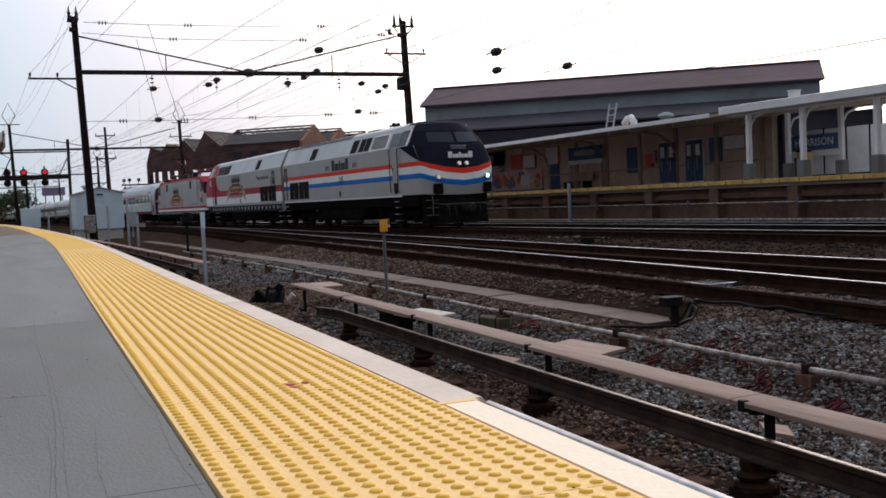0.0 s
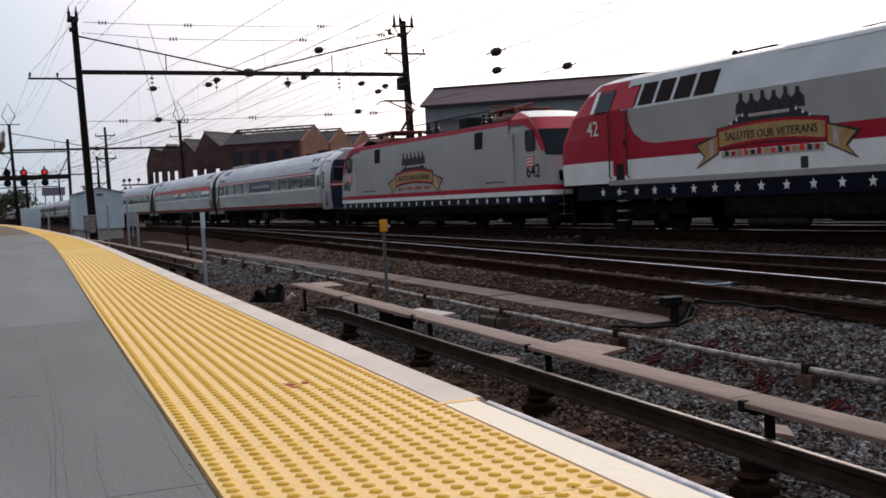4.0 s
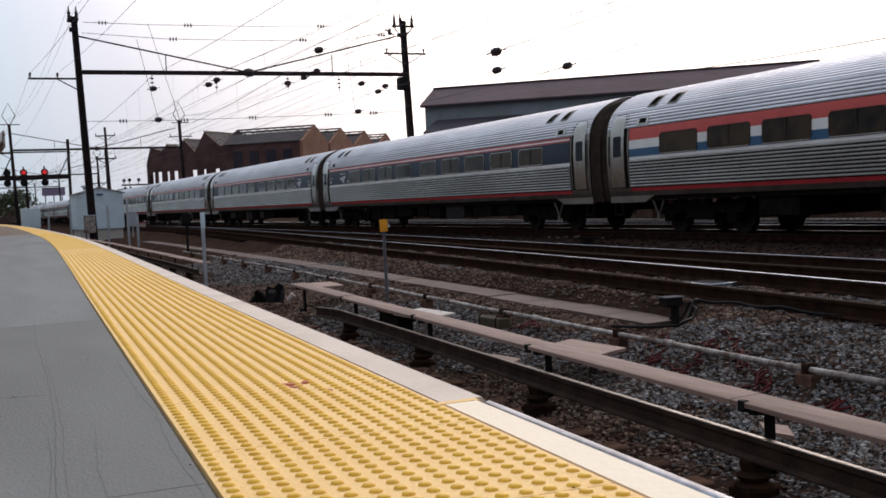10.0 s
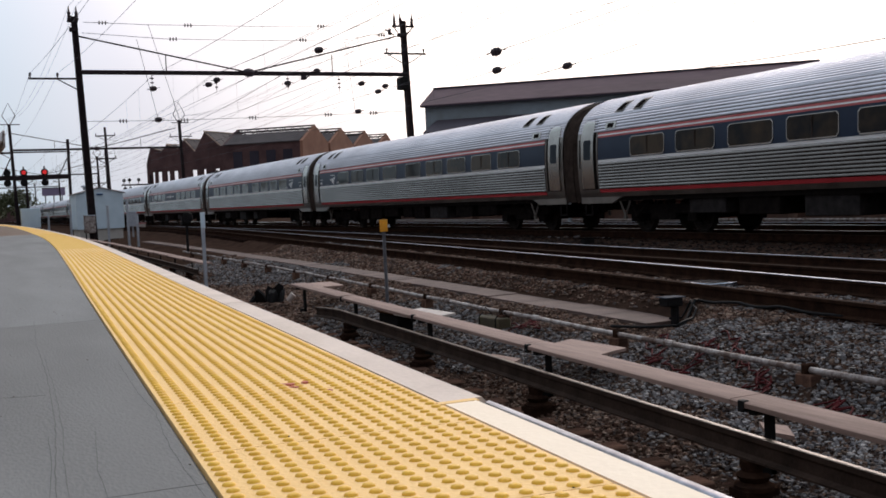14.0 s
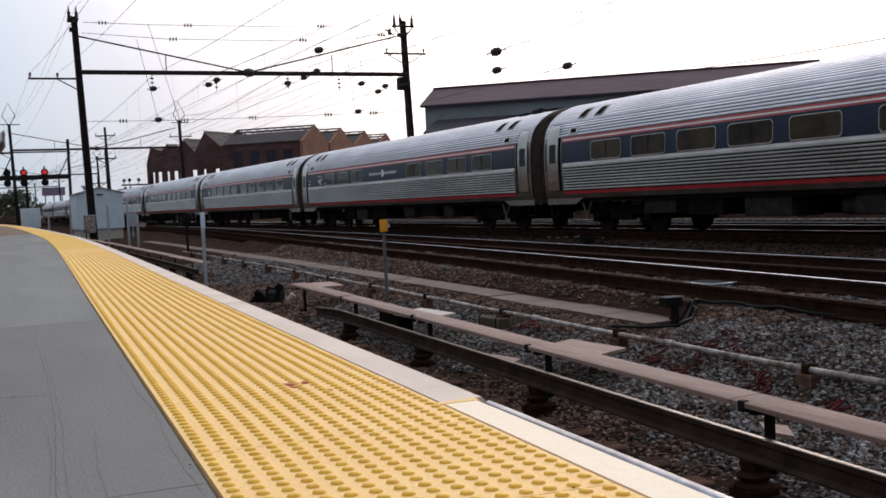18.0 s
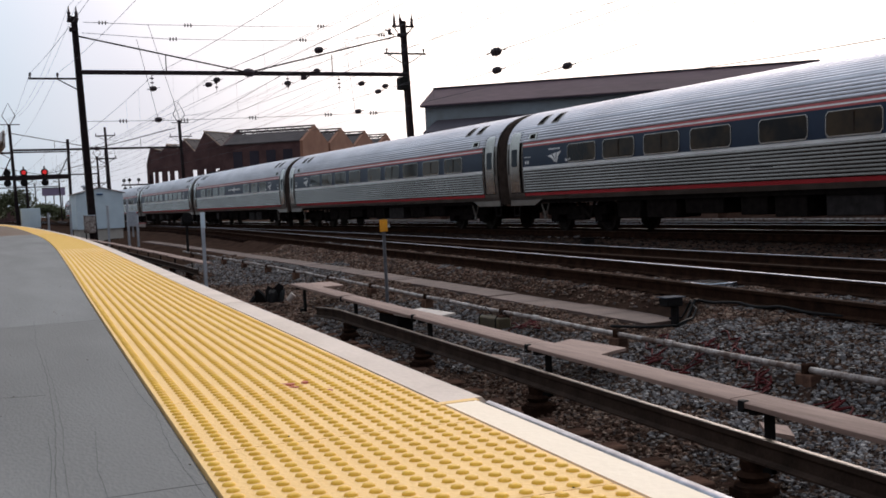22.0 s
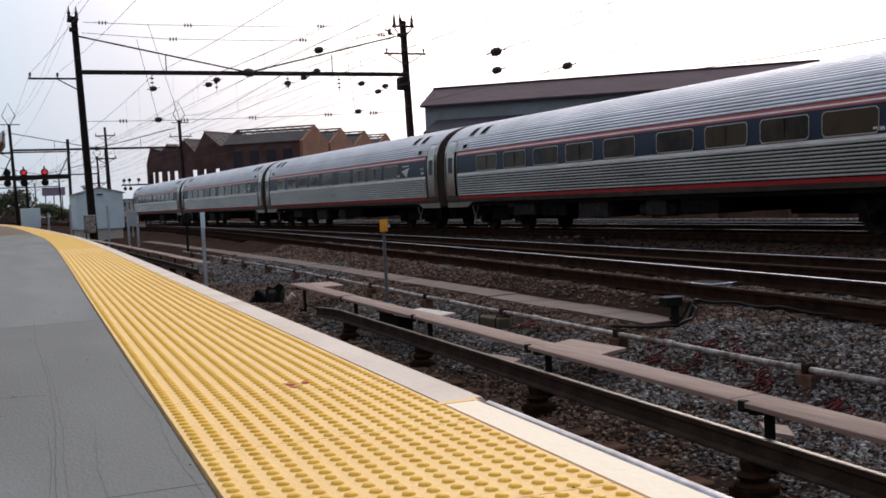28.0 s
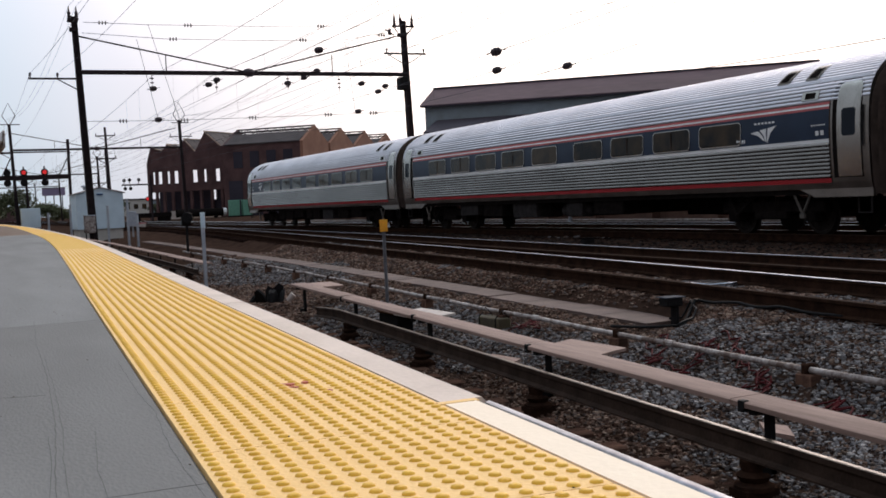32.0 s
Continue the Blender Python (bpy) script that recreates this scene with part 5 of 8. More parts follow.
def far_station():
    p = thing("far_platform", "opposite high platform with a chipped yellow edge", "platform", kind="structure")
    part("platform_slab", Bag().box(PX + 0.25, 33.5, -40, 82, PZ - 0.28, PZ - 0.004, 0.02), MAT["bounce_deck"], p)
    y = -40.0
    while y < 82:
        ln = 0.95 if 18 < y < 62 else 3.8
        part("edge_board", Bag().box(PX, PX + 0.25, y + 0.025, y + ln - 0.025, PZ - 0.165, PZ + 0.004, 0.015), MAT["st_yellow"], p, "scuffed yellow edge board")
        y += ln
    part("platform_wall", Bag().box(PX + 0.5, PX + 0.8, -40, 82, -0.3, PZ - 0.28), MAT["st_face"], p)
    for y in np.arange(16, 80, 4.2):
        part("support_pier", Bag().box(PX + 0.1, PX + 0.52, y, y + 0.5, -0.3, PZ - 0.28, 0.02), MAT["st_face"], p)
    part("waling_beam", Bag().box(PX + 0.3, PX + 0.49, -40, 82, 0.75, 0.95), MAT["st_face"], p)
    c = thing("conduit", "grey pipe fixed along the platform wall", "pipe", kind="structure")
    part("pipe_length", Bag().tube((PX + 0.05, -40, 0.52), (PX + 0.05, 82, 0.62), 0.028, 8), MAT["pipe"], c)
    part("pipe_length", Bag().tube((PX - 0.3, -40, -0.02), (PX - 0.3, 82, 0.0), 0.05, 8), MAT["pipe"], c)
    for y in (41.0, 34.5, 46.0, 28.5, 23.5):
        part("pipe_bracket", Bag().box(PX, PX + 0.11, y - 0.04, y + 0.04, 0.42, 0.72, 0.01), MAT["post_grey"], c)
    m = thing("marker_post", "white post standing before the platform", "post", pose(PX - 0.4, 42.6, -0.2))
    part("post", Bag().box(-0.06, 0.06, -0.06, 0.06, 0, 1.85, 0.01), MAT["galv"], m)

    # wooden station house
    h = thing("station_house", "old brown station building under a long canopy", "station", pose(0, 0, 0))
    WX = 32.0
    part("front_wall", Bag().box(WX, WX + 0.3, 36.6, 80, PZ, 4.4), MAT["st_wall"], h)
    # Dark colour added here in place of the shed side behind the house.
    part("end_wall", Bag().box(WX + 0.3, WX + 6, 36.3, 36.6, PZ, 4.4), MAT["shed_dark"], h, "end wall coloured to stand in for the dark shed beyond")
    part("rear_wall", Bag().box(WX + 5.7, WX + 6, 36.6, 80, PZ, 4.4), MAT["st_wall"], h)
    part("house_roof", Bag().box(WX - 0.1, WX + 6.2, 36.0, 80.2, 4.4, 4.6), MAT["slate"], h)
    for y in np.arange(37.2, 80, 3.05):
        part("pilaster", Bag().box(WX - 0.10, WX - 0.003, y - 0.14, y + 0.14, PZ, 4.2, 0.015), MAT["st_wood"], h)
    part("dado_rail", Bag().box(WX - 0.07, WX - 0.004, 36.7, 80, 2.25, 2.33), MAT["st_wood"], h)
    for y0, y1 in ((41.15, 42.55), (43.2, 44.65)):
        d = part("double_door", Bag().box(WX - 0.09, WX - 0.005, y0, y1, PZ + 0.02, 3.50, 0.01), MAT["st_white"], h, "blue double door with pale glazing")
        for a, b in ((y0 + 0.06, (y0 + y1) / 2 - 0.03), ((y0 + y1) / 2 + 0.03, y1 - 0.06)):
            part("door_leaf", Bag().box(WX - 0.13, WX - 0.092, a, b, PZ + 0.12, 3.44, 0.008), MAT["st_blue"], d, "dark blue door leaf")
            part("pane", Bag().box(WX - 0.145, WX - 0.132, a + 0.09, b - 0.09, 2.52, 3.32), MAT["glass"], d, "dark door pane")
            part("notice", Bag().box(WX - 0.153, WX - 0.146, a + 0.16, b - 0.16, 2.72, 3.24), MAT["st_white"], d, "pale notice sheet on the glass")
            part("pull_handle", Bag().tube((WX - 0.19, (a + b) / 2, 2.05), (WX - 0.19, (a + b) / 2, 2.58), 0.03, 8), MAT["galv"], d, "upright metal pull handle")
            for z in (2.1, 2.53):
                part("handle_mount", Bag().tube((WX - 0.19, (a + b) / 2, z), (WX - 0.125, (a + b) / 2, z), 0.018, 6), MAT["galv"], d)
    for y0, y1, z0, z1, m, nm, lab in ((46.6, 47.5, 2.1, 3.4, "st_blue", "blue_panel", "dark blue wall panel"), (39.9, 40.8, 2.35, 3.45, "st_blue", "blue_panel", "dark blue wall panel"),
                                        (54.4, 55.4, PZ, 2.95, "st_blue", "blue_door", "dark blue side door")):
        part(nm, Bag().box(WX - 0.05, WX - 0.004, y0, y1, z0, z1, 0.008), MAT[m], h, lab)
    # canopy in front of the house
    c = thing("canopy", "long shallow station canopy with a pale fascia", "canopy")
    part("roof_deck", Bag().loft([[(PX - 0.6, y, 3.72), (PX - 0.6, y, 3.82), (32.6, y, 4.45), (32.6, y, 4.30)] for y in (32.2, 80)], close=True, caps=True), MAT["st_wood"], c)
    part("fascia", Bag().box(PX - 0.72, PX - 0.603, 32.2, 80, 3.70, 3.86, 0.01), MAT["st_white"], c, "pale painted fascia")
    for y in np.arange(33, 80, 1.5):
        part("rafter", Bag().loft([[(PX - 0.5, q, 3.60), (PX - 0.5, q, 3.715), (31.9, q, 4.23), (31.9, q, 4.08)] for q in (y, y + 0.12)], close=True, caps=True), MAT["st_wood"], c)
    for y in np.arange(37.2, 80, 6.1):
        part("curved_brace", Bag().path([(WX - 0.1, y, 2.9), (WX - 0.35, y, 3.4), (WX - 1.0, y, 3.8), (WX - 2.0, y, 4.0)], 0.06, 6), MAT["st_wood"], c)
    # newer canopy on white posts
    c = thing("canopy", "flat canopy on white posts with pale fascia", "canopy")
    part("roof_deck", Bag().box(PX - 0.1, 29.7, -30, 32.1, 3.86, 4.02, 0.01), MAT["st_wood"], c)
    part("fascia", Bag().box(PX - 0.25, PX - 0.103, -30, 32.15, 3.78, 4.06, 0.015), MAT["st_white"], c, "pale painted fascia")
    part("ceiling_light", Bag().box(30.42, 30.66, 28.30, 30.40, 3.78, 3.857), MAT["lamp_glow"], c, "lit fluorescent tube")
    for x in (PX + 0.15, PX + 3.1):
        for y in (31.0, 28.3, 25.1, 21.5, 17.5, 13.0, 8, 3, -3, -9):
            if x > PX + 1:
                y += 1.3
            q = part("post", Bag().box(x - 0.085, x + 0.085, y - 0.085, y + 0.085, PZ + 0.55, 3.86, 0.015), MAT["st_white"], c, "white painted post")
            part("pedestal", Bag().box(x - 0.17, x + 0.17, y - 0.17, y + 0.17, PZ, PZ + 0.56, 0.02), MAT["concrete"], q, "concrete pedestal")
            part("knee_brace", Bag().path([(x + 0.1, y, 3.3), (x + 0.3, y, 3.62), (x + 0.75, y, 3.80)], 0.04, 6), MAT["st_white"], q)
    part("edge_beam", Bag().box(PX + 0.02, PX + 0.28, -30, 32, 3.70, 3.857), MAT["st_white"], c)
    b = thing("roof_box", "small white box on the canopy roof", "box", pose(PX + 0.1, 28.6, 4.02))
    part("body", Bag().box(-0.16, 0.16, -0.14, 0.14, 0.0, 0.26, 0.02), MAT["st_white"], b)
    part("lid", Bag().box(-0.18, 0.18, -0.16, 0.16, 0.26, 0.29, 0.008), MAT["st_white"], b)
    # name signs
    for (y0, y1, z0, z1, x, size) in ((49.7, 53.1, 3.02, 3.72, WX - 0.12, 0.44), (32.5, 35.4, 2.5, 3.12, 31.86, 0.44), (12.5, 15.4, 2.5, 3.12, 31.86, 0.52)):
        s = thing("station_sign", "blue station name board with white lettering", "sign", group="station signs")
        part("board", Bag().box(x - 0.06, x, y0, y1, z0, z1, 0.01), MAT["st_blue"], s)
        part("frame", Bag().box(x - 0.055, x - 0.002, y0 - 0.03, y1 + 0.03, z0 - 0.25, z0 - 0.01, 0.01), MAT["st_white"], s, "white lower band")
        part("lettering", letters("HARRISON", size, MAT["white"]), None, s, "white capital letters", at=on_side(x - 0.066, (y0 + y1) / 2, (z0 + z1) / 2))
        for y in (y0 + 0.1, y1 - 0.1):
            part("sign_post", Bag().box(x - 0.02, x + 0.06, y - 0.04, y + 0.04, PZ, z1 + 0.05), MAT["galv"], s)
    # grey fence behind the open platform
    f = thing("fence", "grey corrugated metal fence panels", "fence")
    y = -30.0
    while y < 34.6:
        part("panel", Bag().box(31.97, 32.02, y + 0.05, y + 1.15, PZ + 0.12, 3.3, 0.01), MAT["fence"], f)
        part("post", Bag().box(31.99, 32.06, y - 0.05, y + 0.05, PZ, 3.34), MAT["under"], f)
        y += 1.2
    # small things on the platform
    b = thing("bench", "dark slatted bench against the wall", "bench", pose(31.4, 51.5, PZ))
    for k in range(4):
        part("slat", Bag().box(-0.3 + k * 0.13, -0.2 + k * 0.13, -1.2, 1.2, 0.42, 0.46, 0.006), MAT["st_wood"], b)
    for y in (-1, 1):
        part("leg", Bag().box(-0.28, 0.25, y - 0.03, y + 0.03, 0, 0.42), MAT["black"], b)
    part("backrest", Bag().box(0.24, 0.29, -1.2, 1.2, 0.5, 0.85, 0.01), MAT["st_wood"], b)
    v = thing("display_screen", "dark hanging display screen on the station wall", "display", pose(31.5, 61.9, PZ + 1.75))
    part("body", Bag().box(-0.25, 0.4, -0.85, 0.85, 0, 0.8, 0.02), MAT["black"], v)
    part("front_panel", Bag().box(-0.27, -0.253, -0.7, 0.7, 0.1, 0.7), MAT["st_blue"], v)
    v = thing("mural", "painted mural panel in orange and violet patches", "mural", pose(31.9, 60.0, PZ))
    part("panel", Bag().box(-0.04, 0.06, -3.7, 3.7, 0.16, 1.3), MAT["poster_b"], v)
    rnd = random.Random(6)
    for k in range(26):
        y, z, s = rnd.uniform(-3.3, 3.3), rnd.uniform(0.45, 1.05), rnd.uniform(0.2, 0.55)
        n = rnd.choice((3, 4, 5, 6))
        b = Bag().plate([(-0.046, y + s * math.cos(6.28 * i / n + k), z + s * 0.8 * math.sin(6.28 * i / n + k)) for i in range(n)], (-0.004 - 0.001 * k, 0, 0))
        part("painted_patch", b, MAT[rnd.choice(("poster_a", "gold", "red_box", "white", "green", "purple", "poster_a"))], v)
    part("skirting", Bag().box(-0.06, 0.05, -3.75, 3.75, 0, 0.16), MAT["st_blue"], v)
    for y, z0, z1, m, lab in ((59.4, 2.8, 3.75, "red_box", "red poster board"), (57.75, 2.8, 3.65, "st_white", "pale notice board"), (55.0, 2.9, 3.95, "st_white", "white notice sheet"), (38.9, 2.8, 3.5, "st_white", "framed notice"), (61.9, 2.82, 3.0, "st_white", "narrow white strip board")):
        n = thing("notice_board", lab + " on the station wall", "notice board", pose(31.85, y, 0))
        part("board", Bag().box(0, 0.1, -0.75, 0.75, z0, z1, 0.01), MAT["st_wood"], n)
        part("sheet", Bag().box(-0.012, -0.003, -0.68, 0.68, z0 + 0.06, z1 - 0.06), MAT[m], n)
    n = thing("call_box", "red emergency call box", "call box", pose(31.8, 45.4, 0))
    part("body", Bag().box(0, 0.15, -0.3, 0.3, 2.35, 2.95, 0.02), MAT["red_box"], n)
    part("face", Bag().box(-0.01, -0.002, -0.6, -0.35, 2.55, 3.1), MAT["plate"], n)
    part("back_plate", Bag().box(0.0, 0.06, -0.65, -0.31, 2.5, 3.15), MAT["st_wood"], n)
    b = thing("waste_bin", "yellow waste bin by a post", "bin", pose(29.4, 31.9, PZ))
    part("body", Bag().lathe((0, 0, 0), (0, 0, 1), [(0, 0.24), (0.9, 0.28), (0.95, 0.26)], 12), MAT["gold"], b)
    part("lid", Bag().lathe((0, 0, 0.95), (0, 0, 1), [(0, 0.29), (0.06, 0.29), (0.15, 0.12)], 12), MAT["black"], b)
    # roof furniture
    l = thing("roof_ladder", "pale steel ladder leaning over the canopy roof", "ladder", pose(28.4, 43.6, 4.0, 0, 12, 0))
    for y in (-0.3, 0.3):
        part("stile", Bag().box(-0.03, 0.03, y - 0.03, y + 0.03, 0, 1.35), MAT["galv"], l)
    for z in (0.2, 0.5, 0.8, 1.1):
        part("rung", Bag().tube((0, -0.3, z), (0, 0.3, z), 0.02, 6), MAT["galv"], l)
    v = thing("roof_vent", "curved white roof vent", "vent", pose(28.6, 42.2, 3.98))
    part("cowl", Bag().path([(0, -0.35, 0), (0, -0.35, 0.35), (0, -0.15, 0.55), (0, 0.15, 0.5), (0, 0.4, 0.3)], 0.16, 10), MAT["st_white"], v, smooth=True)
    v = thing("roof_vent", "mushroom-shaped metal roof vent", "vent", pose(28.6, 39.4, 3.98))
    part("stem", Bag().tube((0, 0, 0), (0, 0, 0.36), 0.22, 12), MAT["shed_wall"], v)
    part("hood", Bag().lathe((0, 0, 0.34), (0, 0, 1), [(0, 0.33), (0.05, 0.38), (0.16, 0.26), (0.22, 0.07)], 14), MAT["shed_wall"], v)


far_station()

# ---------------------------------------------------------------- buildings beyond


def frame_at(o, u):
    """Local axes: x along u, y away from the viewer, z up."""
    u = Vector((u[0], u[1], 0)).normalized()
    w = Vector((-u.y, u.x, 0))
    return Matrix(((u.x, w.x, 0, o[0]), (u.y, w.y, 0, o[1]), (0, 0, 1, 0), (0, 0, 0, 1)))


def big_shed():
    # ridge runs from (44.2, 99) to (71.9, 75.7) at 12 m
    s = thing("industrial_shed", "long dark industrial shed with a maroon sheet roof", "warehouse", frame_at((44.25, 99.08), (27.62, -23.34)))
    L = 36.2
    x0, x1 = 0.0, L
    eave, d = 10.05, 4.4
    part("monitor_wall", Bag().box(x0 + 0.3, x1 - 0.3, -d + 0.15, d - 0.15, 7.2, eave), MAT["shed_wall"], s, "grey blue clad upper wall")
    for sg in (-1, 1):
        part("upper_roof", Bag().plate([(x0, 0, 12.0), (x1, 0, 12.0), (x1 + 0.1, sg * (d + 0.25), eave - 0.02), (x0 - 0.1, sg * (d + 0.25), eave - 0.02)], (0, 0, 0.12)), MAT["shed_roof"], s, "weathered maroon roof sheet")
    for xx in (x0 + 0.3, x1 - 0.3):
        part("gable", Bag().plate([(xx, -d + 0.15, eave), (xx, d - 0.15, eave), (xx, 0, 11.95)], (0.12, 0, 0)), MAT["shed_wall"], s)
    part("eave_gutter", Bag().box(x0, x1, -d - 0.35, -d - 0.2, eave - 0.12, eave + 0.02), MAT["shed_dark"], s)
    part("lower_roof", Bag().plate([(x0 + 1.4, -d + 0.1, 8.7), (x1 + 1.0, -d + 0.1, 8.8), (x1 + 1.6, -d - 3.4, 7.6), (x0 + 1.1, -d - 3.4, 7.4)], (0, 0, -0.15)), MAT["shed_lean"], s, "grey purple lean-to roof")
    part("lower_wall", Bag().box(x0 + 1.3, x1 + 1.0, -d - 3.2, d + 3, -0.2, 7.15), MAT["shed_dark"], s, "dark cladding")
    part("ridge_cap", Bag().box(x0, x1, -0.25, 0.25, 12.06, 12.22, 0.03), MAT["shed_dark"], s)


big_shed()


def brick_works():
    u = Vector((-0.755, 0.656, 0))
    w = Vector((0.676, 0.737, 0)).normalized()
    for i in range(4):
        o = Vector((54.2, 168.6, 0)) + Vector((7.2, 7.9, 0)) * i
        b = thing("brick_workshop", "roofless-looking old brick workshop bay with a stepped skylight roof", "workshop", group="brick workshop bays")
        hw, L, e, r = 4.9, 14.0 + i * 2, 11.4, 14.0

        def q(a, c, z):
            p = o + u * a + w * c
            return (p.x, p.y, z)
        # Sun and shade on the gables are put into the brick colours.
        part("gable_wall", Bag().plate([q(0, -hw, -0.5), q(0, hw, -0.5), q(0, hw, e), q(0, 0, r), q(0, -hw, e)], -u * -0.5), MAT["brick_sunlit"], b, "orange brick gable coloured as sunlit")
        part("gable_wall", Bag().plate([q(L, -hw, -0.5), q(L, hw, -0.5), q(L, hw, e), q(L, 0, r), q(L, -hw, e)], u * -0.5), MAT["brick"], b, "brick gable coloured as shaded")
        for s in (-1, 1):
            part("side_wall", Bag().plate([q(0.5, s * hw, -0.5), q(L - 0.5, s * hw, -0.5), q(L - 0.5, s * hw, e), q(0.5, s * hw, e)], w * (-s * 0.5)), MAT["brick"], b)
            part("roof_slope", Bag().plate([q(0.5, s * (hw + 0.2), e - 0.1), q(L - 0.5, s * (hw + 0.2), e - 0.1), q(L - 0.5, s * 1.7, 13.0), q(0.5, s * 1.7, 13.0)], (0, 0, 0.15)), MAT["slate"], b)
            part("skylight_purlin", Bag().tube(q(0, s * 1.0, 13.55), q(L, s * 1.0, 13.55), 0.10, 5), MAT["slate"], b)
        part("ridge_beam", Bag().tube(q(0, 0, r), q(L, 0, r), 0.14, 6), MAT["slate"], b)
        for k in range(9):
            a = L * (k + 0.5) / 9
            part("skylight_rafter", Bag().tube(q(a, -1.7, 13.05), q(a, 0, r), 0.07, 5).tube(q(a, 1.7, 13.05), q(a, 0, r), 0.07, 5), MAT["slate"], b)
        if i == 0:
            for k in range(4):
                a = 1.8 + k * 2.9
                part("window", Bag().plate([q(a, -hw - 0.03, 7.6), q(a + 1.6, -hw - 0.03, 7.6), q(a + 1.6, -hw - 0.03, 10.2), q(a, -hw - 0.03, 10.2)], w * -0.06), MAT["shed_dark" if k != 4 else "plate"], b, "bricked or broken window")
            for k in range(4):
                a = 0.8 + k * 3.3
                # Flat dark plates on the wall give the shade inside open bays.
                part("bay_opening", Bag().plate([q(a, -hw - 0.03, 0), q(a + 2.4, -hw - 0.03, 0), q(a + 2.4, -hw - 0.03, 5.6), q(a, -hw - 0.03, 5.6)], w * -0.06), MAT["shed_dark"], b, "dark plate for the shade of an open bay")
    # ruined front with four broken gables, empty windows and dark bays
    b = thing("ruined_wing", "ruined dark brick front with broken gables and empty windows", "ruin")
    o, d, nrm = Vector((41.4, 180.0, 0)), Vector((-0.704, 0.710, 0)), Vector((0.710, 0.704, 0))

    def at(s, z, back=0.0):
        p = o + d * s + nrm * back
        return (p.x, p.y, z)

    def slab(name, s0, s1, z0, z1, m="brick", back=0.0, thick=0.35, lab=""):
        part(name, Bag().plate([at(s0, z0, back), at(s1, z0, back), at(s1, z1, back), at(s0, z1, back)], nrm * thick), MAT[m], b, lab)

    ridge = [(-0.7, 11.3), (0, 11.7), (2.98, 14.2), (4.97, 11.05), (7.08, 13.2), (8.21, 11.7), (10.56, 12.5), (11.57, 11.5), (13.86, 12.2), (14.8, 9.5)]
    for (s0, z0), (s1, z1) in zip(ridge[:-1], ridge[1:]):
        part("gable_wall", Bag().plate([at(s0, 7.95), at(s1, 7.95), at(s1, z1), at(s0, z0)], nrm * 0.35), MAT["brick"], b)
    holes = [(0.88, 0.9), (3.32, 0.6), (5.3, 1.0), (9.03, 0.9), (10.56, 0.6), (12.25, 0.85), (13.5, 0.55)]
    left = -0.7
    for c, wd in holes:
        slab("pier", left, c - wd / 2, 5.85, 7.95)
        part("window_sill", Bag().plate([at(c - wd / 2, 5.75, -0.08), at(c + wd / 2, 5.75, -0.08), at(c + wd / 2, 5.88, -0.08), at(c - wd / 2, 5.88, -0.08)], nrm * 0.07), MAT["slate"], b)
        left = c + wd / 2
    slab("pier", left, 14.8, 5.85, 7.95)
    slab("spandrel", -0.7, 14.8, 4.5, 5.85)
    for c in (-0.45, 0.2, 2.2, 4.3, 6.2, 8.0, 9.9, 11.6, 13.1, 14.6):
        slab("column", c - 0.22, c + 0.22, -0.5, 4.5)
    # Added plates keep the ground-floor openings dark, like a shaded interior.
    for s0, s1 in ((-4, -0.6), (-0.2, 1.6), (2.0, 3.4), (3.9, 14.8)):
        slab("inner_wall", s0, s1, -0.5, 4.6, "shed_dark", 3.2, 0.2, "added dark plate for the shaded interior")
    slab("inner_wall", -4, 14.8, -0.5, 2.9, "shed_dark", 3.6, 0.2)
    slab("painted_board", 8.0, 10.4, -0.2, 1.2, "plate", -0.1, 0.06, "pale boarding with faded paint")
    slab("low_fence", 0.2, 5.6, -0.3, 1.4, "st_wood", -0.6, 0.06, "grey brown board fence")
    for (s0, z0), (s1, z1), gap in ((ridge[1], ridge[2], 0), (ridge[3], ridge[4], 0), (ridge[5], ridge[6], 1), (ridge[7], ridge[8], 0)):
        for k in range(4):
            if gap and k == 1:
                continue
            part("roof_slope", Bag().plate([at(s0, z0 - 0.1, 0.4 + 2.2 * k), at(s1, z1 - 0.1, 0.4 + 2.2 * k), at(s1, z1 - 0.1, 2.5 + 2.2 * k), at(s0, z0 - 0.1, 2.5 + 2.2 * k)], (0, 0, 0.12)), MAT["slate"], b)
        part("ridge_beam", Bag().tube(at(s1, z1 + 0.05, -0.1), at(s1, z1 + 0.05, 9.4), 0.13, 6), MAT["st_wood"], b)
        part("verge_board", Bag().tube(at(s0, z0, -0.08), at(s1, z1, -0.08), 0.11, 5), MAT["st_wood"], b)
    for x, y in ((40.0, 167), (41.9, 166.5)):
        g = thing("container", "pale green storage bin", "container", pose(x, y, 0))
        part("body", Bag().box(-0.75, 0.75, -0.7, 0.7, 0.1, 2.5, 0.05), MAT["green"], g)
        part("base", Bag().box(-0.8, 0.8, -0.75, 0.75, -0.5, 0.1), MAT["under"], g)


brick_works()


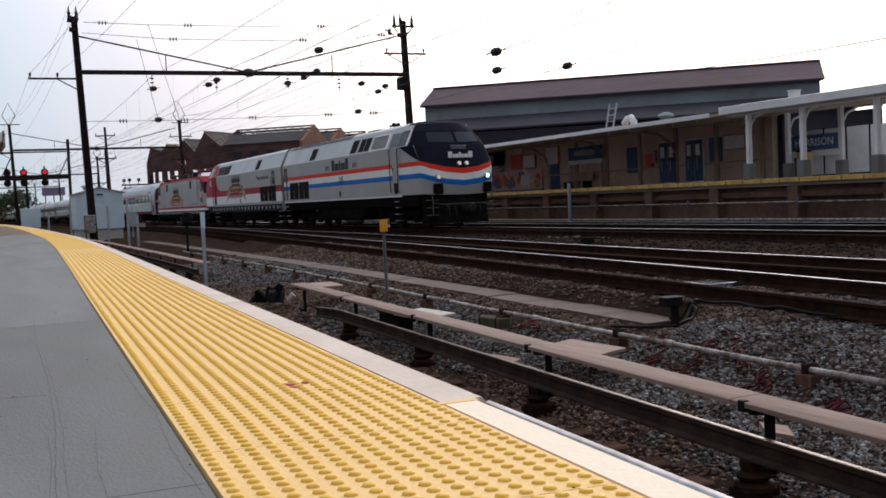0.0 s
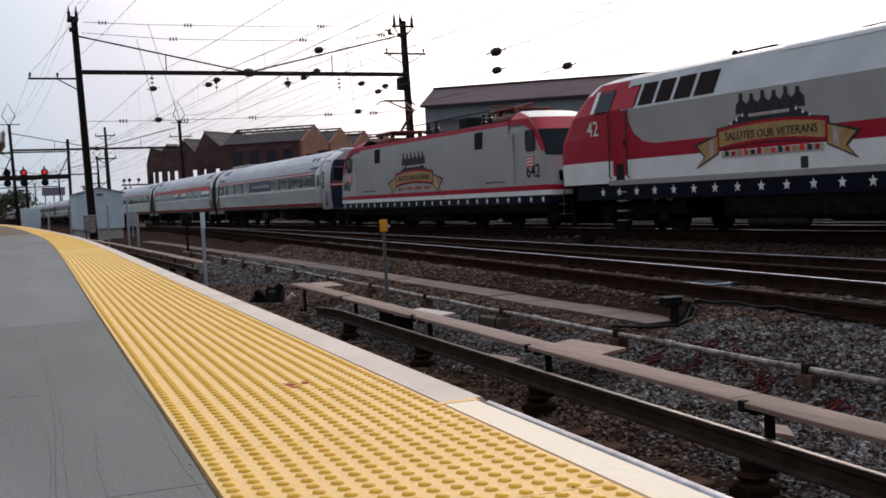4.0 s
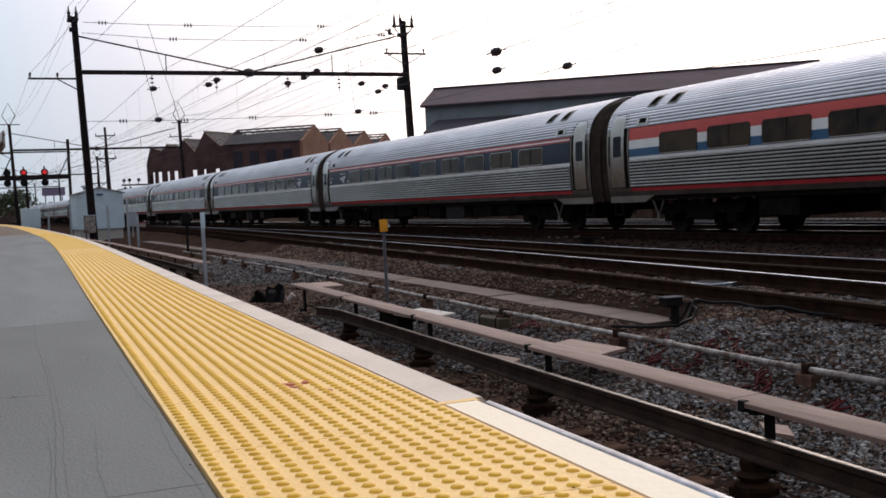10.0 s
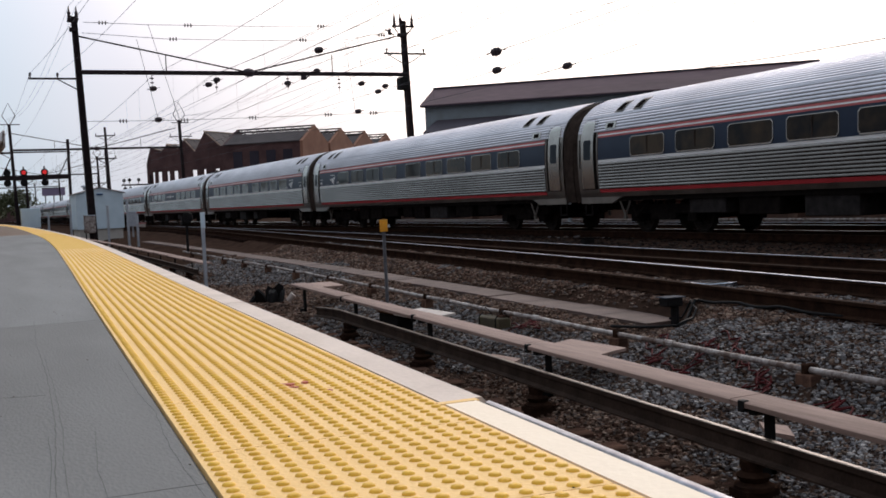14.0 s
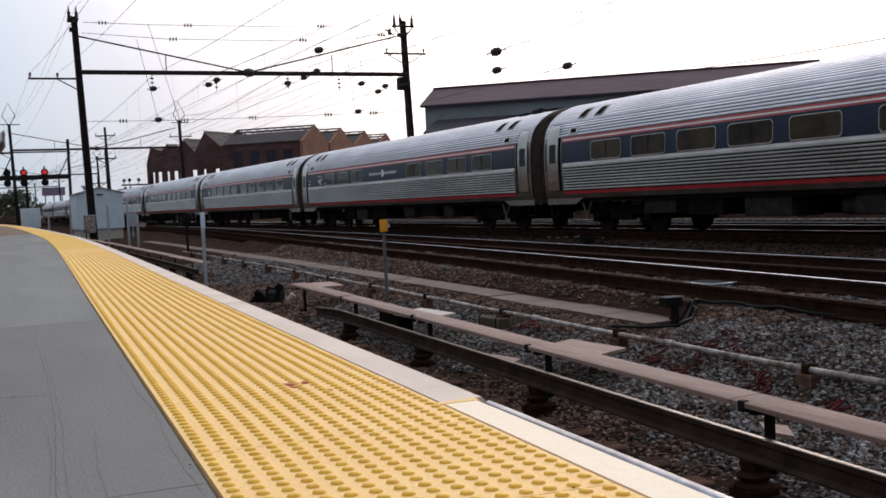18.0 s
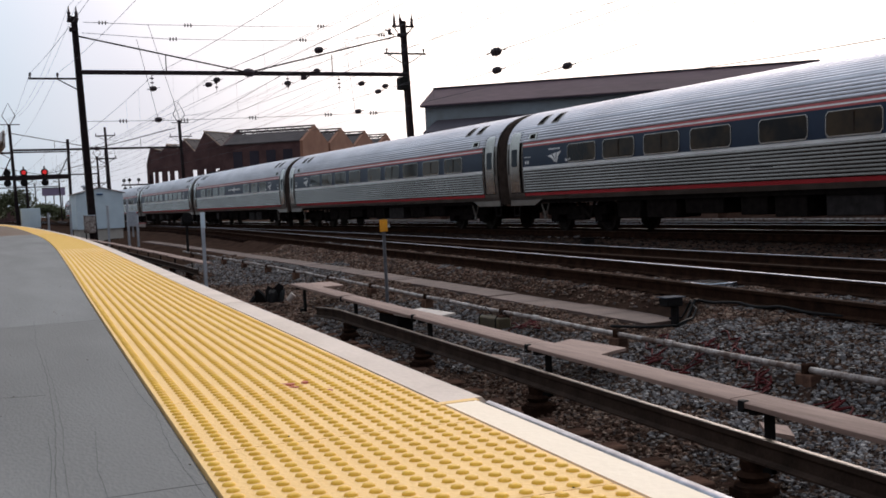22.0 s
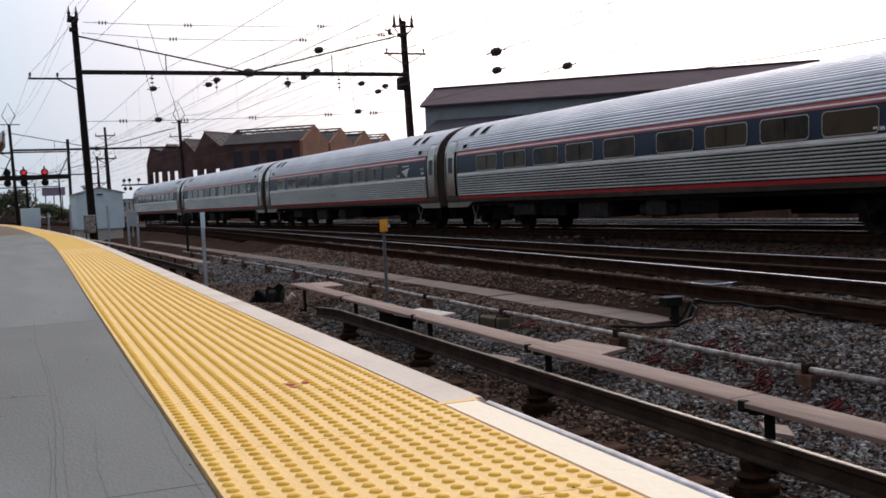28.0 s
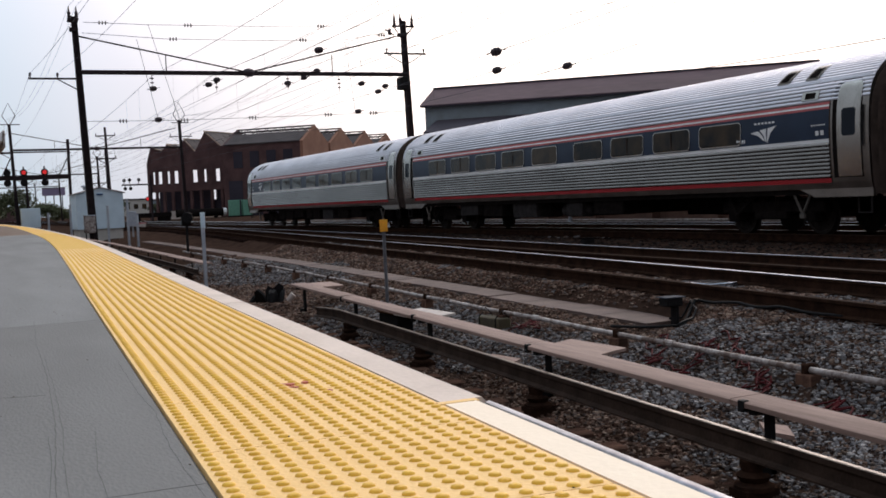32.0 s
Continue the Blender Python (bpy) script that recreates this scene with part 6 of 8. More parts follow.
def far_town():
    rnd = random.Random(8)
    for x, y, w, h, m in ((60, 420, 16, 6, "hut_side"), (20, 430, 14, 5, "brick"), (80, 460, 30, 6, "shed_wall"), (-30, 420, 24, 9, "brick"), (6, 520, 26, 10, "hut_side")):
        b = thing("far_building", "small distant building in the haze", "building", pose(x, y, 0), "distant buildings")
        part("wall", Bag().box(-w / 2, w / 2, -5, 5, -0.5, h, 0.1), MAT[m], b)
        part("roof", Bag().box(-w / 2 - 0.3, w / 2 + 0.3, -5.3, 5.3, h, h + 0.5), MAT["slate"], b)
        for k in range(int(w / 3)):
            part("window", Bag().box(-w / 2 + 1 + 3 * k, -w / 2 + 2.6 + 3 * k, -5.08, -5.003, h * 0.45, h * 0.75), MAT["glass"], b)

    b = thing("billboard", "purple billboard on tall posts, paled for haze", "billboard", pose(31.4, 380, 0))
    part("panel", Bag().box(-3.6, 3.6, -0.2, 0.2, 8.1, 10.5, 0.05), MAT["purple"], b)
    part("cap_strip", Bag().box(-3.7, 3.7, -0.25, 0.25, 10.5, 10.75), MAT["slate"], b)
    for x in (-2.6, 0, 2.6):
        part("post", Bag().box(x - 0.15, x + 0.15, -0.1, 0.3, -0.5, 8.1), MAT["pole"], b)


far_town()


def leaf_crown(c, rx, rz, n, rnd, size=0.35):
    b = Bag()
    for _ in range(n):
        a, t = rnd.uniform(0, 6.283), rnd.uniform(-1, 1)
        k = rnd.uniform(0.35, 1.0) ** 0.5 * (1 + 0.25 * math.sin(3 * a + 5 * t))
        p = Vector((c[0] + rx * k * math.cos(a) * math.sqrt(1 - t * t), c[1] + rx * k * math.sin(a) * math.sqrt(1 - t * t), c[2] + rz * k * t))
        d = Vector((rnd.uniform(-1, 1), rnd.uniform(-1, 1), rnd.uniform(-0.6, 1))).normalized()
        s = d.orthogonal().normalized()
        e = d.cross(s)
        q = size * rnd.uniform(0.5, 1.2)
        b.add([tuple(p - s * q), tuple(p + e * q * 0.6), tuple(p + s * q), tuple(p - e * q * 0.6)], [(0, 1, 2, 3)])
    return b


def tree(x, y, h, r, seed):
    rnd = random.Random(seed)
    t = thing("tree", "leafy green tree with an uneven crown", "tree", pose(x, y, -0.3), "trees")
    tr = Bag().tube((0, 0, 0), (0.1, 0, h * 0.45), 0.22, 8, 0.14)
    for k in range(5):
        a = k * 1.3 + rnd.random()
        tr.tube((0.1, 0, h * (0.35 + 0.05 * k)), (r * 0.6 * math.cos(a), r * 0.6 * math.sin(a), h * (0.65 + 0.05 * k)), 0.1, 6, 0.03)
    part("trunk", tr, MAT["bark"], t)
    cr = Bag()
    for k in range(9):
        a = rnd.uniform(0, 6.28)
        q = leaf_crown((r * 0.5 * math.cos(a), r * 0.5 * math.sin(a), h * rnd.uniform(0.25, 0.85)), r * 0.6, h * 0.2, 260, rnd, 0.05 * r + 0.12)
        cr.add(q.v, q.f)
    me = bpy.data.meshes.new("crown")
    me.from_pydata(cr.v, [], cr.f)
    me.materials.append(MAT["leaf"])
    part("crown", me, None, t)


for k, (x, y, h, r) in enumerate(((38, 30.5, 5.0, 2.2), (37, 27.0, 5.6, 2.4), (39, 34, 4.6, 2.0), (37.5, 20, 5.2, 2.4), (25, 330, 5.5, 4), (16, 310, 9, 5), (31, 350, 5, 4), (10, 320, 8.5, 5), (2, 300, 8, 5), (50, 380, 6, 5), (52, 300, 4, 3.5))):
    tree(x, y, h, r, k)


def end_canopy():
    c = thing("canopy", "end of a pale canopy over the near platform", "canopy")
    part("roof_deck", Bag().box(-4.5, 1.55, 35, 90, 3.45, 3.75, 0.04), MAT["st_white"], c)
    part("fascia", Bag().box(1.553, 1.62, 35, 90, 3.30, 3.80, 0.01), MAT["pipe"], c)
    for y in (38, 46, 54, 62, 70, 78):
        part("post", Bag().box(-1.6, -1.35, y, y + 0.25, TOP, 3.45, 0.02), MAT["st_white"], c)


end_canopy()
# ---------------------------------------------------------------- train


def car_half(z):
    return float(np.interp(z, [0.80, 1.05, 1.3, 1.9, 2.4, 2.8, 3.0, 3.2, 3.4, 3.55, 3.70, 3.82, 3.92, 3.97, 3.99],
                           [1.48, 1.53, 1.57, 1.60, 1.60, 1.57, 1.53, 1.46, 1.34, 1.20, 1.00, 0.77, 0.48, 0.25, 0.0]))


def wall_strip(half, y0, y1, z0, z1, off, s, n=4, thick=0.012, bag=None):
    """A curved panel that follows the body side, proud by off, on side s."""
    b = bag or Bag()
    zs = [z0 + (z1 - z0) * i / n for i in range(n + 1)]
    ring = [(s * (half(z) + off), z) for z in zs] + [(s * (half(z) + off - thick), z) for z in reversed(zs)]
    return b.loft([[(x, y, z) for x, z in ring] for y in (y0, y1)], close=True, caps=True)


def rounded_frame(half, y0, y1, z0, z1, off, s, w=0.035):
    """A window surround of four strips with cut corners."""
    b = Bag()
    c = 0.07
    out = [(y0 + c, z0), (y1 - c, z0), (y1, z0 + c), (y1, z1 - c), (y1 - c, z1), (y0 + c, z1), (y0, z1 - c), (y0, z0 + c)]
    cy, cz = (y0 + y1) / 2, (z0 + z1) / 2
    ins = [(y + (w if y < cy else -w), z + (w if z < cz else -w)) for y, z in out]
    ring_o = [(s * (half(z) + off), y, z) for y, z in out]
    ring_i = [(s * (half(z) + off), y, z) for y, z in ins]
    back_o = [(s * (half(z) + off - 0.02), y, z) for y, z in out]
    back_i = [(s * (half(z) + off - 0.02), y, z) for y, z in ins]
    n = 8
    v = ring_o + ring_i + back_o + back_i
    f = []
    for i in range(n):
        j = (i + 1) % n
        f += [(i, j, n + j, n + i), (i, 2 * n + i, 2 * n + j, j), (n + i, n + j, 3 * n + j, 3 * n + i), (2 * n + i, 3 * n + i, 3 * n + j, 2 * n + j)]
    return b.add(v, f)


def pane_bag(half, y0, y1, z0, z1, off, s):
    c = 0.05
    pts = [(y0 + c, z0), (y1 - c, z0), (y1, z0 + c), (y1, z1 - c), (y1 - c, z1), (y0 + c, z1), (y0, z1 - c), (y0, z0 + c)]
    return Bag().plate([(s * (half(z) + off), y, z) for y, z in pts], (-s * 0.012, 0, 0))


def round_top(half, y0, y1, z0, z1, off, s, r=0.2):
    """A curved panel with rounded upper corners that follows the body side."""
    y0, y1 = min(y0, y1), max(y0, y1)
    rows = []
    zs = list(np.linspace(z0, z1 - r, 8)) + [z1 - r + r * math.sin(math.pi * k / 10) for k in range(1, 6)]
    for z in zs:
        k = max(0.0, (z - (z1 - r)) / r)
        c = r * (1 - math.sqrt(max(0.0, 1 - k * k))) * 0.9
        a, b, o = y0 + c, y1 - c, s * (half(z) + off)
        rows.append([(o, a, z), (o, b, z), (o - s * 0.02, b, z), (o - s * 0.02, a, z)])
    return Bag().loft(rows, close=True, caps=True)


def fluted(z0, z1, n, amp, s, half=car_half):
    """Profile points of a corrugated side."""
    out = []
    for i in range(n):
        for k, a in ((0.0, 0), (0.14, 0.6 * amp), (0.34, amp), (0.60, 0.9 * amp), (0.86, 0.45 * amp)):
            z = z0 + (z1 - z0) * (i + k) / n
            out.append((s * (half(z) + a), z))
    out.append((s * half(z1), z1))
    return out


def roof_fluted(z0, n, amp):
    """Corrugated roof from one cant rail over to the other."""
    zs = [z0, 3.1, 3.2, 3.3, 3.4, 3.5, 3.6, 3.7, 3.78, 3.85, 3.91, 3.95, 3.98, 3.99]
    pts = [(-car_half(z), z) for z in zs] + [(car_half(z), z) for z in reversed(zs[:-1])]
    ln = [0.0]
    for a, b in zip(pts[:-1], pts[1:]):
        ln.append(ln[-1] + math.hypot(b[0] - a[0], b[1] - a[1]))
    out = []
    for i in range(n):
        for k, a in ((0.0, 0), (0.14, 0.6 * amp), (0.34, amp), (0.60, 0.9 * amp), (0.86, 0.45 * amp)):
            q = ln[-1] * (i + k) / n
            x, z = np.interp(q, ln, [p[0] for p in pts]), np.interp(q, ln, [p[1] for p in pts])
            x2, z2 = np.interp(q + 0.02, ln, [p[0] for p in pts]), np.interp(q + 0.02, ln, [p[1] for p in pts])
            dx, dz = x2 - x, z2 - z
            m = math.hypot(dx, dz) or 1
            out.append((x - dz / m * a, z + dx / m * a))
    out.append(pts[-1])
    return out


def wheelset_mesh(r=0.457):
    b = Bag()
    for s in (-1, 1):
        b.lathe((s * 0.70, 0, 0), (s, 0, 0), [(-0.02, r + 0.028), (0.01, r + 0.028), (0.012, r), (0.11, r - 0.006), (0.112, r - 0.07), (0.07, r - 0.09), (0.06, 0.16), (0.12, 0.14), (0.13, 0.09)], 20)
        for k in range(5):
            a = 2 * math.pi * k / 5
            b.tube((s * 0.772, 0.25 * math.cos(a), 0.25 * math.sin(a)), (s * 0.80, 0.25 * math.cos(a), 0.25 * math.sin(a)), 0.05, 6)
    b.tube((-0.72, 0, 0), (0.72, 0, 0), 0.085, 8)
    return mesh_of("wheelset", b, MAT["wheel"])


WHEELS = wheelset_mesh()
WHEEL_LIST = []


def truck(parent, y, wb=2.6, side=1.05, heavy=False):
    z = 0.457
    b = Bag()
    for s in (-1, 1):
        b.box(s * side - 0.09, s * side + 0.09, -wb / 2 - 0.45, wb / 2 + 0.45, 0.52, 0.80, 0.03)
        b.box(s * side - 0.11, s * side + 0.11, -0.55, 0.55, 0.36, 0.56, 0.03)
        for e in (-1, 1):
            b.box(s * side - 0.12, s * side + 0.12, e * wb / 2 - 0.2, e * wb / 2 + 0.2, 0.30, 0.62, 0.03)
        b.lathe((s * (side + 0.02), -0.28, 0.55), (0, 0, 1), [(0, 0.11), (0.35, 0.11)], 8)
        b.lathe((s * (side + 0.02), 0.28, 0.55), (0, 0, 1), [(0, 0.11), (0.35, 0.11)], 8)
        if not heavy:
            b.tube((s * (side + 0.22), 0.35, 0.95), (s * (side + 0.22), 1.05, 0.45), 0.045, 6).tube((s * (side + 0.22), 1.35, 0.95), (s * (side + 0.22), 1.05, 0.45), 0.045, 6)
    b.box(-side, side, -0.3, 0.3, 0.5, 0.78)
    t = part("truck", b, MAT["under"], parent, "sooty steel truck frame", at=pose(0, y, 0))
    for e in (-1, 1):
        w = part("wheelset", WHEELS, None, t, at=pose(0, e * wb / 2, z))
        WHEEL_LIST.append((w, e * wb / 2, z))
    return t


def side_letters(parent, text, size, y, z, x, material, name="lettering", label=""):
    me = letters(text, size, MAT[material])
    part(name, me, None, parent, label, at=on_side(-x, y, z))
    part(name, me, None, parent, label, at=pose(0, 0, 0, 0, 0, 180) @ on_side(-x, -y, z))


def arrow_bag(x, y, z, w, s):
    """Three bars fanning out from a low point, a plain emblem."""
    b = Bag()
    for pts in (((-0.52, 0.06), (-0.22, 0.13), (-0.06, -0.06), (0.05, -0.30), (-0.02, -0.28), (-0.20, -0.08)),
                ((-0.15, 0.15), (0.12, 0.20), (0.10, -0.05), (0.11, -0.36), (0.08, -0.33), (0.0, -0.05)),
                ((0.18, 0.21), (0.52, 0.28), (0.28, 0.0), (0.15, -0.40), (0.135, -0.38), (0.16, 0.0))):
        b.plate([(s * x, y + s * u * w, z + v * w * 0.66) for u, v in pts], (s * 0.004, 0, 0))
    return b


def bars(parent, y0, y1, z, h, x, material, n, s, name="lettering_bar", fill=0.62):
    """A row of plain bars in place of lettering."""
    b = Bag()
    w = (y1 - y0) / n
    for i in range(n):
        b.box(s * x - 0.002, s * x + 0.002, y0 + w * i, y0 + w * (i + fill), z - h / 2, z + h / 2)
    tagged(part(name, b, MAT[material], parent), kind="stuff")


COACH_WINDOWS = [9.06, 6.98, 4.9, 2.87, 0.75, -1.83, -3.87, -5.9, -7.87]
CAFE_WINDOWS = [9.07, 6.99, 4.93, 2.88, -3.88, -5.92, -7.91]
CAB_WINDOWS = [7.87, 5.82, 3.77, -2.88, -4.98, -7.08, -9.18]
HERITAGE_WINDOWS = [9.27, 7.27, 5.27, 3.17, -3.7, -5.64, -7.86]


def coach(label, livery, wins, logo=True, cab=False, roof_gear=0, group="passenger cars"):
    c = thing("passenger_car", label, "railway car", group=group)
    E, A = 11.5, 12.61
    for s in (-1, 1):
        part("sill", wall_strip(car_half, -A if not cab else -11.4, A, 1.04, 1.17, 0.0, s, 2, 0.05), MAT["stain_dull"], c)
        part("sill_stripe", wall_strip(car_half, -E, E, 1.17, 1.265, 0.006, s, 2, 0.02), MAT["dark_red"], c, "thin dark red sill stripe")
        lower = fluted(1.27, 2.03, 9, 0.027, s)
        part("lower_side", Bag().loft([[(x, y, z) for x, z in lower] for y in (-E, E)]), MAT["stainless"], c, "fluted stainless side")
        part("white_line", wall_strip(car_half, -E, E, 2.03, 2.11, 0.008, s, 2, 0.02), MAT["white"], c)
        if livery == "band":
            part("window_band", wall_strip(car_half, -E, E, 2.11, 2.75, 0.004, s, 4, 0.02), MAT["blue"], c, "dark blue window band")
            for z0, z1, m in ((2.75, 2.80, "pink"), (2.80, 2.84, "white"), (2.84, 2.90, "pink")):
                part("pinstripe", wall_strip(car_half, -E, E, z0, z1, 0.006, s, 1, 0.02), MAT[m], c)
        else:
            for z0, z1, m in ((2.11, 2.33, "teal_blue"), (2.33, 2.57, "white"), (2.57, 2.90, "stripe_red")):
                part("stripe", wall_strip(car_half, -E, E, z0, z1, 0.004, s, 2, 0.02), MAT[m], c)
        for y in wins:
            hw = 0.78
            w = part("window", pane_bag(car_half, y - hw, y + hw, 2.16, 2.67, 0.014, s), MAT["glass"], c, "dark tinted window")
            part("window_frame", rounded_frame(car_half, y - hw - 0.018, y + hw + 0.018, 2.14, 2.69, 0.022, s, 0.02), MAT["rubber" if livery != "band" else "stain_door"], w)
            part("window_sill", wall_strip(car_half, y - hw + 0.03, y + hw - 0.03, 2.125, 2.15, 0.028, s, 1, 0.02), MAT["stain_door"], w)
            if abs(y * 7.3) % 2 < 1.2:
                part("mullion", Bag().box(s * (car_half(2.4) + 0.016) - 0.004, s * (car_half(2.4) + 0.016) + 0.004, y - 0.015, y + 0.015, 2.18, 2.67), MAT["rubber"], w)
        # vestibules
        for e in (-1, 1):
            if cab and e < 0:
                continue
            ya, yb = sorted((e * E, e * A))
            part("vestibule_side", wall_strip(car_half, ya, yb, 1.17, 3.39, 0.004, s, 10, 0.03), MAT["stain_dull"], c, "plain stainless vestibule end")
            part("jamb_edge", wall_strip(car_half, *sorted((e * 11.50, e * 11.53)), 1.17, 3.40, 0.012, s, 8, 0.03), MAT["rubber"], c)
            # Raised black plate draws the shade of the door's recess.
            d = part("door_recess", round_top(car_half, e * 11.60, e * 12.42, 1.27, 3.33, 0.012, s), MAT["under"], c, "dark rounded plate for the door recess's shade")
            q0, q1 = e * 11.74, e * 12.40
            part("door", round_top(car_half, q0, q1, 1.29, 3.27, 0.024, s, 0.16), MAT["stain_door"], d, "bare stainless door")
            m = (q0 + q1) / 2
            part("door_window", pane_bag(car_half, m - 0.19, m + 0.19, 2.14, 2.72, 0.032, s), MAT["glass_blue"], d)
            part("grab_rail", Bag().path([(s * (car_half(z) + 0.03), e * 12.47, z) for z in (1.9, 2.3, 2.75)], 0.018, 5), MAT["black"], c)
            part("end_post", wall_strip(car_half, *sorted((e * 12.49, e * A)), 1.17, 3.40, 0.008, s, 8, 0.03), MAT["stain_dull"], c)
            k = e * 10.95
            part("end_apron", Bag().plate([(s * 1.52, a, z) for a, z in ((k, 0.86), (e * A, 0.86), (e * A, 1.06), (e * 10.45, 1.06))], (-s * 0.10, 0, 0)), MAT["stain_dull"], c)
            part("step_ladder", Bag().path([(s * 1.45, e * 12.5, 0.86), (s * 1.45, e * 12.5, 0.52), (s * 1.45, e * 12.14, 0.52), (s * 1.45, e * 12.14, 0.86)], 0.022, 5), MAT["undergrey"], c)
            part("hanger_brace", Bag().tube((s * 1.42, e * 10.75, 1.0), (s * 1.42, e * 10.45, 0.48), 0.028, 6).tube((s * 1.42, e * 10.15, 1.0), (s * 1.42, e * 10.45, 0.48), 0.028, 6).box(*sorted((s * 1.39, s * 1.45)), *sorted((e * 10.38, e * 10.52)), 0.40, 0.50), MAT["brace"], c, "grey steel hanger")
            # grab plate, vent and roof hatches
            part("side_vent", wall_strip(car_half, e * 10.9 - 0.26, e * 10.9 + 0.26, 2.98, 3.17, 0.025, s, 2, 0.03), MAT["stain_door"], c)
            # Dark raised plates likewise give the shade inside vent and hatches.
            part("vent_opening", wall_strip(car_half, e * 10.9 - 0.15, e * 10.9 + 0.15, 3.01, 3.14, 0.030, s, 2, 0.01), MAT["under"], c)
            for hy in (9.85, 10.75):
                hh = wall_strip(car_half, e * hy - 0.19, e * hy + 0.19, 3.44, 3.76, 0.045, s, 4, 0.06)
                hh = part("roof_hatch", hh, MAT["brace"], c, "framed roof hatch")
                part("hatch_opening", wall_strip(car_half, e * hy - 0.12, e * hy + 0.12, 3.49, 3.71, 0.056, s, 3, 0.02), MAT["under"], hh, "dark plate for the shade in the hatch")
        part("drip_rail", wall_strip(car_half, -A + 0.1, A - 0.1, 3.385, 3.405, 0.026, s, 1, 0.03), MAT["stain_roof"], c)
        if logo:
            yl = -9.45
            part("emblem", arrow_bag(car_half(2.42) + 0.010, yl, 2.36, 0.84, s), MAT["white"], c, "white swoosh emblem")
            bars(c, yl - 0.36, yl + 0.36, 2.60, 0.045, car_half(2.60) + 0.010, "white", 6, s)
            bars(c, -8.80, -8.48, 2.22, 0.08, car_half(2.22) + 0.010, "white", 5, s)
            bars(c, -11.35, -11.05, 2.25, 0.10, car_half(2.25) + 0.010, "white", 2, s)
            bars(c, -11.4, -10.95, 2.42, 0.03, car_half(2.42) + 0.010, "white", 6, s)
        bars(c, -0.4, 0.4, 1.62, 0.06, car_half(1.62) + 0.024, "undergrey", 7, s)
    roof = roof_fluted(2.91, 46, 0.018)
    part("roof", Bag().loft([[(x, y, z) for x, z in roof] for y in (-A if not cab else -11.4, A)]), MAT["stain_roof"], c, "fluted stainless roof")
    for e in (-1, 1):
        if cab and e < 0:
            continue
        zs = [0.9, 1.3, 1.9, 2.4, 2.8, 3.1, 3.4, 3.6, 3.8, 3.93]
        end = [(-car_half(z), z) for z in zs] + [(car_half(z), z) for z in reversed(zs)]
        part("end_wall", Bag().plate([(x * 0.99, e * (A - 0.06), z) for x, z in end], (0, e * 0.05, 0)), MAT["stain_dull"], c)
        part("diaphragm", Bag().loft([[(x * k, e * y, 1.0 + (z - 1.0) * k) for x, z in end] for y, k in ((A, 0.97), (A + 0.10, 0.91), (A + 0.18, 0.965), (A + 0.27, 0.91), (A + 0.34, 0.965), (A + 0.41, 0.93))], close=True, caps=True), MAT["rubber"], c, "dark rubber gangway bellows")
        part("coupler", Bag().box(-0.15, 0.15, *sorted((e * 12.2, e * 12.98)), 0.62, 0.88, 0.03), MAT["under"], c)
        part("jumper_cable", Bag().path([(-0.6, e * 12.7, 1.0), (-0.62, e * 12.95, 0.5), (-0.6, e * 13.0, 0.45)], 0.03, 5).path([(-0.8, e * 12.7, 0.9), (-0.82, e * 12.95, 0.6)], 0.03, 5), MAT["black"], c)
    part("floor_frame", Bag().box(-1.45, 1.45, -12.3, 12.45, 0.92, 1.06), MAT["under"], c)
    rnd = random.Random(len(wins) * 7 + roof_gear)
    y = -6.4
    while y < 6.2:
        ln = rnd.uniform(0.7, 1.7)
        z0 = rnd.uniform(0.38, 0.55)
        for s in (-1, 1):
            if rnd.random() < 0.82:
                part("equipment_box", Bag().box(*sorted((s * rnd.uniform(0.2, 0.7), s * 1.38)), y, y + ln, z0, 0.93, 0.02), MAT[rnd.choice(("under", "undergrey", "under"))], c)
        y += ln + rnd.uniform(0.25, 0.8)
    part("air_tank", Bag().lathe((-1.05, -1.2, 0.66), (0, 1, 0), [(0, 0.1), (0.1, 0.2), (1.6, 0.2), (1.7, 0.1)], 10), MAT["undergrey"], c)
    for y in (-9.07, 9.07):
        truck(c, y)
    if roof_gear:
        e = roof_gear
        for k in range(3):
            y = e * (12.1 - 0.95 * k)
            part("roof_box", Bag().box(-0.5, 0.5, y - 0.3, y + 0.3, 3.94, 4.03 + 0.05 * (k % 2), 0.02), MAT["undergrey"], c)
        part("roof_antenna", Bag().tube((0, e * 10.6, 3.95), (0, e * 10.6, 4.18), 0.07, 8), MAT["undergrey"], c)
    if cab:
        # rounded cab front with a blue end
        B = -12.58
        zs = [0.95, 1.3, 1.9, 2.4, 2.8, 3.1, 3.4, 3.6, 3.8, 3.95]
        sec = []
        for y, k, h in ((-11.4, 1.0, 1.0), (-12.05, 0.99, 1.0), (-12.38, 0.97, 0.995), (-12.51, 0.945, 0.985), (B, 0.915, 0.97)):
            sec.append([(-car_half(z) * k, y, 0.95 + (z - 0.95) * h) for z in zs] + [(car_half(z) * k, y, 0.95 + (z - 0.95) * h) for z in reversed(zs)])
        part("cab_shell", Bag().loft(sec, close=True, caps=True), MAT["stain_roof"], c, "smooth silver cab end")
        face = [(-car_half(z) * 0.90, z) for z in (1.0, 1.6, 2.2, 2.8, 3.2, 3.4)] + [(car_half(z) * 0.90, z) for z in (3.4, 3.2, 2.8, 2.2, 1.6, 1.0)]
        f = part("end_panel", Bag().plate([(x, B - 0.004, z) for x, z in face], (0, -0.03, 0)), MAT["blue"], c, "blue painted cab front")
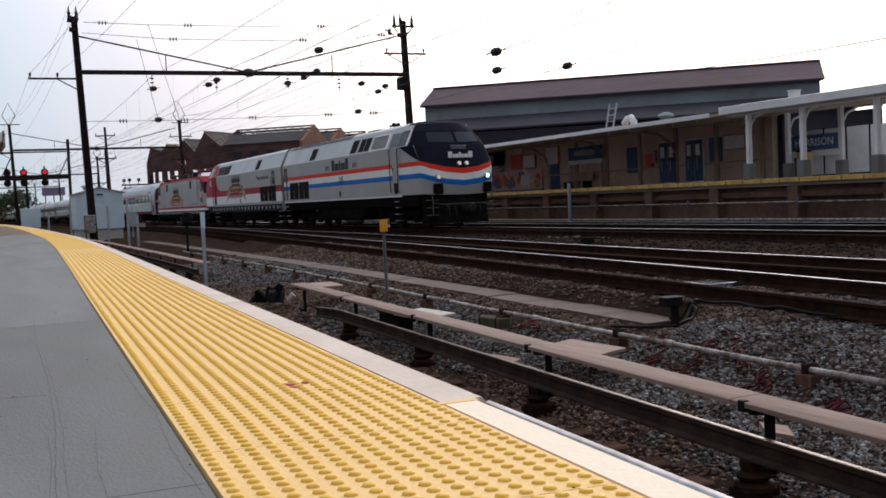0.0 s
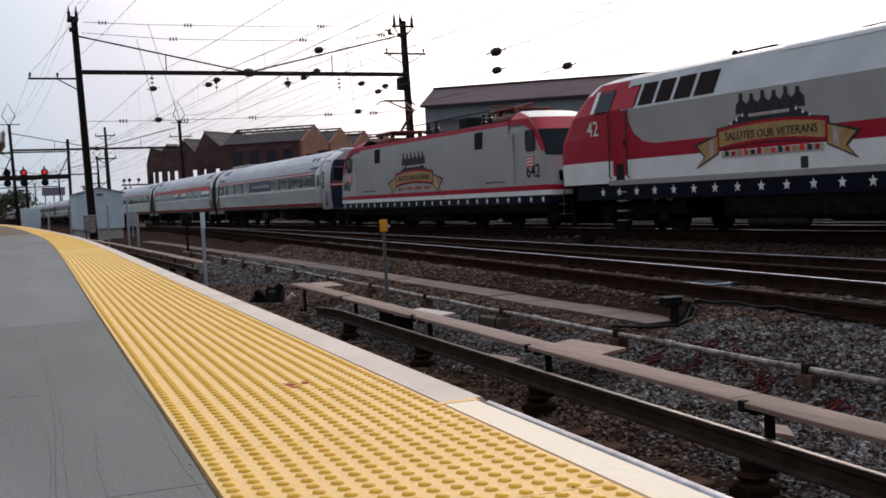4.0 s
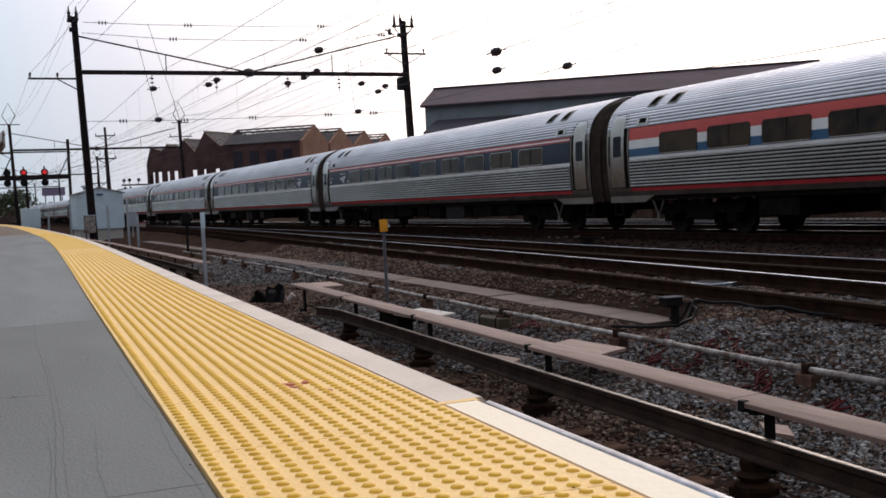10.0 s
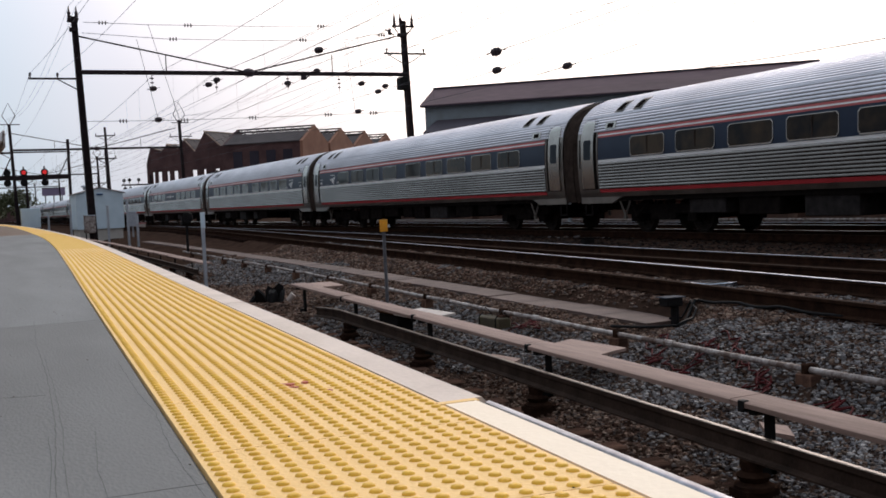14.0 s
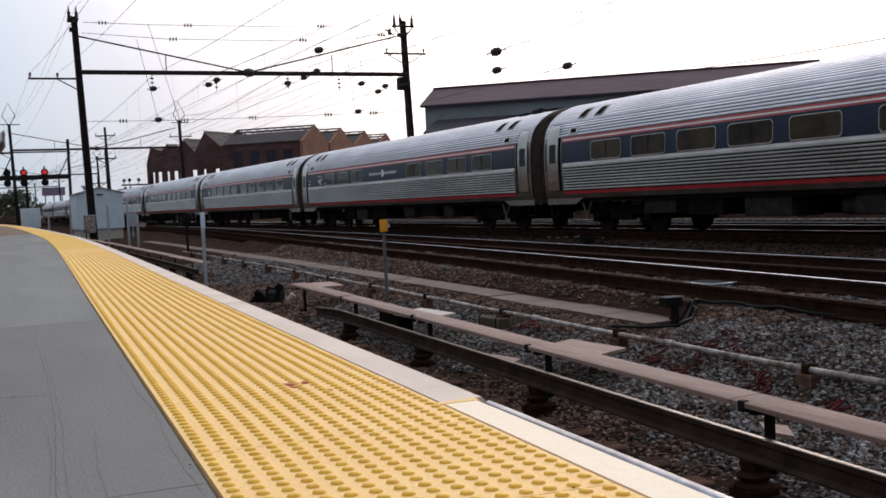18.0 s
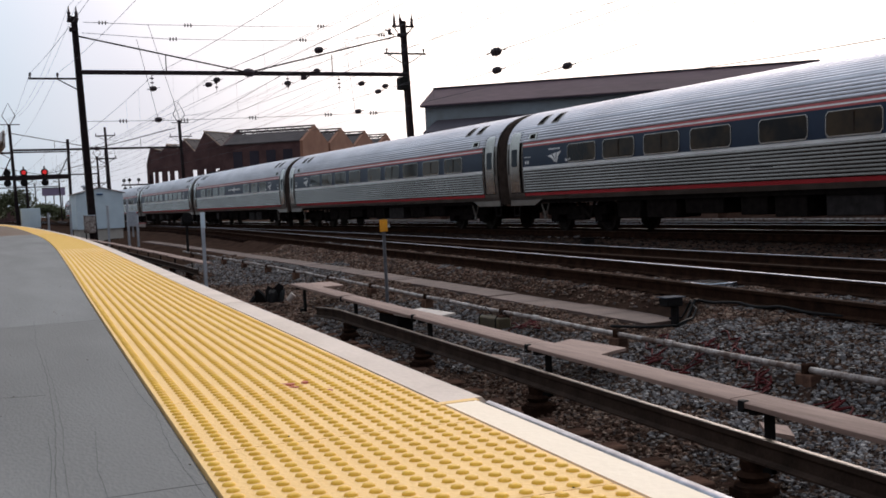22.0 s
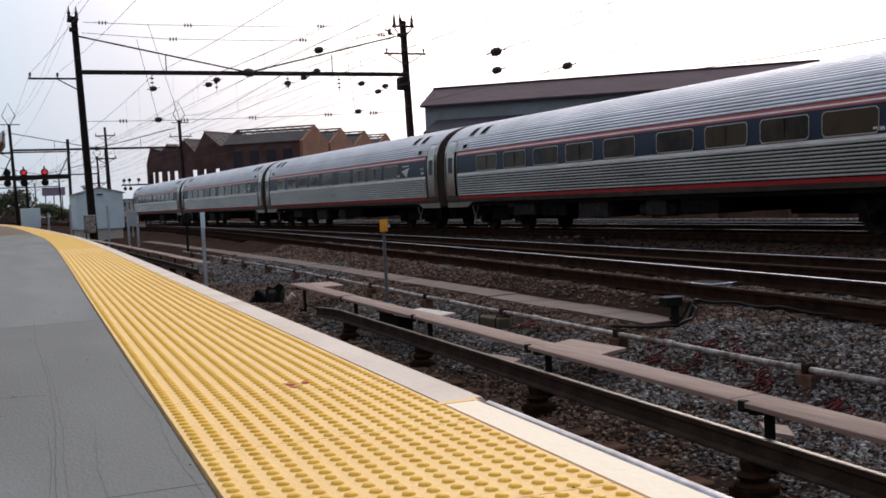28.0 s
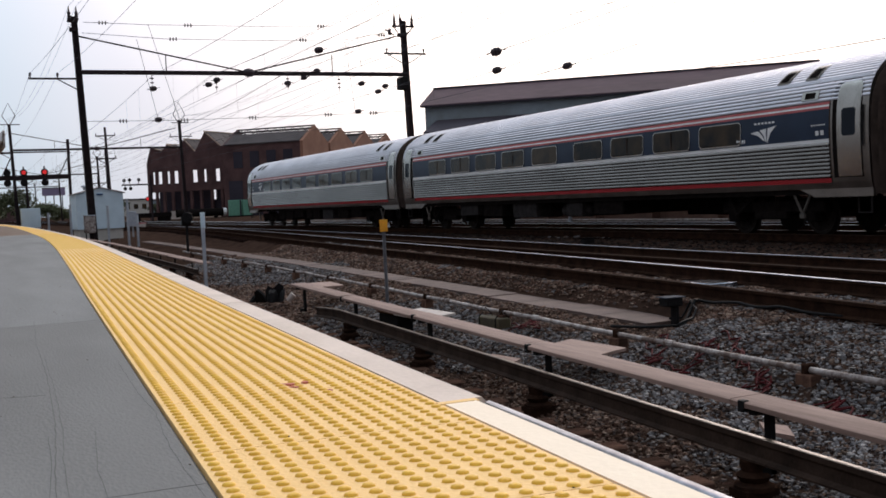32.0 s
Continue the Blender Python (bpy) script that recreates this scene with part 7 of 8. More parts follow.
        for x in (-0.95, 0.95):
            part("cab_window", Bag().box(x - 0.33, x + 0.33, B - 0.052, B - 0.036, 2.35, 3.0, 0.005), MAT["glass_blue"], f)
            part("cab_window_frame", Bag().box(x - 0.38, x + 0.38, B - 0.046, B - 0.034, 2.30, 3.05, 0.005), MAT["stain_door"], f)
        part("end_door", Bag().box(-0.38, 0.38, B - 0.05, B - 0.036, 1.1, 3.1, 0.01), MAT["blue"], f)
        part("end_door_window", Bag().box(-0.24, 0.24, B - 0.06, B - 0.052, 2.3, 2.9), MAT["glass_blue"], f)
        for z, m in ((2.10, "red"), (2.15, "white"), (2.20, "red")):
            part("pinstripe", Bag().box(-1.42, 1.42, B - 0.056, B - 0.035, z, z + 0.045), MAT[m], f)
        part("headlight_box", Bag().box(-0.7, 0.7, B - 0.02, B + 0.7, 3.55, 3.98, 0.08), MAT["stain_roof"], c)
        for s in (-1, 1):
            part("cab_door", wall_strip(car_half, -11.38, -10.62, 1.10, 3.30, 0.016, s, 8, 0.03), MAT["stain_door"], c, "bare stainless door")
            part("door_window", pane_bag(car_half, -11.25, -10.85, 2.15, 2.70, 0.026, s), MAT["glass"], c)
            part("corner_window", pane_bag(car_half, -11.98, -11.66, 2.0, 2.85, 0.008, s), MAT["glass"], c, "tall narrow corner window")
            part("corner_panel", wall_strip(car_half, -12.30, -12.02, 1.1, 1.85, 0.006, s, 3, 0.05), MAT["stain_door"], c)
            part("car_name_plate", wall_strip(car_half, -10.9, -9.7, 3.02, 3.13, 0.03, s, 2, 0.02), MAT["st_blue"], c, "small blue name plate")
            for hy in (-9.5, -10.2):
                part("roof_hatch", wall_strip(car_half, hy - 0.16, hy + 0.16, 3.44, 3.62, 0.035, s, 2, 0.04), MAT["undergrey"], c, "dark framed roof hatch")
            part("roof_vent", wall_strip(car_half, -11.2, -10.8, 3.44, 3.58, 0.03, s, 2, 0.03), MAT["stain_door"], c)
            part("car_name_plate", wall_strip(car_half, 9.9, 11.1, 3.02, 3.13, 0.03, s, 2, 0.02), MAT["st_blue"], c, "small blue name plate")
        part("jumper_cable", Bag().path([(-0.7, B - 0.03, 1.1), (-0.72, B - 0.3, 0.8), (-0.6, B - 0.45, 0.5)], 0.035, 6), MAT["teal_blue"], c)
        part("coupler", Bag().box(-0.15, 0.15, -13.0, -12.2, 0.62, 0.88, 0.03), MAT["under"], c)
        part("pilot", Bag().box(-1.2, 1.2, -12.7, -12.3, 0.35, 0.92, 0.03), MAT["under"], c)
        part("roof_antenna", Bag().tube((0, -7.5, 3.9), (0, -7.5, 4.10), 0.07, 8).box(-0.25, 0.25, -7.8, -7.2, 4.09, 4.15, 0.02), MAT["undergrey"], c, "dark roof aerial on a stem")
        part("roof_fan", Bag().lathe((0.1, -6.5, 3.92), (0, 0, 1), [(0, 0.14), (0.16, 0.14), (0.20, 0.24), (0.25, 0.20)], 12), MAT["undergrey"], c, "dark roof fan")
        part("roof_box", Bag().box(-0.4, 0.4, -5.8, -5.3, 3.94, 4.07, 0.03), MAT["undergrey"], c, "low dark roof box")
    return c


# ------------------------------------------------ diesel locomotives
def loco_half(z):
    return float(np.interp(z, [0.4, 1.0, 1.42, 3.43, 4.30, 4.42, 4.48], [1.45, 1.52, 1.56, 1.56, 1.16, 0.95, 0.0]))


def star_pts(cy, cz, r, x):
    return [(x, cy + (r if k % 2 == 0 else r * 0.42) * math.sin(math.pi * k / 5), cz + (r if k % 2 == 0 else r * 0.42) * math.cos(math.pi * k / 5)) for k in range(10)]


def medallion(c, yc, zc, sc, x, s):
    """A ribbon banner under a plain dark hill with small knobs."""
    o = s * x

    def P(pts, m, name, d, label=""):
        part(name, Bag().plate([(o + s * d, yc + (a if s < 0 else -a) * sc, zc + z * sc) for a, z in pts], (s * 0.004, 0, 0)), MAT[m], c, label)
    hill = [(-2.05, -0.1)] + [(-1.95 + 3.9 * i / 12, 0.12 + 0.66 * math.sin(math.pi * i / 12)) for i in range(13)] + [(2.05, -0.1)]
    P(hill, "ink", "emblem_hill", 0.002, "dark arched emblem")
    for i in range(6):
        a = -1.02 + 0.40 * i
        P([(a - 0.21, 0.60), (a - 0.19, 0.84), (a - 0.05, 0.93), (a - 0.04, 1.06 + 0.04 * (i % 2)), (a + 0.08, 1.08 + 0.04 * (i % 2)), (a + 0.09, 0.93), (a + 0.21, 0.82), (a + 0.23, 0.60)], "ink", "emblem_knob", 0.004)
    for i in range(4):
        for sg in (-1, 1):
            a = sg * (0.95 + 0.22 * i)
            z = 0.56 - 0.095 * i
            P([(a - 0.05, z), (a, z - 0.05), (a + 0.05, z), (a, z + 0.06)], "white", "emblem_star", 0.005)
    P([(-0.72, 0.50), (0.72, 0.50), (0.72, 0.58), (-0.72, 0.58)], "plate", "emblem_script", 0.0055, "pale unreadable script")

    def arc(w, z0, z1, rise):
        xs = [-w + 2 * w * i / 8 for i in range(9)]
        return [(q, z0 + rise * (1 - (q / w) ** 2)) for q in xs] + [(q, z1 + rise * (1 - (q / w) ** 2)) for q in reversed(xs)]
    P(arc(1.98, -0.28, 0.30, 0.12), "ink", "banner_edge", 0.006)
    P(arc(1.94, -0.25, 0.27, 0.12), "crimson", "banner_border", 0.0085, "dark red banner border")
    P(arc(1.86, -0.18, 0.20, 0.12), "gold", "banner", 0.011, "gold brown banner")
    for sg in (-1, 1):
        P([(sg * 1.9, -0.34), (sg * 2.85, -0.70), (sg * 2.52, -0.40), (sg * 2.92, -0.06), (sg * 1.9, 0.16)], "ink", "ribbon_edge", 0.004)
        P([(sg * 1.94, -0.32), (sg * 2.74, -0.62), (sg * 2.46, -0.38), (sg * 2.78, -0.10), (sg * 1.94, 0.11)], "gold", "ribbon_tail", 0.0065, "gold ribbon tail")
        P([(sg * 2.10, -0.34), (sg * 2.28, -0.42), (sg * 2.28, 0.02), (sg * 2.10, 0.06)], "plate", "ribbon_fold", 0.0085)
    P([(-1.8, -0.46), (1.8, -0.46), (1.8, -0.30), (-1.8, -0.30)], "plate", "lower_scroll", 0.003)
    for i in range(14):
        a = -1.6 + 0.245 * i
        P([(a - 0.08, -0.43), (a + 0.07, -0.43), (a + 0.07, -0.31 + 0.03 * (i % 3)), (a - 0.08, -0.31)], ("crimson", "ink", "red", "gold")[i % 4], "ribbon_bar", 0.0055)
    me = letters("SALUTES OUR VETERANS", 0.29 * sc, MAT["ink"])
    at = on_side(-x - 0.020, yc, zc + 0.06 * sc) if s < 0 else pose(0, 0, 0, 0, 0, 180) @ on_side(-x - 0.020, -yc, zc + 0.06 * sc)
    part("lettering", me, None, c, "dark banner lettering", at=at)


def loft_end(c, rows, cols_mat, y_join, fwd=-1):
    """A vehicle nose from rows of (z side, z centre, half width, y of side, y of corner, y of centre); one part per band."""
    sec = []
    for zs, zc, hw, ys, yc, yn in rows:
        half = [(hw, y_join, zs), (hw, ys, zs), (hw * 0.97, (ys + yc) / 2, zs * 0.9 + zc * 0.1), (hw * 0.86, yc, zs * 0.65 + zc * 0.35), (hw * 0.45, yn + (yc - yn) * 0.28, zs * 0.2 + zc * 0.8), (0.0, yn, zc)]
        sec.append([(-x, y, z) for x, y, z in half] + [(x, y, z) for x, y, z in reversed(half[:-1])])
    n = len(sec[0])
    for k, (name, m_side, m_front, label) in enumerate(cols_mat):
        if m_side == m_front:
            part(name, Bag().loft([sec[k], sec[k + 1]]), MAT[m_front], c, label)
        else:
            part(name, Bag().loft([sec[k][1:-1], sec[k + 1][1:-1]]), MAT[m_front], c, label)
            part(name + "_side", Bag().loft([sec[k][:2], sec[k + 1][:2]]), MAT[m_side], c)
            part(name + "_side", Bag().loft([sec[k][-2:], sec[k + 1][-2:]]), MAT[m_side], c)
    part("nose_cap", Bag().add(sec[-1], [tuple(range(n))]), MAT[cols_mat[-1][2]], c)
    return sec


def diesel(label, vet=False):
    c = thing("diesel_locomotive", label, "locomotive", group="diesel locomotives")
    J, R = -7.25, 10.3
    bands = [(1.42, 2.06, "silver"), (2.06, 2.27, "mid_blue"), (2.27, 2.57, "white"), (2.57, 2.76, "red"), (2.76, 3.43, "silver")] if not vet else \
            [(1.50, 2.05, "white"), (2.05, 2.43, "crimson"), (2.43, 3.43, "silver")]
    for s in (-1, 1):
        for z0, z1, m in bands:
            part("side_panel", wall_strip(loco_half, J, R, z0, z1, 0.0, s, 2, 0.05), MAT[m], c)
        part("sill", wall_strip(loco_half, J, R, 1.36, 1.42 if not vet else 1.50, 0.012, s, 1, 0.06), MAT["white" if not vet else "silver"], c, "pale sill strip")
        part("cant_panel", wall_strip(loco_half, J, R, 3.43, 4.30, 0.0, s, 2, 0.05), MAT["silver_roof"], c, "pale sloping roof side")
        part("underframe_side", wall_strip(loco_half, -9.0, 10.2, 0.95, 1.36, 0.0, s, 2, 0.06), MAT["navy" if vet else "under"], c)
        for y0, y1 in ((4.5, 5.4),):
            part("roof_window", wall_strip(loco_half, y0, y1, 3.50, 4.08, 0.012, s, 2, 0.02), MAT["grille"], c)
        for y0, y1 in ((-1.75, -0.9), (-2.65, -2.02), (-3.4, -2.72)) if not vet else ((-3.3, -2.5), (-4.15, -3.45), (-4.95, -4.3), (-5.75, -5.1), (-6.4, -5.9)):
            part("roof_window", wall_strip(loco_half, y0, y1, 3.50, 4.10, 0.012, s, 2, 0.02), MAT["grille"], c, "dark engine room opening")
        part("roof_walk", wall_strip(loco_half, -0.4, 9.9, 4.24, 4.40, 0.014, s, 2, 0.03), MAT["undergrey" if not vet else "silver_roof"], c, "dark strip along the roof edge" if not vet else "")
        if not vet:
            g = part("louvre_frame", wall_strip(loco_half, -5.65, -3.62, 3.46, 4.12, 0.010, s, 2, 0.02), MAT["white"], c, "white louvred grille")
            for k in range(8):
                z = 3.52 + 0.072 * k
                part("louvre", wall_strip(loco_half, -5.5, -3.72, z, z + 0.04, 0.022, s, 1, 0.02), MAT["undergrey"], g)
        g0 = ((5.62, 7.38), (7.48, 9.1))
        for y0, y1 in g0:
            g = part("side_grille", wall_strip(loco_half, y0, y1, 1.53, 2.44 if not vet else 2.41, 0.010, s, 2, 0.02), MAT["grille"], c, "dark radiator grille")
            for k in range(3):
                yy = y0 + (y1 - y0) * (k + 1) / 4
                part("grille_bar", wall_strip(loco_half, yy - 0.012, yy + 0.012, 1.55, 2.0 if k == 1 else 2.38, 0.016, s, 1, 0.01), MAT["silver" if k == 1 else "under"], g)
        # cab door with grab irons and steps
        part("cab_door", wall_strip(loco_half, -7.0, -6.3, 1.62, 3.42, 0.008, s, 2, 0.02), MAT["silver"] if not vet else MAT["crimson"], c, "cab side door")
        part("door_step", wall_strip(loco_half, -6.85, -6.45, 1.5, 1.95, 0.012, s, 1, 0.02), MAT["undergrey"], c)
        for y in (-7.08, -6.2):
            part("grab_iron", Bag().path([(s * 1.57, y, 1.55), (s * 1.64, y, 1.60), (s * 1.64, y, 3.35), (s * 1.57, y, 3.42)], 0.022, 6), MAT["ink"], c)
        rd = 8.35 if vet else 9.5
        for y in (rd, rd + 0.62):
            part("grab_iron", Bag().path([(s * 1.57, y, 1.5), (s * 1.62, y, 1.55), (s * 1.62, y, 2.9), (s * 1.57, y, 2.95)], 0.020, 6), MAT["ink"], c)
        part("rear_door_window", wall_strip(loco_half, rd + 0.10, rd + 0.52, 2.55, 3.25, 0.012, s, 1, 0.02), MAT["glass"], c, "brown tinted door window")
        part("door_window_frame", rounded_frame(loco_half, rd + 0.07, rd + 0.55, 2.52, 3.28, 0.018, s, 0.05), MAT["rubber"], c)
        part("door_seam", wall_strip(loco_half, rd + 0.04, rd + 0.055, 1.5, 3.32, 0.006, s, 1, 0.01), MAT["under"], c)
        part("door_seam", wall_strip(loco_half, rd + 0.565, rd + 0.58, 1.5, 3.32, 0.006, s, 1, 0.01), MAT["under"], c)
        for yy in (-6.65, 9.8):
            for z in (0.35, 0.62, 0.9, 1.15):
                part("step", Bag().box(*sorted((s * 1.35, s * 1.55)), yy - 0.24, yy + 0.24, z, z + 0.03), MAT["steel"], c)
        part("fuel_tank", Bag().box(*sorted((s * 0.3, s * 1.48)), -2.4, 3.9, 0.38, 1.1, 0.12), MAT["under"], c)
        part("air_reservoir", Bag().lathe((s * 1.3, -1.6, 0.34), (0, 1, 0), [(0, 0.06), (0.08, 0.12), (2.0, 0.12), (2.08, 0.06)], 8), MAT["undergrey"], c)
        part("fuel_filler", wall_strip(loco_half, 0.5, 0.72, 1.52, 1.78, 0.014, s, 1, 0.02), MAT["ink"], c)
        if not vet:
            part("cab_roof_side", wall_strip(loco_half, -8.05, J, 3.425, 4.29, 0.016, s, 3, 0.05), MAT["silver_roof"], c)
            part("mask_flank", Bag().plate([(s * 1.568, y, z) for y, z in ((-9.24, 2.78), (-8.8, 2.88), (-8.0, 3.14), (-7.2, 3.425), (-8.66, 3.425))], (s * 0.006, 0, 0)), MAT["mask"], c, "dark flank of the nose")
        part("cab_window", wall_strip(loco_half, -7.90, -7.12, 3.47, 4.08, 0.03, s, 2, 0.03), MAT["screen"], c, "cab side window")
        part("cab_window", wall_strip(loco_half, -7.05, -5.95, 3.47, 4.06, 0.026, s, 2, 0.03), MAT["hut_grey" if not vet else "crimson"], c, "grey panel behind the cab window" if not vet else "")
        part("window_post", wall_strip(loco_half, -8.10, -7.93, 3.46, 4.10, 0.036, s, 2, 0.04), MAT["white"], c, "white window post")
        part("door_handle", Bag().box(*sorted((s * 1.57, s * 1.60)), -6.42, -6.36, 2.45, 2.60, 0.008), MAT["under"], c)
        if vet:
            n = 21
            for k in range(n):
                y = -7.6 + 16.9 * k / (n - 1)
                part("star", Bag().plate(star_pts(y, 1.17, 0.135, s * 1.546), (s * 0.004, 0, 0)), MAT["white"], c)
            bars(c, 5.5, 7.7, 2.95, 0.18, 1.566, "ink", 6, s)
            part("emblem", Bag().plate([(s * 1.566, 5.35, 2.83), (s * 1.566, 4.75, 3.08), (s * 1.566, 5.0, 3.1), (s * 1.566, 5.4, 2.95)], (s * 0.004, 0, 0)), MAT["ink"], c, "dark swoosh emblem")
        else:
            b = Bag()
            for u, w, h in ((0.0, 0.44, 0.52), (0.50, 0.58, 0.34), (1.14, 0.18, 0.46), (1.37, 0.20, 0.34), (1.62, 0.36, 0.34), (2.04, 0.40, 0.52)):
                y0 = 1.72 - u if s < 0 else -0.72 + u
                b.box(*sorted((s * 1.564, s * 1.569)), *sorted((y0, y0 - w if s < 0 else y0 + w)), 2.80, 2.80 + h)
            tagged(part("lettering_bar", b, MAT["ink"], c, "dark bars of large side lettering"), kind="stuff")
    if vet:
        for s in (-1, 1):
            sweep = [(-7.26, 2.425), (-4.9, 2.425), (-5.5, 2.52), (-5.95, 2.78), (-6.15, 3.1), (-6.22, 3.43), (-7.26, 3.43)]
            part("cab_sweep", Bag().plate([(s * 1.563, y, z) for y, z in sweep], (-s * 0.01, 0, 0)), MAT["crimson"], c, "crimson cab side with a curved edge")
            part("cab_cant", wall_strip(loco_half, -7.26, -6.55, 3.43, 4.28, 0.004, s, 2, 0.02), MAT["crimson"], c)
            medallion(c, -0.5, 2.32, 0.95, 1.566, s)
        side_letters(c, "42", 0.62, -8.0, 3.0, 1.575, "white")
    else:
        side_letters(c, "1971", 0.34, 2.45, 2.95, 1.566, "ink")
        side_letters(c, "2011", 0.34, -1.6, 2.95, 1.566, "ink")
        side_letters(c, "145", 0.50, 0.4, 2.30, 1.568, "ink")
    part("roof", Bag().loft([[(-1.16, y, 4.30), (-0.95, y, 4.42), (-0.5, y, 4.47), (0.5, y, 4.47), (0.95, y, 4.42), (1.16, y, 4.30)] for y in (J, R)]), MAT["silver_roof"], c)
    for y0, y1, h in ((1.5, 4.8, 0.03), (5.6, 9.4, 0.03), (-2.6, -1.2, 0.05)):
        part("roof_fan_housing", Bag().box(-0.7, 0.7, y0, y1, 4.42, 4.47 + h, 0.02), MAT["undergrey"], c)
    part("horn", Bag().tube((-0.3, -3.2, 4.47), (-0.3, -3.2, 4.6), 0.03, 6).lathe((-0.3, -3.5, 4.62), (0, -1, 0), [(-0.5, 0.03), (0, 0.05), (0.12, 0.12)], 8).lathe((-0.1, -3.5, 4.62), (0, -1, 0), [(-0.5, 0.03), (0, 0.05), (0.12, 0.12)], 8), MAT["under"], c)
    part("rear_wall", Bag().plate([(-1.54, R - 0.02, 0.95), (1.54, R - 0.02, 0.95), (1.54, R - 0.02, 3.43), (1.14, R - 0.02, 4.3), (0, R - 0.02, 4.46), (-1.14, R - 0.02, 4.3), (-1.54, R - 0.02, 3.43)], (0, -0.04, 0)), MAT["silver"], c)
    part("gangway_door", Bag().box(-0.45, 0.45, R, R + 0.1, 1.5, 3.5, 0.03), MAT["rubber"], c)
    rows = [(1.42, 1.35, 1.56, -9.6, -10.05, -10.35), (2.06, 1.70, 1.56, -9.65, -10.1, -10.42), (2.27, 1.92, 1.56, -9.62, -10.08, -10.42), (2.57, 2.18, 1.56, -9.6, -10.05, -10.40),
            (2.76, 2.40, 1.56, -9.55, -10.0, -10.37), (3.43, 3.30, 1.53, -8.95, -9.5, -9.9), (4.02, 3.98, 1.32, -8.35, -8.95, -9.3), (4.30, 4.34, 1.14, -8.05, -8.5, -8.75), (4.44, 4.47, 0.8, -7.8, -7.95, -8.05)]
    if not vet:
        cm = [("nose_base", "silver", "silver", ""), ("nose_blue", "mid_blue", "mid_blue", "blue nose stripe"), ("nose_white", "white", "white", "white nose stripe"), ("nose_red", "red", "red", "red nose stripe"),
              ("nose_mask", "silver", "mask", "dark blue black nose"), ("windscreen_band", "mask", "mask", ""), ("brow", "mask", "mask", ""), ("crown", "mask", "mask", "")]
    else:
        cm = [("nose_base", "white", "white", ""), ("nose_red", "crimson", "crimson", "crimson nose")] + [("nose_red", "crimson", "crimson", "")] * 4 + [("brow", "crimson", "silver_roof", ""), ("crown", "silver_roof", "silver_roof", "")]
    back = 0.0 if vet else 0.28
    rows = [(a, b, h, y1 + back, y2 + back, y3 + back) for a, b, h, y1, y2, y3 in rows]
    sec = loft_end(c, rows, cm, J)
    for s in (0, 1):
        idx = (3, 4, 5) if not s else (7, 6, 5)
        lo = [Vector(sec[5][i]).lerp(Vector(sec[6][i]), 0.20) for i in idx]
        hi = [Vector(sec[5][i]).lerp(Vector(sec[6][i]), 0.86) for i in idx]
        lo[0], hi[0] = lo[0].lerp(lo[1], 0.25), hi[0].lerp(hi[1], 0.25)
        lo[2] = lo[1].lerp(lo[2], 0.9)
        hi[2] = hi[1].lerp(hi[2], 0.9)
        part("windscreen", Bag().loft([[q + Vector((0, -0.02, 0.02)) for q in lo], [q + Vector((0, -0.02, 0.02)) for q in hi]]), MAT["screen"], c, "dark sloping windscreen")
    for x in (-0.16, 0.16):
        l = part("headlight", Bag().lathe((x, -10.2 + back, 2.55), (0, -1, 0.3), [(0, 0.10), (0.14, 0.10), (0.16, 0.085)], 12), MAT["steel"], c)
        part("lens", Bag().lathe((x, -10.36 + back, 2.60), (0, -1, 0.3), [(0, 0.08), (0.02, 0.07)], 12), MAT["lamp_dim"], l, "dim headlamp lens")
    for x in (-1.08, 1.08):
        l = part("ditch_light", Bag().lathe((x, -10.0 + back, 2.08), (0, -1, 0), [(0, 0.10), (0.34, 0.10)], 12), MAT["steel"], c)
        part("lens", Bag().lathe((x, -10.34 + back, 2.08), (0, -1, 0), [(0, 0.085), (0.02, 0.07)], 12), MAT["lamp_glow" if x > 0 else "lamp_dim"], l, "ditch light lens")
        part("step_box", Bag().box(x - 0.17, x + 0.17, -10.36 + back, -9.95 + back, 1.42, 1.82, 0.03), MAT["under"], c)
    part("pilot", Bag().loft([[(-1.45, y0 + back, z), (-1.1, y1 + back, z), (0, y2 + back, z), (1.1, y1 + back, z), (1.45, y0 + back, z)] for z, y0, y1, y2 in ((1.38, -9.4, -10.0, -10.3), (0.9, -9.4, -10.1, -10.35), (0.22, -9.3, -10.2, -10.6))]), MAT["under"], c, "sooty pilot plough")
    part("coupler", Bag().box(-0.16, 0.16, -10.9 + back, -9.8, 0.66, 0.95, 0.04).lathe((0, -10.95 + back, 0.80), (0, -1, 0), [(-0.1, 0.16), (0.05, 0.20), (0.12, 0.12)], 8), MAT["undergrey"], c)
    part("uncoupling_lever", Bag().path([(-1.35, -10.25 + back, 1.05), (-0.9, -10.45 + back, 0.98), (0, -10.6 + back, 1.0), (0.9, -10.45 + back, 0.98), (1.35, -10.25 + back, 1.05)], 0.016, 6), MAT["brace"], c, "bent steel uncoupling lever")
    for x in (-0.85, -0.55, 0.55, 0.85):
        part("air_hose", Bag().path([(x, -10.38 + back, 1.0), (x, -10.62 + back, 0.85), (x * 0.95, -10.68 + back, 0.55), (x * 0.85, -10.55 + back, 0.42)], 0.032, 6), MAT["undergrey"], c)
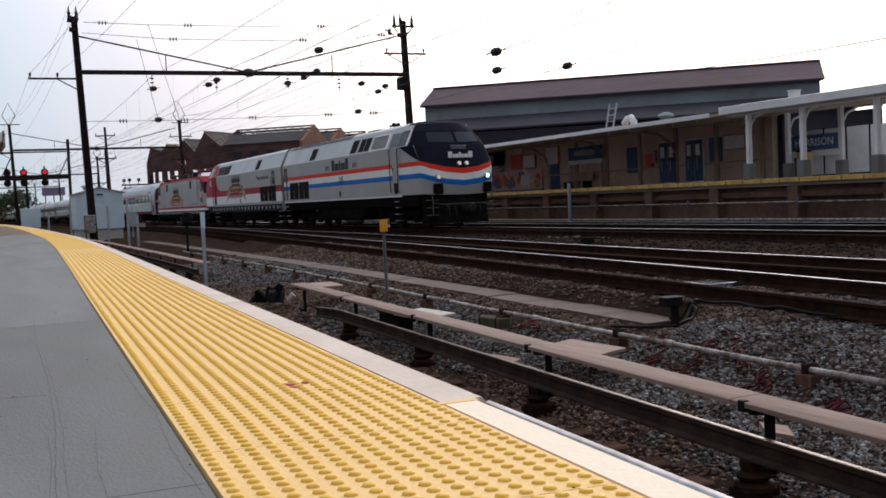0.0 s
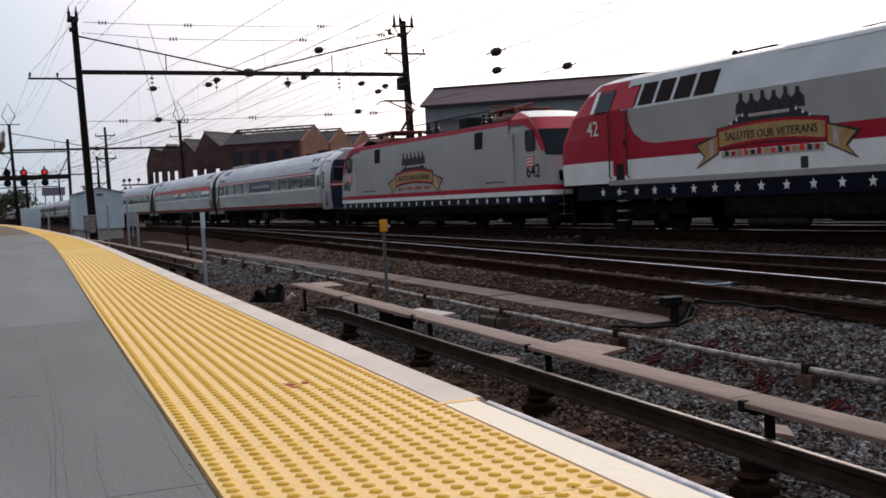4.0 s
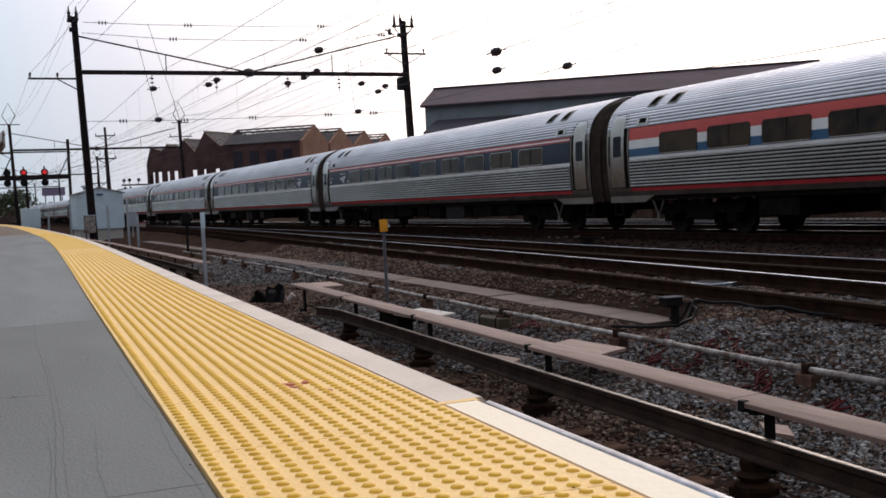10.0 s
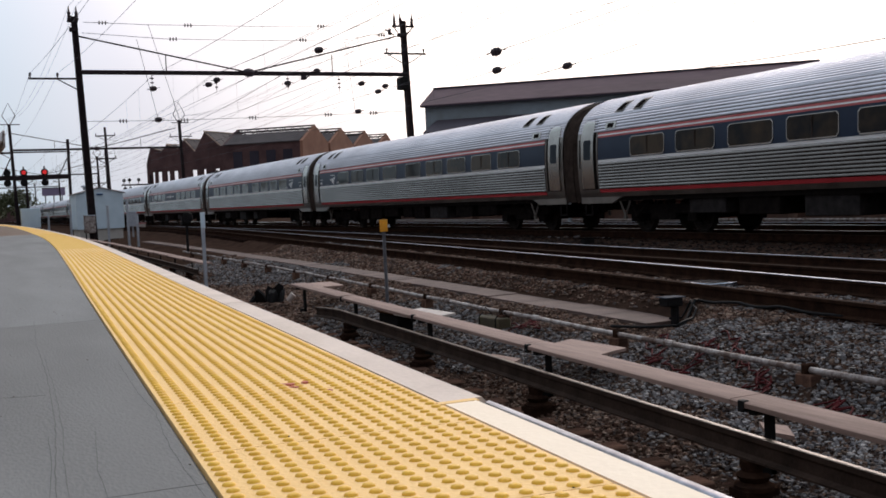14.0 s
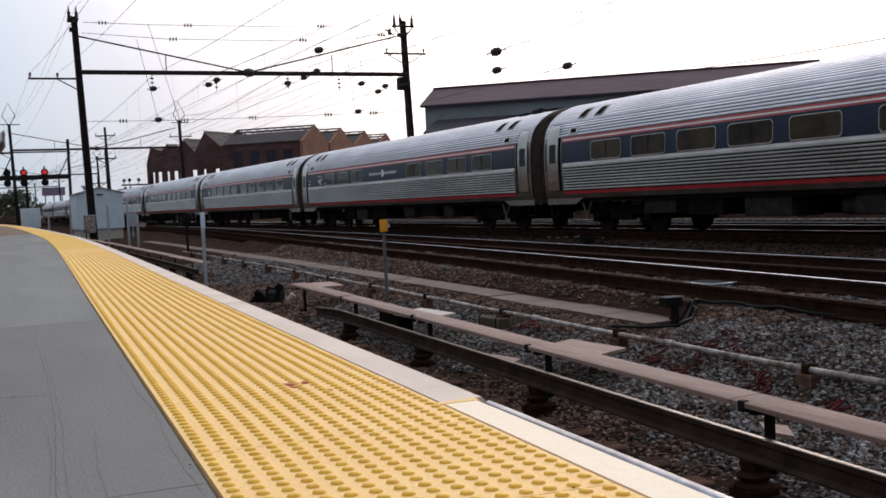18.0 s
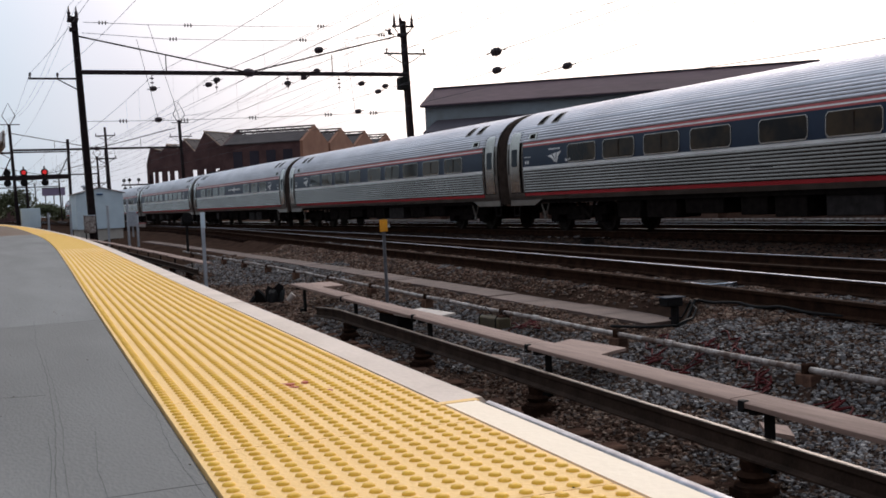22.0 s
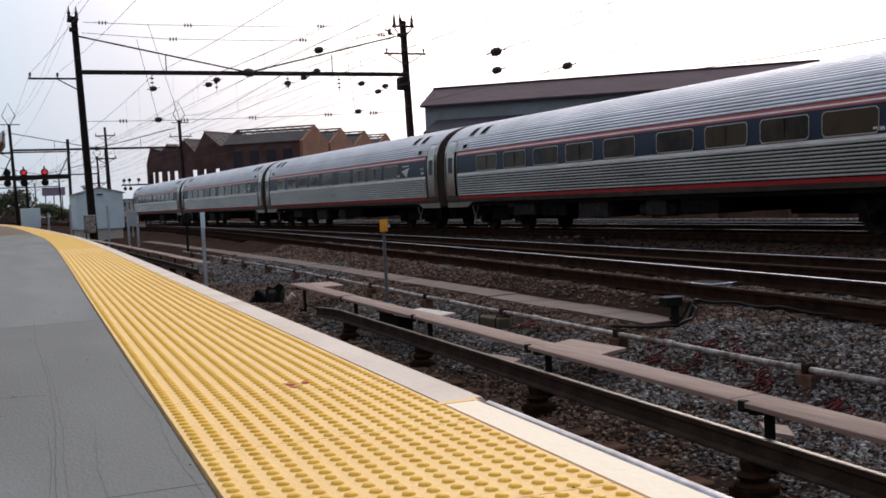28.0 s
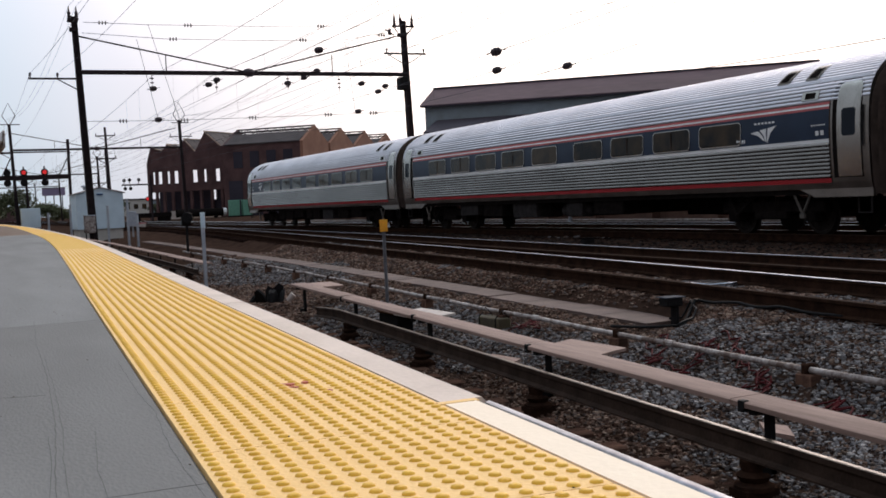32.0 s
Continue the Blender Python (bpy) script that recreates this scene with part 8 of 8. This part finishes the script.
    for x in (-1.3, 1.3):
        for z in (0.55, 0.85, 1.15):
            part("front_step", Bag().box(x - 0.2, x + 0.2, -10.22 + back, -9.9 + back, z, z + 0.03), MAT["brace"], c)
        part("corner_rail", Bag().path([(x, -10.05 + back, 1.40), (x * 1.02, -10.2 + back, 1.2), (x * 1.02, -10.2 + back, 0.55)], 0.02, 5), MAT["brace"], c)
    for x in (-0.75, 0.75):
        part("red_marker", Bag().lathe((x, -10.0 + back, 2.55), (0, -1, 0.2), [(0, 0.07), (0.10, 0.07), (0.12, 0.04)], 10), MAT["red_box"], c, "small red marker lamp")
    part("coupler", Bag().box(-0.16, 0.16, 9.8, 10.6, 0.66, 0.95, 0.04), MAT["under"], c)
    part("underframe", Bag().box(-1.4, 1.4, -9.3, 10.2, 0.95, 1.38), MAT["under"], c)
    if not vet:
        b = Bag()
        for x, w, h in ((-0.56, 0.17, 0.25), (-0.36, 0.24, 0.15), (-0.09, 0.08, 0.22), (0.02, 0.09, 0.15), (0.14, 0.16, 0.15), (0.33, 0.17, 0.25)):
            b.box(x, x + w, -9.92, -9.86, 2.82, 2.82 + h, 0.01)
        part("lettering_bar", b, MAT["white"], c, "white nose lettering bars")
        part("number_box", Bag().box(-0.32, 0.32, -9.74, -9.5, 3.16, 3.34, 0.02), MAT["hut_grey"], c, "dim number box")
    for y in (-6.5, 6.5):
        truck(c, y, 2.8, 1.15, True)
    for y in (-4.2, 4.6):
        part("sand_box", Bag().box(-1.4, 1.4, y - 0.3, y + 0.3, 0.5, 0.98, 0.03), MAT["under"], c)
    return c


# ------------------------------------------------ electric locomotive
def elec_half(z):
    return float(np.interp(z, [0.6, 0.91, 1.34, 3.3, 3.57, 3.73, 3.9, 4.0], [1.48, 1.50, 1.50, 1.49, 1.46, 1.42, 1.2, 0.9]))


def electric(label):
    c = thing("electric_locomotive", label, "locomotive")
    J = 7.3
    for s in (-1, 1):
        for z0, z1, m in ((0.91, 1.18, "navy"), (1.18, 1.34, "white"), (1.34, 1.51, "crimson"), (1.51, 3.57, "silver"), (3.57, 3.74, "crimson")):
            part("side_panel", wall_strip(elec_half, -J, J, z0, z1, 0.0, s, 4, 0.05), MAT[m], c)
        n = 25
        for k in range(n):
            y = -9.6 + 19.2 * k / (n - 1)
            part("star", Bag().plate(star_pts(y, 1.05, 0.12, s * 1.508), (s * 0.004, 0, 0)), MAT["white"], c)
        for e in (-1, 1):
            part("cab_window", wall_strip(elec_half, *sorted((e * 8.6, e * 9.08)), 2.68, 3.25, 0.012, s, 2, 0.02), MAT["glass_blue"], c, "cab side window")
            part("cab_window_frame", rounded_frame(elec_half, *sorted((e * 8.54, e * 9.14)), 2.62, 3.31, 0.02, s, 0.05), MAT["rubber"], c)
            part("cab_door", wall_strip(elec_half, *sorted((e * 7.0, e * 7.65)), 1.56, 3.25, 0.006, s, 3, 0.02), MAT["silver"], c, "grey cab door")
            part("grab_iron", Bag().tube((s * 1.55, e * 7.75, 1.6), (s * 1.55, e * 7.75, 3.1), 0.02, 6), MAT["steel"], c)
            part("vent_panel", wall_strip(elec_half, *sorted((e * 4.75, e * 5.38)), 2.9, 3.5, 0.008, s, 2, 0.02), MAT["undergrey"], c)
            bars(c, *sorted((e * 5.5, e * 7.0)), 1.68, 0.06, 1.502, "ink", 12, s)
            fl = part("flag_plate", Bag().box(s * 1.505 - 0.003, s * 1.505 + 0.003, *sorted((e * 8.6, e * 9.05)), 2.1, 2.48), MAT["white"], c)
            for k in range(4):
                part("flag_stripe", Bag().box(s * 1.512 - 0.002, s * 1.512 + 0.002, *sorted((e * 8.6, e * 9.05)), 2.11 + 0.1 * k, 2.155 + 0.1 * k), MAT["red"], fl)
        medallion(c, 1.0, 2.05, 1.0, 1.498, s)
        for e in (-1, 1):
            pts = [(9.80, 2.60), (9.52, 3.05), (9.28, 3.32), (8.62, 3.72), (7.3, 3.74), (7.3, 3.56), (8.35, 3.52), (8.95, 3.30), (9.25, 3.02), (9.55, 2.60)]
            part("swept_stripe", Bag().plate([(s * (elec_half(z) + 0.004 - 0.03 * max(0, z - 3.3)), e * y, z) for y, z in pts], (-s * 0.02, 0, 0)), MAT["crimson"], c, "crimson stripe swept along the cab edge")
        part("underframe_side", wall_strip(elec_half, -9.8, 9.8, 0.62, 0.91, 0.0, s, 1, 0.05), MAT["under"], c)
    me = letters("642", 0.62, MAT["navy"])
    part("lettering", me, None, c, "road number", at=on_side(-1.505, 9.22, 1.98))
    part("lettering", me, None, c, "road number", at=on_side(-1.505, -9.0, 1.95))
    part("lettering", me, None, c, "road number", at=pose(0, 0, 0, 0, 0, 180) @ on_side(-1.505, 9.25, 1.95))
    part("roof", Bag().loft([[(-1.42, y, 3.74), (-1.2, y, 3.78), (-0.9, y, 3.80), (0.9, y, 3.80), (1.2, y, 3.78), (1.42, y, 3.74)] for y in (-J, J)]), MAT["undergrey"], c)
    for e in (-1, 1):
        rows = [(0.91, 0.88, 1.50, 9.95, 10.15, 10.3), (1.18, 1.15, 1.50, 9.98, 10.18, 10.33), (1.34, 1.3, 1.50, 9.98, 10.18, 10.33), (1.51, 1.46, 1.50, 9.97, 10.17, 10.30), (2.45, 2.4, 1.48, 9.82, 10.0, 10.12),
                (3.30, 3.3, 1.44, 9.30, 9.5, 9.62), (3.74, 3.74, 1.36, 8.65, 8.8, 8.9), (4.02, 4.05, 1.05, 7.4, 7.5, 7.6)]
        cm = [("nose_navy", "navy", "navy", ""), ("nose_white", "white", "white", ""), ("nose_red", "crimson", "crimson", ""), ("nose_lower", "silver", "silver", ""), ("nose_face", "silver", "glass_blue", "dark wraparound windscreen"),
              ("nose_brow", "silver", "crimson", "red swept brow"), ("nose_crown", "crimson", "silver_roof", "")]
        g = new("tmp_frame")
        g.matrix_basis = pose(0, 0, 0, 0, 0, 0 if e < 0 else 180)
        before = set(scene.objects)
        loft_end(c, [(a, b, h, -y1, -y2, -y3) for a, b, h, y1, y2, y3 in rows], cm, -J)
        for o in list(scene.objects):
            if o not in before:
                o.matrix_basis = g.matrix_basis.copy()
        bpy.data.objects.remove(g)
        for x in (-0.95, 0.95):
            part("headlight", Bag().box(x - 0.25, x + 0.25, *sorted((e * 10.0, e * 10.26)), 1.62, 1.95, 0.03), MAT["under"], c)
        part("pilot", Bag().box(-1.35, 1.35, *sorted((e * 9.5, e * 10.1)), 0.25, 0.88, 0.05), MAT["under"], c)
        part("coupler", Bag().box(-0.15, 0.15, *sorted((e * 9.8, e * 10.5)), 0.64, 0.92, 0.04), MAT["under"], c)
        part("roof_shroud", Bag().box(-0.9, 0.9, *sorted((e * 5.0, e * 6.8)), 3.78, 4.0, 0.06), MAT["banner"], c)
        part("frame_leg", Bag().box(-0.75, -0.6, *sorted((e * 5.1, e * 5.3)), 3.99, 4.22).box(-0.75, -0.6, *sorted((e * 6.5, e * 6.7)), 3.99, 4.22).box(0.6, 0.75, *sorted((e * 5.1, e * 5.3)), 3.99, 4.22).box(0.6, 0.75, *sorted((e * 6.5, e * 6.7)), 3.99, 4.22), MAT["banner"], c)
        truck(c, e * 5.0, 2.8, 1.15, True)
    for y in (-4.3, -3.2, -2.4, -1.2, -0.4, 0.5, 1.3, 2.0):
        part("roof_insulator", Bag().lathe((-0.6 if int(y * 10) % 2 else 0.1, y, 3.79), (0, 0, 1), [(0, 0.12), (0.2, 0.12), (0.28, 0.14), (0.32, 0.07), (0.40, 0.11), (0.44, 0.07), (0.56, 0.08)], 8), MAT["porcelain"], c)
    part("roof_breaker", Bag().box(-0.5, 0.5, -2.0, -1.4, 3.78, 4.30, 0.05), MAT["undergrey"], c)
    part("busbar", Bag().path([(-0.3, -4.6, 4.36), (-0.3, -1.0, 4.40), (-0.3, 4.6, 4.38)], 0.022, 6), MAT["undergrey"], c)
    p = part("pantograph", Bag().box(-0.8, 0.8, 4.9, 6.9, 4.20, 4.30, 0.02), MAT["banner"], c, "raised red brown pantograph")
    part("lower_arm", Bag().tube((0.0, 5.9, 4.28), (0.0, 4.3, 5.12), 0.06, 8), MAT["banner"], p)
    part("upper_arm", Bag().tube((-0.12, 4.3, 5.12), (-0.4, 6.1, 5.70), 0.035, 6).tube((0.12, 4.3, 5.12), (0.4, 6.1, 5.70), 0.035, 6), MAT["banner"], p)
    part("collector_head", Bag().path([(-0.95, 6.25, 5.58), (-0.7, 6.25, 5.74), (0.7, 6.25, 5.74), (0.95, 6.25, 5.58)], 0.03, 6).path([(-0.7, 5.95, 5.74), (0.7, 5.95, 5.74)], 0.03, 6), MAT["under"], p)
    q = part("pantograph", Bag().box(-0.8, 0.8, -6.3, -4.6, 4.20, 4.28, 0.02).tube((0, -4.8, 4.36), (0, -6.6, 4.40), 0.05, 6).path([(-0.9, -5.0, 4.42), (0.9, -5.0, 4.42)], 0.03, 5), MAT["banner"], c, "folded pantograph")
    part("underframe", Bag().box(-1.4, 1.4, -9.5, 9.5, 0.6, 0.95), MAT["under"], c)
    part("transformer_tank", Bag().box(-1.42, 1.42, -2.3, 2.3, 0.32, 0.62, 0.04), MAT["under"], c)
    return c


# ------------------------------------------------ the consist: vehicle and place of its middle along the line at the reference moment
TRAIN = []


def build_train():
    a = diesel("silver diesel locomotive with red, white and blue stripes")
    TRAIN.append((a, -154.3, 0))
    b = diesel("silver and red diesel locomotive with starred navy skirt", True)
    TRAIN.append((b, -133.2, 180))
    e = electric("grey electric locomotive with red roof edge and starred skirt")
    TRAIN.append((e, -112.42, 0))
    cab = coach("stainless control car with a blue cab front", "band", CAB_WINDOWS, False, True)
    for s in (-1, 1):
        part("emblem", arrow_bag(car_half(2.4) + 0.010, 10.8, 2.38, 0.66, s), MAT["white"], cab, "white swoosh emblem")
        bars(cab, -1.55, 2.45, 2.42, 0.15, car_half(2.42) + 0.010, "white", 10, s, "lettering_bar", 0.36)
        w = part("window", pane_bag(car_half, 9.30, 9.95, 2.16, 2.67, 0.014, s), MAT["glass"], cab, "small square window")
        part("window_frame", rounded_frame(car_half, 9.28, 9.97, 2.14, 2.69, 0.022, s, 0.014), MAT["stainless"], w)
        part("side_panel", wall_strip(car_half, 9.9, 11.2, 2.97, 3.14, 0.03, s, 2, 0.03), MAT["hut_side"], cab, "grey blue side panel")
    part("roof_panel", Bag().box(-0.55, 0.55, 7.3, 11.4, 3.90, 4.08, 0.03), MAT["plate"], cab, "tan roof panel")
    TRAIN.append((cab, -88.02, 0))
    h = coach("stainless car with faded red, white and blue stripes", "heritage", HERITAGE_WINDOWS, False)
    for s in (-1, 1):
        bars(h, -0.75, 0.55, 2.45, 0.2, car_half(2.45) + 0.010, "ink", 6, s)
    TRAIN.append((h, -61.92, 0))
    first = coach("fluted stainless coach with a dark blue window band", "band", COACH_WINDOWS, True)
    cafe = coach("fluted stainless cafe car with blue band and lettering", "band", CAFE_WINDOWS, True, False, 1)
    for s in (-1, 1):
        bars(cafe, -2.3, -0.85, 2.43, 0.11, car_half(2.43) + 0.010, "white", 9, s)
        bars(cafe, -0.45, 1.0, 2.43, 0.11, car_half(2.43) + 0.010, "white", 8, s)
        part("emblem", Bag().lathe((s * (car_half(2.43) + 0.004), -0.65, 2.43), (s, 0, 0), [(0, 0.17), (0.008, 0.16)], 12), MAT["white"], cafe, "round white emblem")
    gaps = (-74.95, -48.9, -22.8, 3.3, 29.42, 55.55, 81.65, 107.6, 133.65, 159.8, 185.85, 211.75, 237.7, 263.7)
    used = False
    for k in range(1, 13):
        mid = (gaps[k] + gaps[k + 1]) / 2 + 0.1
        turn = 180 if k in (1, 3, 5, 6, 7, 12) else 0
        if k == 5:
            car = cafe
        elif k == 8:
            car = copy_thing(cafe, Matrix.Identity(4))
        elif not used:
            car, used = first, True
        else:
            car = copy_thing(first, Matrix.Identity(4))
        TRAIN.append((car, mid, turn))


build_train()


def run(t):
    """Metres that the train has gone since the reference moment, 16 s."""
    q = t - 16.0
    return 12.554 * q - 0.0329 * q * q / 2 - 0.0017947 * q ** 3 / 6


def motions():
    times = [float(t) for t in range(0, 33)]
    for car, mid, turn in TRAIN:
        walk(car, [(t, pose(MAIN_X, mid - run(t), 0, 0, 0, turn)) for t in times])
    # all wheelsets of a kind roll alike: one rolling action for each place on the truck
    rolled = {}
    fine = [k / FPS for k in range(0, 32 * FPS + 1)]
    sets = [o for o in scene.objects if o.name.split(".")[0] == "wheelset"]
    for o in sets:
        p = o.matrix_basis.translation.copy()
        back = False
        top = o.parent.parent
        for car, mid, turn in TRAIN:
            if car == top:
                back = turn == 180
        key = (round(p.y, 3), round(p.z, 3), back)
        if key not in rolled:
            s = -1 if back else 1
            walk(o, [(t, pose(p.x, p.y, p.z, s * math.degrees(run(t) / 0.457) % 360)) for t in fine])
            rolled[key] = o.animation_data
        else:
            o.rotation_mode = "QUATERNION"
            ad = o.animation_data_create()
            ad.action = rolled[key].action
            ad.action_slot = rolled[key].action_slot


motions()
